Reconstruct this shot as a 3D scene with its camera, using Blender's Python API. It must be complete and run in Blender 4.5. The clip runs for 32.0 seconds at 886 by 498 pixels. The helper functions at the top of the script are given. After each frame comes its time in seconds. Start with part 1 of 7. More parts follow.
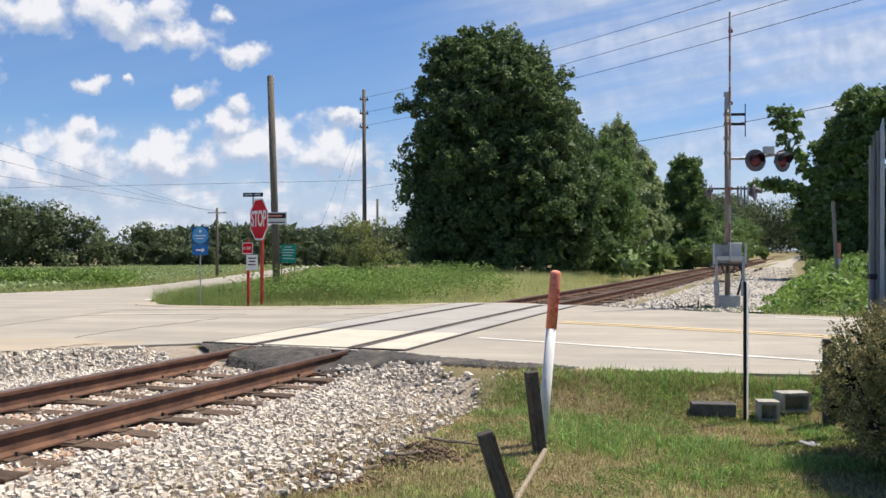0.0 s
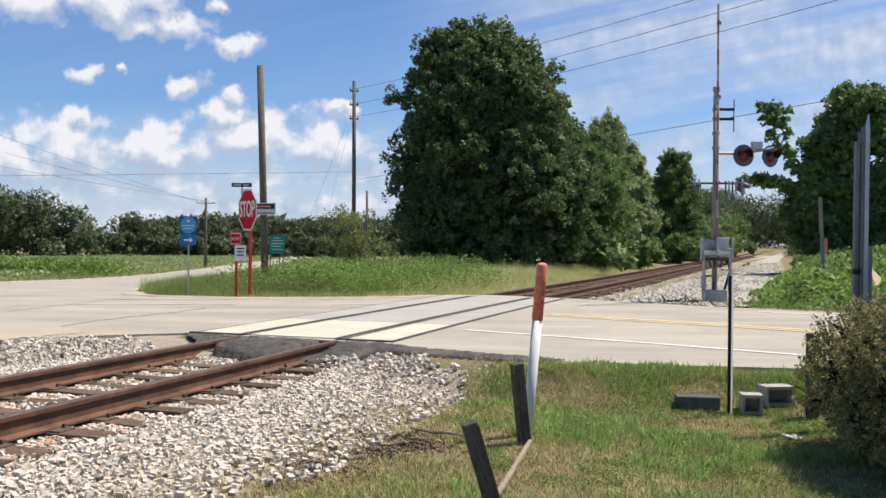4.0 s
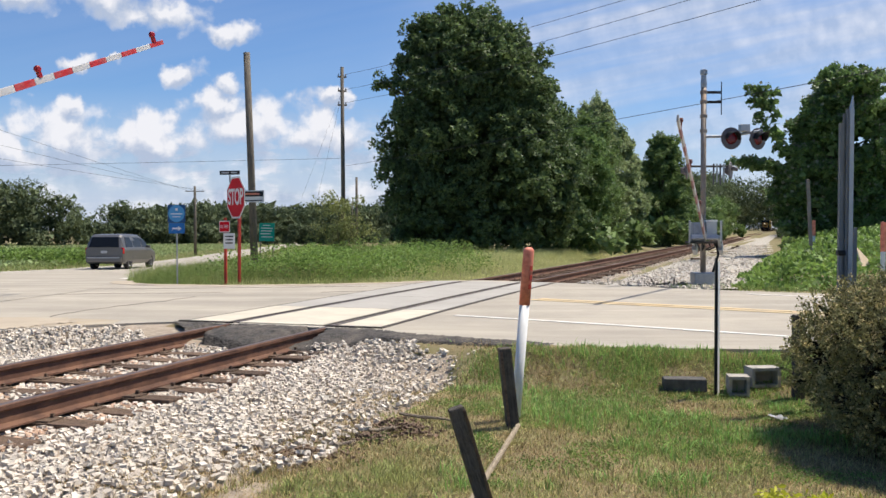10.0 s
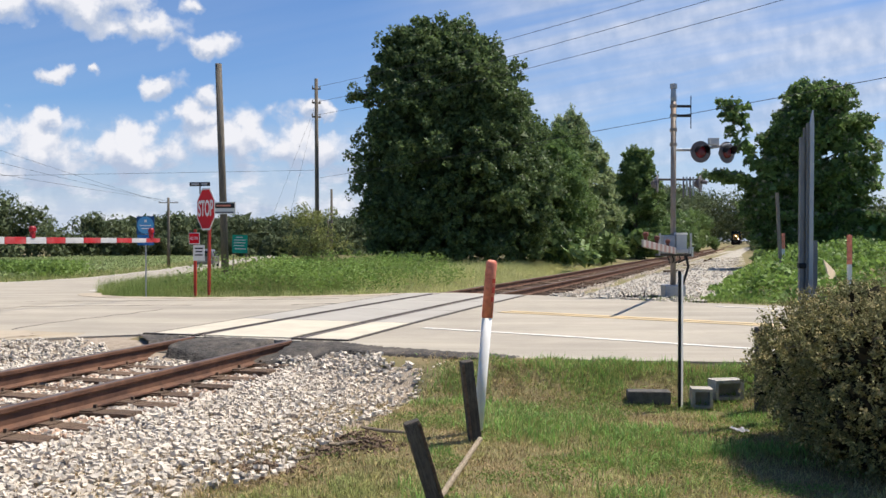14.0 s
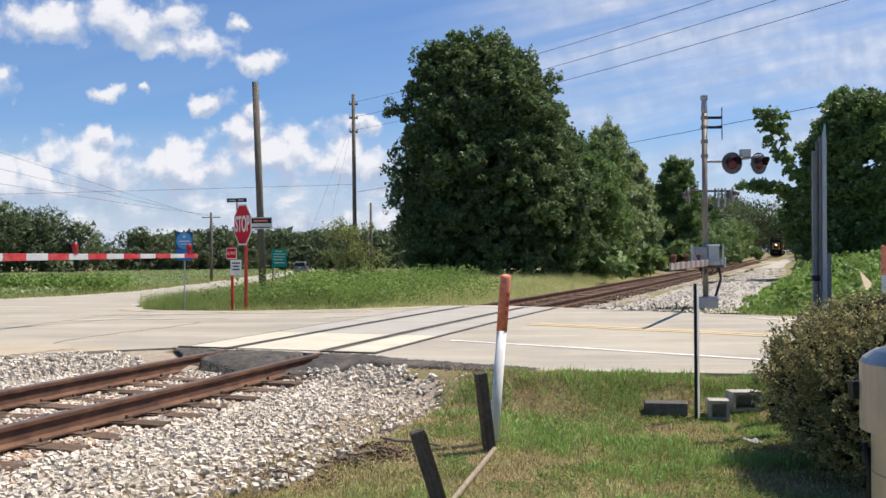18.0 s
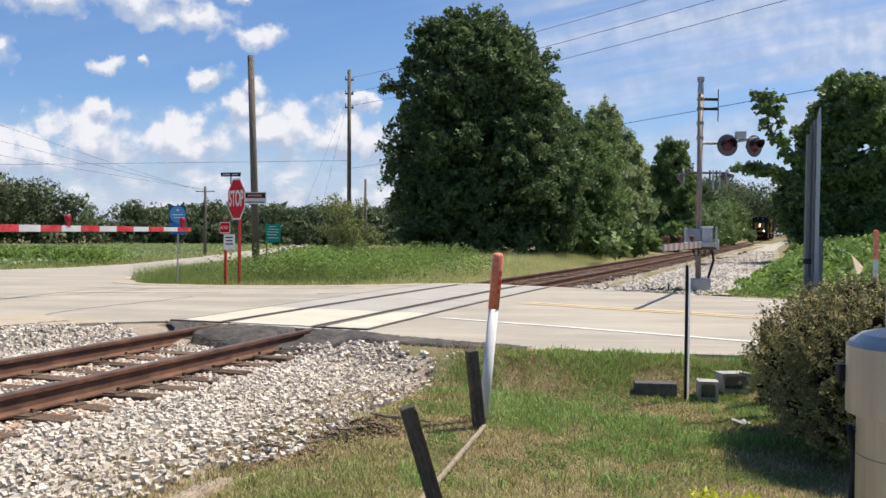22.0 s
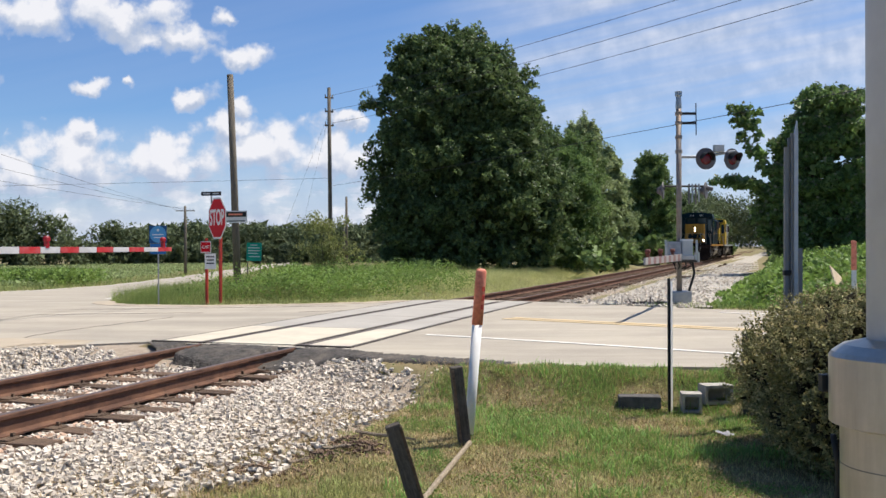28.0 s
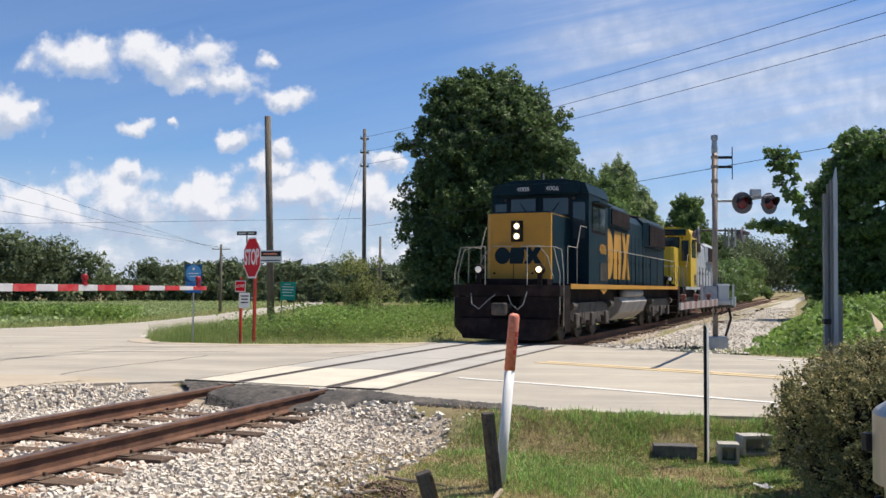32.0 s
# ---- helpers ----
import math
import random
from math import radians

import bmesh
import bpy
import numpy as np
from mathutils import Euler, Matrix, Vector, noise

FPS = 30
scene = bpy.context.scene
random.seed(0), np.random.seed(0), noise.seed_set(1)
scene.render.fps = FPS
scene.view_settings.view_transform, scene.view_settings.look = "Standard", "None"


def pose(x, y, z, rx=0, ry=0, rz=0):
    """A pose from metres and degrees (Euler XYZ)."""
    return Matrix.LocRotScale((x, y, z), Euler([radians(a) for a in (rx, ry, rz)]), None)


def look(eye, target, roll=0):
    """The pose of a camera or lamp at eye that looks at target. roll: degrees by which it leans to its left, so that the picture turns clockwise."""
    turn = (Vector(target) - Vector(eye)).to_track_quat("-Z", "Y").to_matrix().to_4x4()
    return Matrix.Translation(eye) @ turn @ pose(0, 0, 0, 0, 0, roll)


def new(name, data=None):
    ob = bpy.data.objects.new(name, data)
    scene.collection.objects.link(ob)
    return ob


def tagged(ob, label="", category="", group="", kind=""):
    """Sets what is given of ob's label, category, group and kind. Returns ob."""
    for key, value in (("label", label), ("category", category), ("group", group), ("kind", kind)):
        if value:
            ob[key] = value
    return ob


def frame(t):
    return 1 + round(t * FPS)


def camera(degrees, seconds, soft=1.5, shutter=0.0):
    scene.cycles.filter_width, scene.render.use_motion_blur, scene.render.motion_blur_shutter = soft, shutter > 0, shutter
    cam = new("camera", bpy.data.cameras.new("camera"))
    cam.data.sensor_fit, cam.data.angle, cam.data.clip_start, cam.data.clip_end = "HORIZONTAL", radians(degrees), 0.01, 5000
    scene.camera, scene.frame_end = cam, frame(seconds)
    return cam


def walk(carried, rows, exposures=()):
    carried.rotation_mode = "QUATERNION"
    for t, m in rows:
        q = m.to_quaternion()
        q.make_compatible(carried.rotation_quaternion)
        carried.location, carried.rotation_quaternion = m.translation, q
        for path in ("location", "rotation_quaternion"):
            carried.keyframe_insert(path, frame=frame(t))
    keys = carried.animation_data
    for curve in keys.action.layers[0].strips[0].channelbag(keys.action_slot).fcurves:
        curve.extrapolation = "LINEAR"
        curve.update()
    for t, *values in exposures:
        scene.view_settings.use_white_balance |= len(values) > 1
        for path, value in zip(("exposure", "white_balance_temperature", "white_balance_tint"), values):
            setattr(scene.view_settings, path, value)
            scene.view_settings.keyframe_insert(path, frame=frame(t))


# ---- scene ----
cam = camera(52.1, 32.0, 1.5)
PATH = [
    (0, (0.032, -0.367, 1.33), (-0.03, 1.632, 1.333), -0.0),
    (0.5, (0.052, -0.381, 1.332), (0.015, 1.619, 1.334), -0.2),
    (1, (0.065, -0.384, 1.333), (0.071, 1.616, 1.35), -0.1),
    (1.5, (0.072, -0.397, 1.334), (0.086, 1.602, 1.357), -0.0),
    (2, (0.071, -0.391, 1.335), (0.098, 1.609, 1.348), -0.0),
    (2.5, (0.073, -0.392, 1.335), (0.101, 1.608, 1.337), 0.1),
    (3, (0.058, -0.393, 1.329), (0.044, 1.607, 1.32), 0.4),
    (3.5, (0.05, -0.389, 1.322), (0.01, 1.611, 1.311), 0.5),
    (5.5, (0.07, -0.38, 1.322), (0.047, 1.62, 1.298), 0.5),
    (6, (0.075, -0.382, 1.329), (0.063, 1.618, 1.308), 0.6),
    (6.5, (0.088, -0.385, 1.32), (0.101, 1.615, 1.294), 0.9),
    (7, (0.089, -0.386, 1.317), (0.122, 1.614, 1.287), 0.8),
    (7.5, (0.079, -0.38, 1.322), (0.115, 1.619, 1.309), 0.6),
    (8, (0.08, -0.384, 1.328), (0.116, 1.616, 1.332), 0.2),
    (8.5, (0.086, -0.39, 1.325), (0.126, 1.609, 1.329), -0.1),
    (9, (0.09, -0.387, 1.324), (0.123, 1.612, 1.317), -0.3),
    (9.5, (0.084, -0.391, 1.32), (0.086, 1.609, 1.284), -0.3),
    (10, (0.086, -0.391, 1.322), (0.068, 1.609, 1.277), -0.1),
    (10.5, (0.099, -0.393, 1.32), (0.082, 1.606, 1.276), -0.1),
    (11, (0.102, -0.393, 1.315), (0.1, 1.606, 1.274), -0.5),
    (11.5, (0.093, -0.39, 1.322), (0.103, 1.61, 1.308), -0.7),
    (12, (0.102, -0.4, 1.326), (0.131, 1.599, 1.32), -0.6),
    (12.5, (0.114, -0.403, 1.331), (0.163, 1.597, 1.336), -0.6),
    (13, (0.117, -0.404, 1.323), (0.157, 1.595, 1.331), -0.3),
    (13.5, (0.122, -0.36, 1.326), (0.16, 1.64, 1.329), -0.0),
    (15.5, (0.612, -0.398, 1.31), (0.574, 1.6, 1.224), -0.7),
    (16, (0.538, -0.468, 1.334), (0.445, 1.53, 1.33), -0.7),
    (16.5, (0.462, -0.575, 1.331), (0.356, 1.422, 1.333), -0.7),
    (17, (0.454, -0.59, 1.347), (0.355, 1.408, 1.363), -0.9),
    (17.5, (0.442, -0.585, 1.354), (0.353, 1.413, 1.392), -0.9),
    (18, (0.434, -0.596, 1.351), (0.377, 1.403, 1.36), -0.4),
    (18.5, (0.441, -0.599, 1.341), (0.425, 1.401, 1.296), -0.1),
    (19, (0.44, -0.601, 1.352), (0.448, 1.399, 1.311), 0.1),
    (19.5, (0.438, -0.6, 1.353), (0.452, 1.4, 1.33), 0.1),
    (20, (0.437, -0.611, 1.35), (0.443, 1.389, 1.322), 0.1),
    (20.5, (0.442, -0.619, 1.353), (0.429, 1.381, 1.315), 0.2),
    (21, (0.446, -0.613, 1.35), (0.42, 1.387, 1.307), 0.5),
    (21.5, (0.446, -0.613, 1.35), (0.409, 1.386, 1.31), 0.7),
    (22, (0.444, -0.598, 1.349), (0.4, 1.401, 1.309), 0.5),
    (22.5, (0.443, -0.602, 1.346), (0.392, 1.396, 1.297), 0.5),
    (23, (0.441, -0.607, 1.345), (0.385, 1.392, 1.293), 0.3),
    (23.5, (0.442, -0.607, 1.345), (0.391, 1.392, 1.303), 0.3),
    (24, (0.441, -0.603, 1.347), (0.397, 1.396, 1.314), 0.3),
    (24.5, (0.436, -0.601, 1.347), (0.4, 1.399, 1.32), 0.3),
    (25, (0.432, -0.608, 1.351), (0.399, 1.392, 1.33), 0.3),
    (25.5, (0.434, -0.61, 1.349), (0.417, 1.39, 1.332), 0.2),
    (26, (0.435, -0.612, 1.35), (0.436, 1.388, 1.336), -0.2),
    (26.5, (0.436, -0.603, 1.35), (0.443, 1.397, 1.342), -0.4),
    (28.5, (0.43, -0.612, 1.351), (0.42, 1.388, 1.347), -0.1),
    (29, (0.422, -0.62, 1.351), (0.406, 1.38, 1.346), 0.1),
    (29.5, (0.43, -0.625, 1.352), (0.409, 1.375, 1.355), 0.1),
    (30, (0.43, -0.623, 1.357), (0.403, 1.376, 1.376), 0.0),
    (30.5, (0.434, -0.625, 1.361), (0.405, 1.375, 1.386), -0.1),
    (31, (0.446, -0.619, 1.364), (0.42, 1.38, 1.397), -0.4),
    (31.5, (0.437, -0.596, 1.364), (0.389, 1.402, 1.424), 0.2),
    (32, (0.435, -0.584, 1.383), (0.358, 1.413, 1.468), 0.4),
]
walk(cam, [(t, look(eye, target, roll)) for t, eye, target, roll in PATH], [(0, 0.13, 6500, 12), (32, 0.13, 6500, 12)])

# ---- world, sun ----
SUN_AZ, SUN_EL = 66.0, 62.0      # degrees clockwise from +y, degrees up
world = bpy.data.worlds.new("world")
scene.world = world
world.use_nodes = True
wn, wl = world.node_tree.nodes, world.node_tree.links
sky = wn.new("ShaderNodeTexSky")
sky.sky_type, sky.sun_disc = "NISHITA", False
sky.sun_elevation, sky.sun_rotation = radians(SUN_EL), radians(SUN_AZ)
sky.air_density, sky.dust_density, sky.ozone_density, sky.altitude = 1.0, 0.25, 5.0, 50
blue = wn.new("ShaderNodeVectorMath")
blue.operation = "MULTIPLY"
blue.inputs[1].default_value = (0.765, 0.94, 1.135)
wl.new(sky.outputs[0], blue.inputs[0])
wl.new(blue.outputs[0], wn["Background"].inputs[0])
wn["Background"].inputs[1].default_value = 0.099
sun = new("sun", bpy.data.lights.new("sun", "SUN"))
sun.data.energy, sun.data.angle, sun.data.color = 5.9, radians(0.55), (1.0, 0.935, 0.82)
az, el = radians(SUN_AZ), radians(SUN_EL)
SUN_DIR = Vector((math.sin(az) * math.cos(el), math.cos(az) * math.cos(el), math.sin(el)))
sun.matrix_world = look(SUN_DIR * 100, (0, 0, 0))

# ---- materials ----
def mat(name, a, b=None, scale=6.0, rough=0.8, metal=0.0, bump=0.2, fine=60.0, grime=None, grime_scale=1.2, grime_amount=0.5,
        stretch=(1, 1, 1), island=0.0, objvar=0.0, emit=None, power=0.0, trans=0.0, spec=0.3):
    """Two colours mixed by noise at one scale, dirt at a second, fine relief on top."""
    m = bpy.data.materials.new(name)
    m.use_nodes = True
    n, l = m.node_tree.nodes, m.node_tree.links
    p = n["Principled BSDF"]
    b = b or tuple(c * 0.75 for c in a)
    tc = n.new("ShaderNodeTexCoord")
    mp = n.new("ShaderNodeMapping")
    mp.inputs["Scale"].default_value = stretch
    l.new(tc.outputs["Object"], mp.inputs[0])
    t1 = n.new("ShaderNodeTexNoise")
    t1.inputs["Scale"].default_value, t1.inputs["Detail"].default_value, t1.inputs["Roughness"].default_value = scale, 5, 0.65
    l.new(mp.outputs[0], t1.inputs[0])
    r1 = n.new("ShaderNodeValToRGB")
    r1.color_ramp.elements[0].position, r1.color_ramp.elements[1].position = 0.32, 0.68
    r1.color_ramp.elements[0].color, r1.color_ramp.elements[1].color = (*b, 1), (*a, 1)
    l.new(t1.outputs[0], r1.inputs[0])
    out = r1.outputs[0]
    if grime:
        t2 = n.new("ShaderNodeTexNoise")
        t2.inputs["Scale"].default_value, t2.inputs["Detail"].default_value, t2.inputs["Roughness"].default_value = grime_scale, 6, 0.7
        l.new(tc.outputs["Object"], t2.inputs[0])
        r2 = n.new("ShaderNodeMapRange")
        r2.inputs[1].default_value, r2.inputs[2].default_value, r2.inputs[4].default_value = 0.45, 0.72, grime_amount
        l.new(t2.outputs[0], r2.inputs[0])
        mx = n.new("ShaderNodeMix")
        mx.data_type = "RGBA"
        l.new(r2.outputs[0], mx.inputs[0]), l.new(out, mx.inputs[6])
        mx.inputs[7].default_value = (*grime, 1)
        out = mx.outputs[2]
    if island or objvar:
        src = n.new("ShaderNodeNewGeometry").outputs["Random Per Island"] if island else n.new("ShaderNodeObjectInfo").outputs["Random"]
        mr = n.new("ShaderNodeMapRange")
        k = island or objvar
        mr.inputs[3].default_value, mr.inputs[4].default_value = 1 - k, 1 + k
        l.new(src, mr.inputs[0])
        vm = n.new("ShaderNodeVectorMath")
        vm.operation = "SCALE"
        l.new(out, vm.inputs[0]), l.new(mr.outputs[0], vm.inputs["Scale"])
        out = vm.outputs[0]
    l.new(out, p.inputs["Base Color"])
    p.inputs["Roughness"].default_value, p.inputs["Metallic"].default_value = rough, metal
    p.inputs["Specular IOR Level"].default_value = spec
    if bump:
        t3 = n.new("ShaderNodeTexNoise")
        t3.inputs["Scale"].default_value, t3.inputs["Detail"].default_value = fine, 3
        l.new(mp.outputs[0], t3.inputs[0])
        bp = n.new("ShaderNodeBump")
        bp.inputs["Strength"].default_value, bp.inputs["Distance"].default_value = bump, 0.02
        l.new(t3.outputs[0], bp.inputs["Height"]), l.new(bp.outputs[0], p.inputs["Normal"])
    if emit:
        p.inputs["Emission Color"].default_value, p.inputs["Emission Strength"].default_value = (*emit, 1), power
    if trans:
        tr = n.new("ShaderNodeBsdfTranslucent")
        l.new(out, tr.inputs[0])
        ms = n.new("ShaderNodeMixShader")
        ms.inputs[0].default_value = trans
        l.new(p.outputs[0], ms.inputs[1]), l.new(tr.outputs[0], ms.inputs[2])
        l.new(ms.outputs[0], n["Material Output"].inputs[0])
    return m


def glass_mat(name, tint, rough=0.05):
    m = bpy.data.materials.new(name)
    m.use_nodes = True
    p = m.node_tree.nodes["Principled BSDF"]
    p.inputs["Base Color"].default_value, p.inputs["Roughness"].default_value = (*tint, 1), rough
    p.inputs["Specular IOR Level"].default_value = 0.14
    return m


M_GROUND = mat("meadow_ground", (0.25, 0.20, 0.105), (0.155, 0.155, 0.06), 0.9, 0.95, bump=0.6, fine=14, grime=(0.25, 0.18, 0.105), grime_scale=0.9, grime_amount=0.75)
M_ROAD = mat("bleached_asphalt", (0.455, 0.405, 0.322), (0.315, 0.283, 0.23), 1.1, 0.85, bump=0.4, fine=70, grime=(0.27, 0.243, 0.20), grime_scale=0.5, grime_amount=0.65, stretch=(0.16, 1.0, 1))
M_SKIRT = mat("crumbled_asphalt", (0.10, 0.092, 0.082), (0.04, 0.037, 0.034), 16, 0.95, bump=1.0, fine=45, grime=(0.21, 0.175, 0.14), grime_scale=3.0, grime_amount=0.7)
M_SAND = mat("sandy_shoulder", (0.46, 0.385, 0.285), (0.38, 0.32, 0.24), 1.5, 0.95, bump=0.4, fine=40)
M_CONC_NEW = mat("pale_concrete", (0.62, 0.56, 0.44), (0.52, 0.47, 0.37), 2.0, 0.85, bump=0.2, fine=50, grime=(0.40, 0.36, 0.29), grime_scale=1.3, grime_amount=0.5)
M_CONC_OLD = mat("worn_concrete", (0.44, 0.41, 0.36), (0.36, 0.34, 0.30), 2.0, 0.85, bump=0.25, fine=50, grime=(0.26, 0.24, 0.21), grime_scale=1.0, grime_amount=0.6)
M_RUBBER = mat("dark_rubber", (0.075, 0.062, 0.05), (0.042, 0.036, 0.03), 10, 0.8, bump=0.3)
M_YELLOW = mat("worn_yellow_paint", (0.68, 0.50, 0.25), (0.56, 0.44, 0.28), 3.0, 0.8, bump=0.2, grime=(0.42, 0.38, 0.30), grime_scale=1.5, grime_amount=0.6)
M_WHITE_LINE = mat("worn_white_paint", (0.80, 0.77, 0.70), (0.70, 0.67, 0.61), 3.0, 0.8, bump=0.2, grime=(0.46, 0.42, 0.36), grime_scale=2.5, grime_amount=0.5)
M_BED = mat("ballast_dust", (0.43, 0.355, 0.27), (0.27, 0.22, 0.165), 12, 0.95, bump=1.0, fine=40)
M_STONE = mat("ballast_stone", (0.71, 0.635, 0.525), (0.55, 0.485, 0.40), 7, 0.95, bump=0.3, fine=80, island=0.24, grime=(0.52, 0.43, 0.33), grime_scale=0.7, grime_amount=0.4)
M_STONE_RUST = mat("rusty_stone", (0.55, 0.38, 0.26), (0.38, 0.25, 0.17), 5, 0.9, bump=0.2, fine=80, island=0.35)
M_RAIL = mat("rusty_rail_steel", (0.15, 0.075, 0.045), (0.075, 0.038, 0.026), 5, 0.8, 0.0, bump=0.3, stretch=(1, 1, 3), grime=(0.27, 0.14, 0.08), grime_scale=3, grime_amount=0.5)
M_RAILHEAD = mat("rail_head_steel", (0.13, 0.10, 0.09), (0.085, 0.065, 0.06), 3, 0.55, 0.4, bump=0.05)
M_TIE = mat("creosoted_timber", (0.18, 0.12, 0.08), (0.08, 0.055, 0.038), 3, 0.9, bump=0.6, fine=30, stretch=(2, 14, 14), objvar=0.25, grime=(0.26, 0.17, 0.11), grime_scale=2.2, grime_amount=0.5)
M_POLE = mat("weathered_pole_wood", (0.20, 0.172, 0.135), (0.105, 0.09, 0.07), 4, 0.9, bump=0.5, fine=30, stretch=(9, 9, 1))
M_OLDWOOD = mat("grey_weathered_wood", (0.13, 0.11, 0.09), (0.05, 0.043, 0.036), 5, 0.9, bump=0.7, fine=26, stretch=(12, 12, 1.2), grime=(0.22, 0.19, 0.15), grime_scale=6, grime_amount=0.5)
M_GALV = mat("galvanised_steel", (0.40, 0.41, 0.42), (0.30, 0.31, 0.32), 6, 0.45, 0.75, bump=0.05, grime=(0.25, 0.24, 0.23), grime_scale=4, grime_amount=0.4)
M_RUSTGALV = mat("rust_streaked_steel", (0.34, 0.31, 0.28), (0.25, 0.20, 0.16), 5, 0.65, 0.4, bump=0.1, stretch=(3, 3, 0.6), grime=(0.24, 0.13, 0.07), grime_scale=1.8, grime_amount=0.7)
M_BLACK = mat("black_paint", (0.018, 0.018, 0.02), (0.012, 0.012, 0.012), 6, 0.55, bump=0.05)
M_REDLENS = mat("red_lens", (0.16, 0.008, 0.018), (0.09, 0.006, 0.012), 30, 0.25, bump=0.1, fine=120, spec=0.5)
M_REDPAINT = mat("red_paint", (0.60, 0.006, 0.016), (0.52, 0.005, 0.014), 3, 0.6, bump=0.0, spec=0.15)
M_POSTRED = mat("faded_red_post", (0.55, 0.06, 0.035), (0.40, 0.04, 0.03), 6, 0.6, bump=0.05)
M_WHITEPAINT = mat("white_paint", (0.80, 0.79, 0.76), (0.70, 0.69, 0.66), 4, 0.5, bump=0.03, grime=(0.45, 0.42, 0.38), grime_scale=3, grime_amount=0.35)
M_ORANGE = mat("faded_orange_red", (0.88, 0.33, 0.21), (0.74, 0.22, 0.14), 9, 0.6, bump=0.1, grime=(0.35, 0.07, 0.045), grime_scale=16, grime_amount=0.65)
M_BLUE = mat("blue_sign_face", (0.015, 0.14, 0.40), (0.012, 0.12, 0.35), 3, 0.4, bump=0)
M_LIGHTBLUE = mat("blue_sign_print", (0.08, 0.30, 0.55), (0.06, 0.26, 0.5), 3, 0.4, bump=0)
M_GREEN = mat("green_sign_face", (0.0, 0.34, 0.23), (0.0, 0.29, 0.19), 3, 0.4, bump=0)
M_ALU = mat("sign_back_aluminium", (0.50, 0.50, 0.50), (0.42, 0.42, 0.43), 5, 0.45, 0.6, bump=0.02)
M_BLOCK = mat("concrete_block", (0.50, 0.46, 0.40), (0.36, 0.33, 0.28), 12, 0.95, bump=0.6, fine=70, grime=(0.12, 0.11, 0.10), grime_scale=4, grime_amount=0.6)
M_COVER = mat("brushed_cover_metal", (0.54, 0.505, 0.45), (0.42, 0.39, 0.345), 2.2, 0.36, 0.7, bump=0.03, stretch=(8, 8, 0.7), grime=(0.30, 0.275, 0.23), grime_scale=1.7, grime_amount=0.5)
M_COLUMN = mat("grey_painted_column", (0.56, 0.56, 0.585), (0.51, 0.51, 0.53), 1.5, 0.5, bump=0.02, grime=(0.38, 0.37, 0.37), grime_scale=2, grime_amount=0.4)
M_BARK = mat("tree_bark", (0.12, 0.095, 0.07), (0.055, 0.045, 0.035), 6, 0.95, bump=0.8, fine=25, stretch=(4, 4, 1))
M_LEAF_DARK = mat("oak_foliage", (0.15, 0.215, 0.082), (0.085, 0.13, 0.048), 0.7, 0.55, bump=0, island=0.5, trans=0.4, spec=0.35)
M_LEAF_TREE = mat("walnut_foliage", (0.19, 0.29, 0.095), (0.11, 0.18, 0.056), 0.9, 0.5, bump=0, island=0.4, trans=0.4, spec=0.35)
M_LEAF_MID = mat("mixed_foliage", (0.185, 0.265, 0.088), (0.108, 0.17, 0.05), 0.5, 0.55, bump=0, island=0.4, trans=0.35)
M_LEAF_LIGHT = mat("pale_foliage", (0.36, 0.42, 0.21), (0.21, 0.275, 0.115), 0.5, 0.5, bump=0, island=0.4, trans=0.35)
M_LEAF_WEED = mat("weed_leaves", (0.25, 0.37, 0.085), (0.13, 0.21, 0.05), 0.8, 0.55, bump=0, island=0.4, trans=0.4)
M_LEAF_HEDGE = mat("hedge_leaves", (0.34, 0.305, 0.135), (0.16, 0.165, 0.07), 3, 0.6, bump=0, island=0.45, trans=0.12, spec=0.12)
M_LEAF_YELLOW = mat("variegated_leaves", (0.62, 0.58, 0.06), (0.42, 0.46, 0.05), 6, 0.5, bump=0, island=0.3, trans=0.3)
M_LEAF_FAR = mat("far_wood_foliage", (0.155, 0.19, 0.09), (0.085, 0.112, 0.055), 0.16, 0.8, bump=0, island=0.35, trans=0.2)
M_FIELD = mat("field_crop_leaves", (0.33, 0.40, 0.17), (0.21, 0.285, 0.11), 0.08, 0.7, bump=0, island=0.35, trans=0.35)
M_GRASS = mat("lawn_blades", (0.46, 0.43, 0.185), (0.265, 0.345, 0.095), 1.3, 0.65, bump=0, island=0.65, trans=0.35, grime=(0.36, 0.25, 0.13), grime_scale=3.6, grime_amount=0.75)
M_GRASS_TALL = mat("tall_grass_blades", (0.29, 0.36, 0.11), (0.18, 0.25, 0.065), 0.6, 0.65, bump=0, island=0.4, trans=0.4, grime=(0.50, 0.47, 0.22), grime_scale=0.35, grime_amount=0.8)
M_WIRE = mat("wire_metal", (0.05, 0.05, 0.055), (0.04, 0.04, 0.04), 3, 0.6, 0.3, bump=0)
M_GLASS = glass_mat("tinted_glass", (0.012, 0.015, 0.02))
M_CABGLASS = glass_mat("cab_window_glass", (0.03, 0.04, 0.05), 0.08)
M_CABGLASS.node_tree.nodes["Principled BSDF"].inputs["Specular IOR Level"].default_value = 0.6
M_LAMP = mat("headlight_glow", (0.1, 0.09, 0.07), (0.1, 0.09, 0.07), 3, 0.3, bump=0, emit=(1.0, 0.76, 0.44), power=130.0)
M_LAMP_WARM = mat("headlight_reflector", (0.1, 0.09, 0.07), (0.1, 0.09, 0.07), 3, 0.3, bump=0, emit=(1.0, 0.74, 0.40), power=1.15)
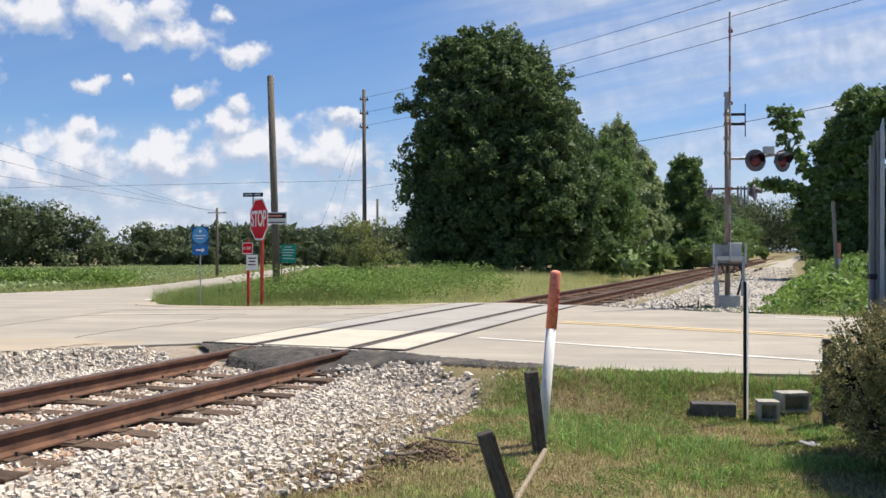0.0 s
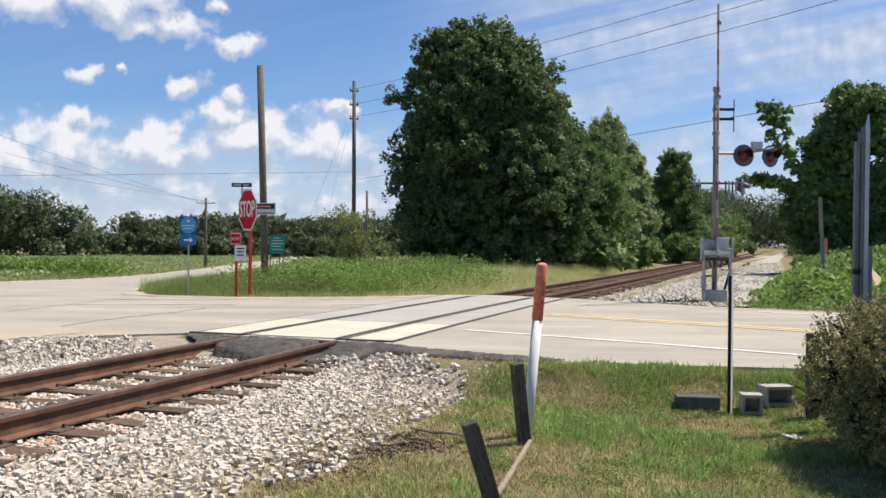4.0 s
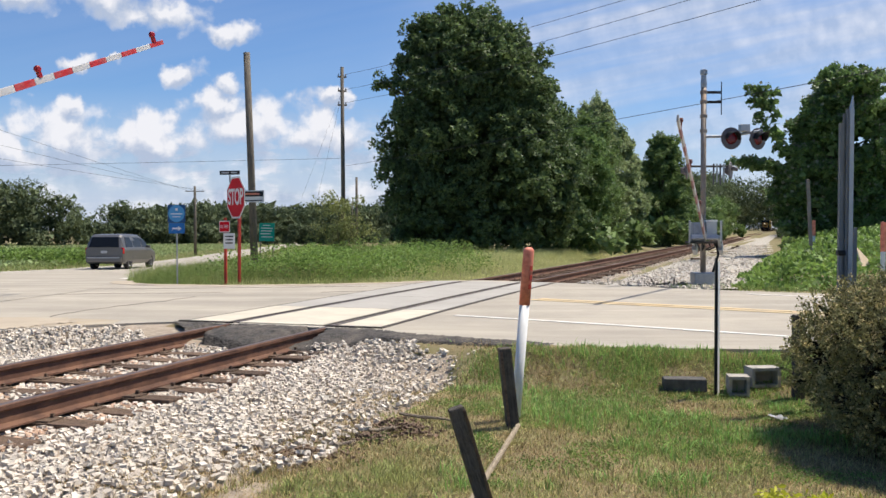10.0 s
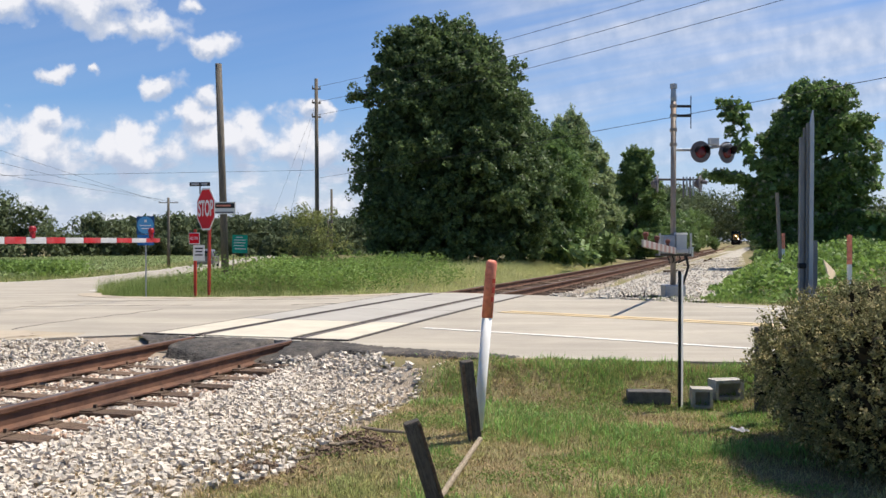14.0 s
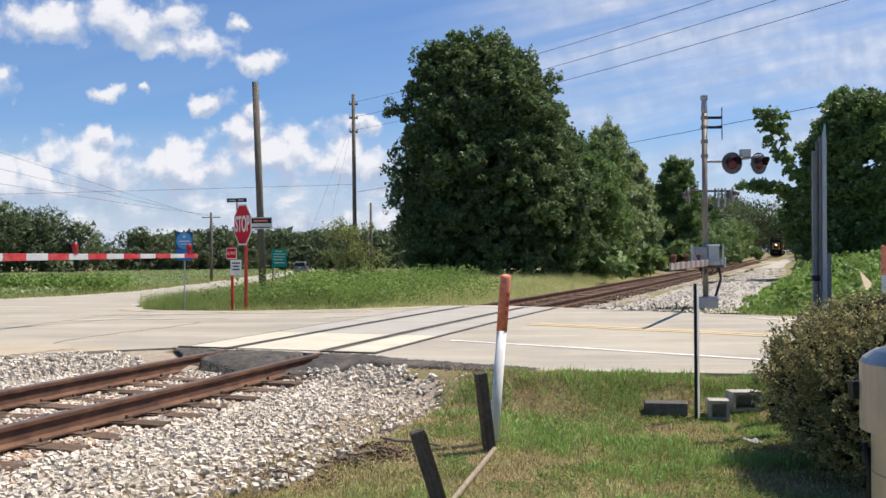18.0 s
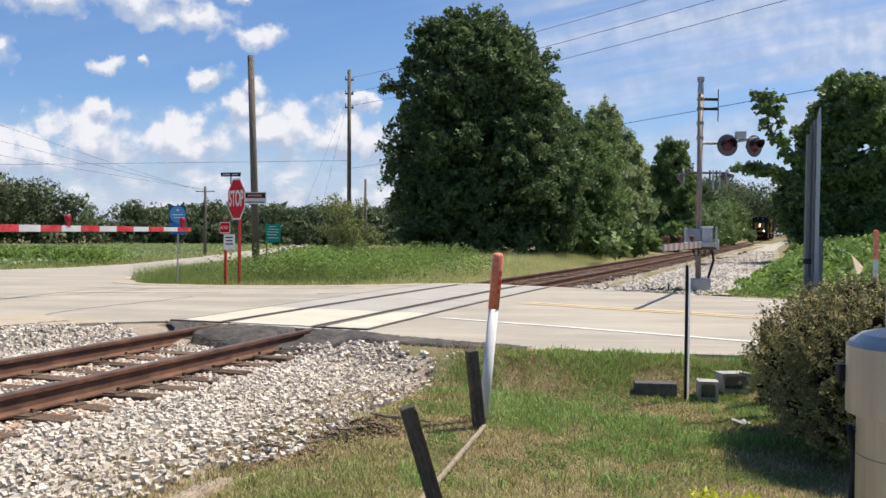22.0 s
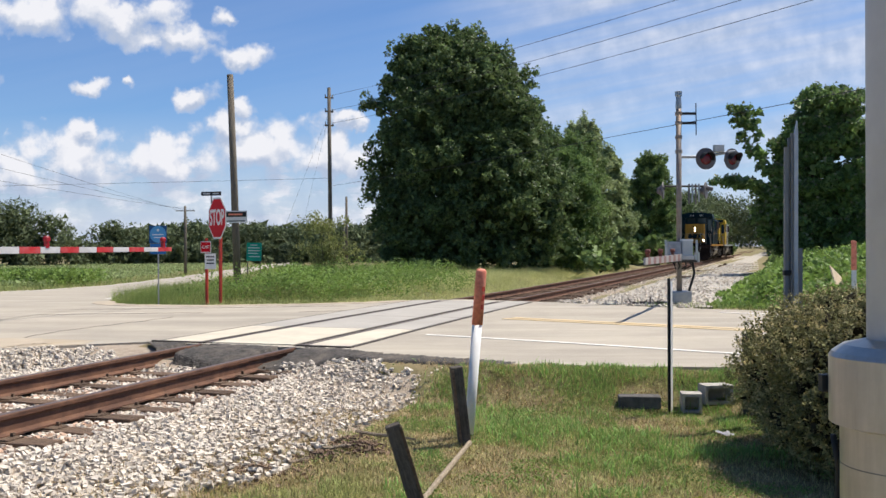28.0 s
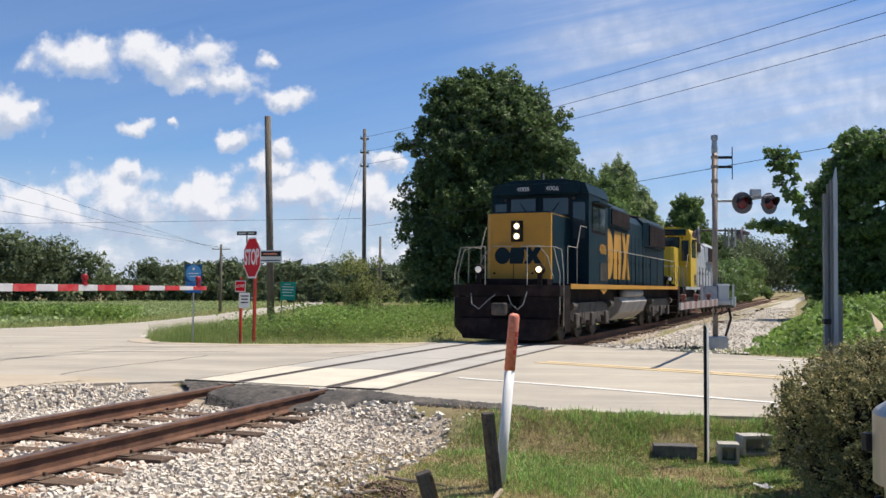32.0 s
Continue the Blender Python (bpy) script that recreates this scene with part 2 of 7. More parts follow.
M_LAMP_OFF = mat("lamp_glass", (0.5, 0.5, 0.5), (0.4, 0.4, 0.4), 3, 0.15, 0.5, bump=0, emit=(1, 0.95, 0.85), power=0.25)


# ---- mesh helpers ----
def part(name, bm, material, parent=None, label="", smooth=False):
    me = bpy.data.meshes.new(name)
    bm.to_mesh(me)
    bm.free()
    for m in (material if isinstance(material, (list, tuple)) else (material,)):
        me.materials.append(m)
    if smooth:
        for p in me.polygons:
            p.use_smooth = True
    ob = new(name, me)
    if parent is not None:
        ob.parent = parent
    return tagged(ob, label)


def mesh_np(name, V, F, material, parent=None, label="", smooth=False):
    V, F = np.asarray(V, np.float32), np.asarray(F, np.int32)
    me = bpy.data.meshes.new(name)
    me.vertices.add(len(V))
    me.vertices.foreach_set("co", V.ravel())
    me.loops.add(F.size)
    me.loops.foreach_set("vertex_index", F.ravel())
    me.polygons.add(len(F))
    me.polygons.foreach_set("loop_start", np.arange(0, F.size, F.shape[1], dtype=np.int32))
    me.polygons.foreach_set("loop_total", np.full(len(F), F.shape[1], np.int32))
    me.polygons.foreach_set("use_smooth", np.full(len(F), smooth))
    me.materials.append(material)
    me.update(calc_edges=True)
    ob = new(name, me)
    if parent is not None:
        ob.parent = parent
    return tagged(ob, label)


def thing(name, m, label, category, group="", kind=""):
    ob = new(name)
    ob.empty_display_size = 0.2
    ob.matrix_world = m
    return tagged(ob, label, category, group, kind)


def box(bm, x0, x1, y0, y1, z0, z1, bevel=0.0, m=None):
    vs = [bm.verts.new(p) for p in ((x0, y0, z0), (x1, y0, z0), (x1, y1, z0), (x0, y1, z0), (x0, y0, z1), (x1, y0, z1), (x1, y1, z1), (x0, y1, z1))]
    fs = [bm.faces.new([vs[i] for i in f]) for f in ((3, 2, 1, 0), (4, 5, 6, 7), (0, 1, 5, 4), (1, 2, 6, 5), (2, 3, 7, 6), (3, 0, 4, 7))]
    if bevel:
        es = list({e for f in fs for e in f.edges})
        bevelled = bmesh.ops.bevel(bm, geom=es, offset=bevel, segments=2, affect="EDGES", profile=0.6)
        vs = list({v for f in bevelled["faces"] for v in f.verts} | {v for v in vs if v.is_valid})
    if m is not None:
        bmesh.ops.transform(bm, matrix=m, verts=vs)
    return vs


def bbox(*a, **k):
    bm = bmesh.new()
    box(bm, *a, **k)
    return bm


def tube(bm, pts, radii, n=10, caps=True):
    """A tube through points; radii one number or one a point."""
    pts = [Vector(p) for p in pts]
    radii = [radii] * len(pts) if isinstance(radii, (int, float)) else radii
    rings, side = [], None
    for i, p in enumerate(pts):
        d = (pts[min(i + 1, len(pts) - 1)] - pts[max(i - 1, 0)]).normalized()
        if side is None:
            side = d.cross(Vector((0, 0, 1)) if abs(d.z) < 0.9 else Vector((1, 0, 0))).normalized()
        side = (side - d * side.dot(d)).normalized()
        up = d.cross(side)
        rings.append([bm.verts.new(p + (side * math.cos(a) + up * math.sin(a)) * radii[i]) for a in (2 * math.pi * k / n for k in range(n))])
    for a, b in zip(rings, rings[1:]):
        for k in range(n):
            bm.faces.new((a[k], a[(k + 1) % n], b[(k + 1) % n], b[k]))
    if caps:
        bm.faces.new(rings[0][::-1]), bm.faces.new(rings[-1])
    return [v for r in rings for v in r]


def btube(pts, radii, n=10):
    bm = bmesh.new()
    tube(bm, pts, radii, n)
    return bm


def prism(bm, outline, depth, m=None):
    """An outline in xz, pushed from y=0 to y=depth."""
    a = [bm.verts.new((x, 0, z)) for x, z in outline]
    b = [bm.verts.new((x, depth, z)) for x, z in outline]
    n = len(a)
    bm.faces.new(a), bm.faces.new(b[::-1])
    for i in range(n):
        bm.faces.new((a[i], b[i], b[(i + 1) % n], a[(i + 1) % n]))
    bmesh.ops.recalc_face_normals(bm, faces=bm.faces)
    if m is not None:
        bmesh.ops.transform(bm, matrix=m, verts=a + b)
    return a + b


def bprism(outline, depth, m=None):
    bm = bmesh.new()
    prism(bm, outline, depth, m)
    return bm


def slab(bm, outline, z0, z1):
    """A flat plate with an outline in xy."""
    a = [bm.verts.new((x, y, z0)) for x, y in outline]
    b = [bm.verts.new((x, y, z1)) for x, y in outline]
    n = len(a)
    bm.faces.new(a[::-1]), bm.faces.new(b)
    for i in range(n):
        bm.faces.new((a[i], a[(i + 1) % n], b[(i + 1) % n], b[i]))
    bmesh.ops.recalc_face_normals(bm, faces=bm.faces)


def bslab(outline, z0, z1):
    bm = bmesh.new()
    slab(bm, outline, z0, z1)
    return bm


def lathe(bm, profile, n=24, m=None):
    """Profile of (radius, z)."""
    rings = [[bm.verts.new((r * math.cos(2 * math.pi * k / n), r * math.sin(2 * math.pi * k / n), z)) for k in range(n)] for r, z in profile]
    for a, b in zip(rings, rings[1:]):
        for k in range(n):
            bm.faces.new((a[k], a[(k + 1) % n], b[(k + 1) % n], b[k]))
    bm.faces.new(rings[0][::-1]), bm.faces.new(rings[-1])
    if m is not None:
        bmesh.ops.transform(bm, matrix=m, verts=[v for r in rings for v in r])


def blathe(profile, n=24, m=None):
    bm = bmesh.new()
    lathe(bm, profile, n, m)
    return bm


def text_part(name, body, size, m, material, parent, extrude=0.002, width=None, bold=0.0):
    cu = bpy.data.curves.new(name, "FONT")
    cu.body, cu.size, cu.align_x, cu.align_y, cu.extrude, cu.offset = body, size, "CENTER", "CENTER", extrude, bold
    tmp = bpy.data.objects.new(name, cu)
    me = bpy.data.meshes.new_from_object(tmp)
    bpy.data.objects.remove(tmp)
    me.materials.clear()
    me.materials.append(material)
    w = max(v.co.x for v in me.vertices) - min(v.co.x for v in me.vertices)
    k = width / w if width else 1.0
    for v in me.vertices:
        v.co.x *= k
    me.transform(m)
    ob = new(name, me)
    ob.parent = parent
    return ob


UPRIGHT = pose(0, 0, 0, 90, 0, 0)      # text in xy stands up in xz and faces -y


def rot_np(n, rng, tilt=1.0):
    """Random frames: n right and up vectors."""
    d = rng.normal(size=(n, 3))
    d[:, 2] *= tilt
    d /= np.linalg.norm(d, axis=1)[:, None]
    e = rng.normal(size=(n, 3))
    e -= d * (e * d).sum(1)[:, None]
    e /= np.linalg.norm(e, axis=1)[:, None]
    return d, e


def leaves_np(P, size, rng, tilt=1.0, slim=0.55, corners=4):
    """A folded four-cornered leaf at each point."""
    n = len(P)
    d, e = rot_np(n, rng, tilt)
    s = (size * rng.uniform(0.6, 1.35, n))[:, None]
    k = np.cross(d, e)
    if corners == 3:
        return np.stack([P - d * s * 0.5, P + d * s * 0.5, P + e * s * (slim + 0.2)], 1).reshape(-1, 3), np.arange(3 * n).reshape(-1, 3)
    V = np.stack([P - d * s * 0.5, P + e * s * 0.5 * slim + k * s * 0.12, P + d * s * 0.5, P - e * s * 0.5 * slim + k * s * 0.12], 1).reshape(-1, 3)
    return V, np.arange(4 * n).reshape(-1, 4)


def blades_np(P, height, width, rng, lean=0.35, simple=False):
    """Bent blades of three triangles each, or simple ones of one."""
    n = len(P)
    a = rng.uniform(0, 2 * np.pi, n)
    h = height * rng.uniform(0.5, 1.3, n)
    w = width * rng.uniform(0.7, 1.3, n)
    side = np.stack([np.cos(a), np.sin(a), 0 * a], 1) * w[:, None] * 0.5
    b = a + np.pi / 2 + rng.normal(0, 0.6, n)
    l = np.abs(rng.normal(0, lean, n)) * h
    out = np.stack([np.cos(b) * l, np.sin(b) * l, 0 * a], 1)
    mid = P + out * 0.35 + np.stack([0 * h, 0 * h, h * 0.55], 1)
    tip = P + out + np.stack([0 * h, 0 * h, h * (1 - 0.25 * (l / h))], 1)
    if simple:
        return np.stack([P - side, P + side, tip], 1).reshape(-1, 3), np.arange(3 * n).reshape(-1, 3)
    V = np.stack([P - side, P + side, mid + side * 0.7, mid - side * 0.7, tip], 1).reshape(-1, 3)
    o = np.arange(n)[:, None] * 5
    F = np.concatenate([o + (0, 1, 2), o + (0, 2, 3), o + (3, 2, 4)], 1).reshape(-1, 3)
    return V, F


def smooth01(x):
    x = np.clip(x, 0, 1)
    return x * x * (3 - 2 * x)


# ---- the line of the track: v along it, u across ----
A18 = radians(18.0)
TV = np.array([-40.0, 0, 8, 14, 20, 27, 35, 52, 64, 111, 147, 221, 300, 360, 375, 395, 421, 520])
TU = np.array([-5.6, -5.85, -5.9, -5.93, -5.80, -5.45, -5.05, -4.40, -3.95, -2.10, -0.60, 2.30, 4.9, 6.8, 7.3, 8.9, 12.1, 40.0])
_fine = np.arange(-40, 520, 0.5)
_lin = np.interp(_fine, TV, TU)
_ker = np.hanning(19)
_sm = np.convolve(np.pad(_lin, 9, mode="edge"), _ker / _ker.sum(), "valid")
_sm[:20], _sm[-20:] = _lin[:20], _lin[-20:]


def track(v, off=0.0):
    """The place in the plan at v metres along the track, off metres to its right (nearer side)."""
    u = np.interp(v, _fine, _sm) + off
    return u * math.cos(A18) + v * math.sin(A18), -u * math.sin(A18) + v * math.cos(A18)


def heading(v):
    (x0, y0), (x1, y1) = track(v - 1.0), track(v + 1.0)
    return math.degrees(math.atan2(-(x1 - x0), y1 - y0))


def track_uv(x, y):
    u, v = x * math.cos(A18) - y * math.sin(A18), x * math.sin(A18) + y * math.cos(A18)
    return u - np.interp(v, _fine, _sm), v


def near_edge(x):
    return np.interp(x, [-60, -8, -5.8, -4.6, -3.4, -1.2, -0.6, 1.1, 4.2, 34.2], [9.5, 11.0, 11.5, 12.1, 11.5, 11.2, 10.6, 9.78, 9.38, -12.2])


def dip(x, y):
    """How far the land beside the railway falls away on the field side."""
    return np.interp(y, [20, 25, 36, 78, 145, 300], [0, -0.15, -0.55, -1.2, -1.6, -2.0]) * smooth01((-3.5 - np.asarray(x, float)) / 5)


def ground_z(x, y):
    x, y = np.asarray(x, float), np.asarray(y, float)
    z = np.full(np.broadcast(x, y).shape, -0.05) + dip(x, y)
    d = near_edge(x) - y
    z = z - 0.30 * smooth01((d - 0.02) / 1.3) + 0.035 * smooth01((0.5 - np.abs(d - 0.1)) / 0.3) * (x > 0.8)
    off, v = track_uv(x, y)
    cut = np.maximum(smooth01((d - 0.15) / 0.8), smooth01((1.4 - off) / 0.3) * smooth01((off + 2.9) / 0.3) * smooth01((d + 0.45) / 0.3))
    z = z - 0.30 * smooth01((3.3 - off) / 0.6) * smooth01((off + 4.4) / 0.6) * cut * (v < 14)
    z = z - 0.22 * smooth01((4.0 - np.abs(off)) / 1.5) * smooth01((v - 21.5) / 3)
    bank = smooth01((off - 5.6) / 3.5) * smooth01((v - 22.5) / 4) * smooth01((120 - v) / 60) * smooth01((26 - off) / 10)
    z = z + 0.65 * bank
    isl = smooth01((-off - 3.0) / 3) * smooth01((y - 22.0) / 4) * smooth01((x + 8.5) / 1.5) * smooth01((60 - y) / 20)
    z = z + 0.10 * isl + 0.03 * np.sin(x * 0.9 + 1.3) * np.cos(y * 0.7) * smooth01((x + 60) / 20)
    return z


# ---- large structure ----
gx = np.concatenate([[-2500, -1200, -600, -300, -150, -90], np.arange(-60, -12, 2.0), np.arange(-12, 14, 0.3), np.arange(14, 60, 2.0), [70, 90, 150, 300, 600, 1200, 2500]])
gy = np.concatenate([[-2500, -1000, -300, -100, -40, -15, -6], np.arange(-2, 8.5, 0.3), np.arange(8.5, 10.7, 0.08), np.arange(10.7, 14, 0.3), np.arange(14, 60, 1.0), np.arange(60, 140, 5.0), [150, 200, 300, 600, 1200, 3000]])
GX, GY = np.meshgrid(gx, gy)
GV = np.stack([GX, GY, ground_z(GX, GY)], -1).reshape(-1, 3)
i, j = np.meshgrid(np.arange(len(gx) - 1), np.arange(len(gy) - 1))
o = (j * len(gx) + i).ravel()
tagged(mesh_np("ground", GV, np.stack([o, o + 1, o + 1 + len(gx), o + len(gx)], 1), M_GROUND, smooth=True), "green and tan grassy ground reaching to the horizon", "ground", kind="structure")

ROAD_OUT = [(34, -12.0), (4.2, 9.42), (2.6, 9.58), (1.1, 9.86), (-0.3, 10.72), (-0.84, 11.4), (-3.86, 12.51), (-4.6, 12.2), (-5.8, 11.5), (-8, 11.0), (-30, 10.0), (-30, 20.0), (-8.9, 20.4),
            (-7.9, 21.5), (-7.2, 21.3), (-6.5, 20.9), (-5.2, 20.8), (-3.1, 21.2), (-1.5, 21.8), (-0.4, 22.6), (0.9, 22.8), (3.0, 21.5), (5.0, 19.6), (7.5, 17.9), (12, 14.7), (34, -1.2)]
tagged(part("road", bslab(ROAD_OUT, -0.12, 0.0), M_ROAD), "sun-bleached pale asphalt road across the railway", "road", kind="structure")
# the side road falls away past the field: stations of far edge and near edge
SIDE_L = np.array([(-30, 9.8), (-29.5, 20), (-27, 27), (-24, 34), (-20.8, 39.8), (-19.6, 44.4), (-19.3, 51.6), (-20.6, 62), (-22.3, 72), (-26, 105), (-33, 180), (-52, 340)])
SIDE_R = np.array([(-8.6, 12.5), (-7.6, 20.6), (-8.6, 24.2), (-9.9, 27.2), (-10.9, 31.5), (-12.1, 37), (-13.4, 47), (-15.6, 60), (-18.2, 74), (-22, 108), (-29, 182), (-46, 340)])


def side_left(y):
    return np.interp(y, SIDE_L[:, 1], SIDE_L[:, 0])


def side_right(y):
    return np.interp(y, SIDE_R[:, 1], SIDE_R[:, 0])


st_f = np.linspace(0, len(SIDE_L) - 1, 67)
EL = np.stack([np.interp(st_f, np.arange(len(SIDE_L)), SIDE_L[:, k]) for k in (0, 1)], 1)
ER = np.stack([np.interp(st_f, np.arange(len(SIDE_R)), SIDE_R[:, k]) for k in (0, 1)], 1)
lanes = np.linspace(0, 1, 15)
SP = EL[:, None] * (1 - lanes)[None, :, None] + ER[:, None] * lanes[None, :, None]
SV = np.concatenate([SP, (dip(SP[..., 0], SP[..., 1]) + 0.006)[..., None]], 2).reshape(-1, 3)
i, j = np.meshgrid(np.arange(14), np.arange(66))
o = (j * 15 + i).ravel()
tagged(mesh_np("side_road", SV, np.stack([o, o + 1, o + 16, o + 15], 1), M_ROAD, smooth=True), "pale narrow side road dropping away past the field", "road", kind="structure")
for E, k in ((EL, 0.012), (ER, 0.02)):
    a, b = EL + (ER - EL) * (0.012 if E is EL else 0.965), EL + (ER - EL) * (0.035 if E is EL else 0.99)
    q = np.stack([a, b], 1)
    V = np.concatenate([q, (dip(q[..., 0], q[..., 1]) + 0.012)[..., None]], 2).reshape(-1, 3)
    o = np.arange(40 if E is ER else 12, 2 * 66, 2)
    tagged(mesh_np("edge_line", V, np.stack([o, o + 1, o + 3, o + 2], 1), M_WHITE_LINE), "pale sandy edge of the side road", "road marking", kind="structure")


def strip(bm, pts, width, z0, z1):
    """A painted or poured band along points of the plan."""
    pts = [Vector((*p, 0)) for p in pts]
    L, R = [], []
    for k, p in enumerate(pts):
        d = (pts[min(k + 1, len(pts) - 1)] - pts[max(k - 1, 0)]).normalized()
        s = Vector((d.y, -d.x, 0)) * width * 0.5
        L.append(p - s), R.append(p + s)
    slab(bm, [(q.x, q.y) for q in R] + [(q.x, q.y) for q in L[::-1]], z0, z1)


for name, pts, w, m, lab in (
        ("edge_line", [(0.15, 13.35), (2.1, 12.1), (4.2, 10.62), (33, -10.0)], 0.11, M_WHITE_LINE, "worn white edge line on the road"),
        ("edge_line", [(6.0, 17.75), (7.6, 16.6), (33, -1.6)], 0.11, M_WHITE_LINE, "worn white edge line on the road"),
        ("centre_line", [(1.55, 16.4), (3.9, 14.75), (33, -6.2)], 0.2, M_YELLOW, "faded yellow centre line on the road"),
        ("centre_line", [(1.75, 16.6), (4.1, 14.95), (33, -6.0)], 0.18, M_YELLOW, "faded yellow centre line on the road")):
    bm = bmesh.new()
    strip(bm, pts, w, 0.004, 0.009)
    tagged(part(name, bm, m), lab, "road marking", kind="structure")

for pts, w in (([(-6.3, 10.9), (-6.02, 11.6), (-6.0, 12.8), (-5.94, 14.0), (-5.6, 15.2), (-5.2, 16.2), (-4.9, 17.3)], 0.022), ([(-12.5, 16.6), (-10.2, 17.0), (-8.4, 17.9), (-6.4, 18.2), (-4.6, 18.35)], 0.022), ([(-11, 19.3), (-8.0, 19.5), (-5.0, 19.9), (-1.8, 20.4)], 0.02), ([(-2.6, 18.4), (-1.0, 19.2), (1.2, 20.2)], 0.03)):
    bm = bmesh.new()
    fine_pts = [(np.interp(q, range(len(pts)), [p[0] for p in pts]) + 0.035 * math.sin(q * 9.1 + pts[0][0]), np.interp(q, range(len(pts)), [p[1] for p in pts]) + 0.05 * math.sin(q * 7.3)) for q in np.linspace(0, len(pts) - 1, 8 * len(pts))]
    strip(bm, fine_pts, w, -0.002, 0.0035)
    tagged(part("road_crack", bm, M_SKIRT), "dark tar-sealed crack across the pale road", "road crack", kind="structure")

rs = np.random.default_rng(17)
sx_ = np.linspace(-15, -4.7, 40)
near_side = [(float(q), float(np.interp(q, [-15, -8, -5.8, -4.7], [10.9, 11.15, 11.6, 12.15]))) for q in sx_]
far_side = [(float(q), float(np.interp(q, [-15, -8, -5.8, -4.7], [12.9, 13.1, 13.2, 12.6]) + rs.normal(0, 0.07))) for q in sx_[::-1]]
tagged(part("sand_film", bslab(near_side + far_side, -0.002, 0.0045), mat("tan_road_sand", (0.43, 0.345, 0.235), (0.36, 0.30, 0.22), 1.4, 0.95, bump=0.3, fine=60, grime=(0.42, 0.375, 0.30), grime_scale=1.1, grime_amount=0.9, stretch=(0.25, 1, 1))), "thin tan sand washed over the road edge", "road edge", kind="structure")
margin = [(-8.25, 22.6), (-8.1, 22.0), (-7.8, 21.5), (-7.1, 21.0), (-5.2, 20.62), (-3.1, 20.95), (-1.5, 21.55), (-0.5, 22.3)]
bm = bmesh.new()
strip(bm, [(np.interp(q, range(8), [p[0] for p in margin]), np.interp(q, range(8), [p[1] for p in margin]) + rs.normal(0, 0.03)) for q in np.linspace(0, 7, 50)], 0.5, -0.002, 0.007)
tagged(part("sandy_margin", bm, M_SAND), "pale sand gathered along the grass island", "road edge", kind="structure")

# ---- railway track ----
def sweep(bm, profile, vs, off):
    """A rail: a profile of (across, z) along the track."""
    rings = []
    for v in vs:
        rings.append([bm.verts.new((*track(v, off + a), z)) for a, z in profile])
    n = len(profile)
    for a, b in zip(rings, rings[1:]):
        for k in range(n):
            bm.faces.new((a[k], a[(k + 1) % n], b[(k + 1) % n], b[k]))
    bm.faces.new(rings[0][::-1]), bm.faces.new(rings[-1])
    bmesh.ops.recalc_face_normals(bm, faces=bm.faces)


RAIL = [(-0.075, -0.18), (0.075, -0.18), (0.075, -0.165), (0.012, -0.145), (0.009, -0.055), (0.036, -0.04), (0.037, -0.008), (0.029, 0.0), (-0.029, 0.0), (-0.037, -0.008), (-0.036, -0.04), (-0.009, -0.055), (-0.012, -0.145), (-0.075, -0.165)]
HEAD = [(0.028, 0.0), (0.024, 0.004), (-0.024, 0.004), (-0.028, 0.0)]
rail_vs = list(np.arange(-14, 40, 1.0)) + list(np.arange(40, 130, 4.0)) + list(np.arange(130, 500, 10.0))
railway = thing("railway_track", pose(0, 0, 0), "rusty single-line railway track on timber ties in pale ballast", "railway track", kind="structure")
for off in (-0.752, 0.752):
    bm = bmesh.new()
    sweep(bm, RAIL, rail_vs, off)
    rail = part("rail", bm, M_RAIL, railway, "rust-brown steel rail")
    bm = bmesh.new()
    sweep(bm, HEAD, rail_vs, off)
    part("rail_head", bm, M_RAILHEAD, rail, "worn running surface")

def edge_lift(z, x, y, v):
    """The bed rises to meet the road."""
    off = track_uv(x, y)[0]
    top = -0.035 - 0.11 * smooth01((1.15 - np.abs(off)) / 0.25)
    return z + (top - z) * smooth01((1.0 - (near_edge(x) - y)) / 1.0) * (np.asarray(v) < 14)


# bed of the track
rng = np.random.default_rng(4)
bed_prof = [(-5.4, -0.46), (-3.4, -0.36), (-1.7, -0.24), (1.5, -0.245), (2.3, -0.30), (2.9, -0.37), (3.4, -0.52)]
for lo, hi, nm in ((-14.0, 11.0, "ballast_bed"), (21.0, 420.0, "ballast_bed")):
    vs = list(np.arange(lo, min(hi, 60), 0.35)) + (list(np.arange(60, hi, 6.0)) if hi > 60 else [])
    V, F = [], []
    offs = np.concatenate([np.linspace(a[0], b[0], 5, endpoint=False) for a, b in zip(bed_prof, bed_prof[1:])] + [[3.4]])
    zs = np.interp(offs, [p[0] for p in bed_prof], [p[1] for p in bed_prof])
    for v in vs:
        far = 0.25 * smooth01((v - 22) / 8) * np.clip((offs - 1.4) / 2.0, 0, 1)
        x, y = track(v, offs)
        V.append(np.stack([x, y, edge_lift(zs - far, x, y, v) + rng.normal(0, 0.012, len(offs))], 1))
    n = len(offs)
    i, j = np.meshgrid(np.arange(n - 1), np.arange(len(vs) - 1))
    o = (j * n + i).ravel()
    tagged(mesh_np(nm, np.concatenate(V), np.stack([o, o + 1, o + 1 + n, o + n], 1), M_BED), "bed of crushed pale stone under the track", "ballast", kind="structure")


def bed_z(off, v):
    return np.maximum(-0.37, np.interp(off, [p[0] for p in bed_prof], [p[1] for p in bed_prof])) - 0.25 * smooth01((v - 22) / 8) * np.clip((off - 1.4) / 2.0, 0, 1)


ICO = None


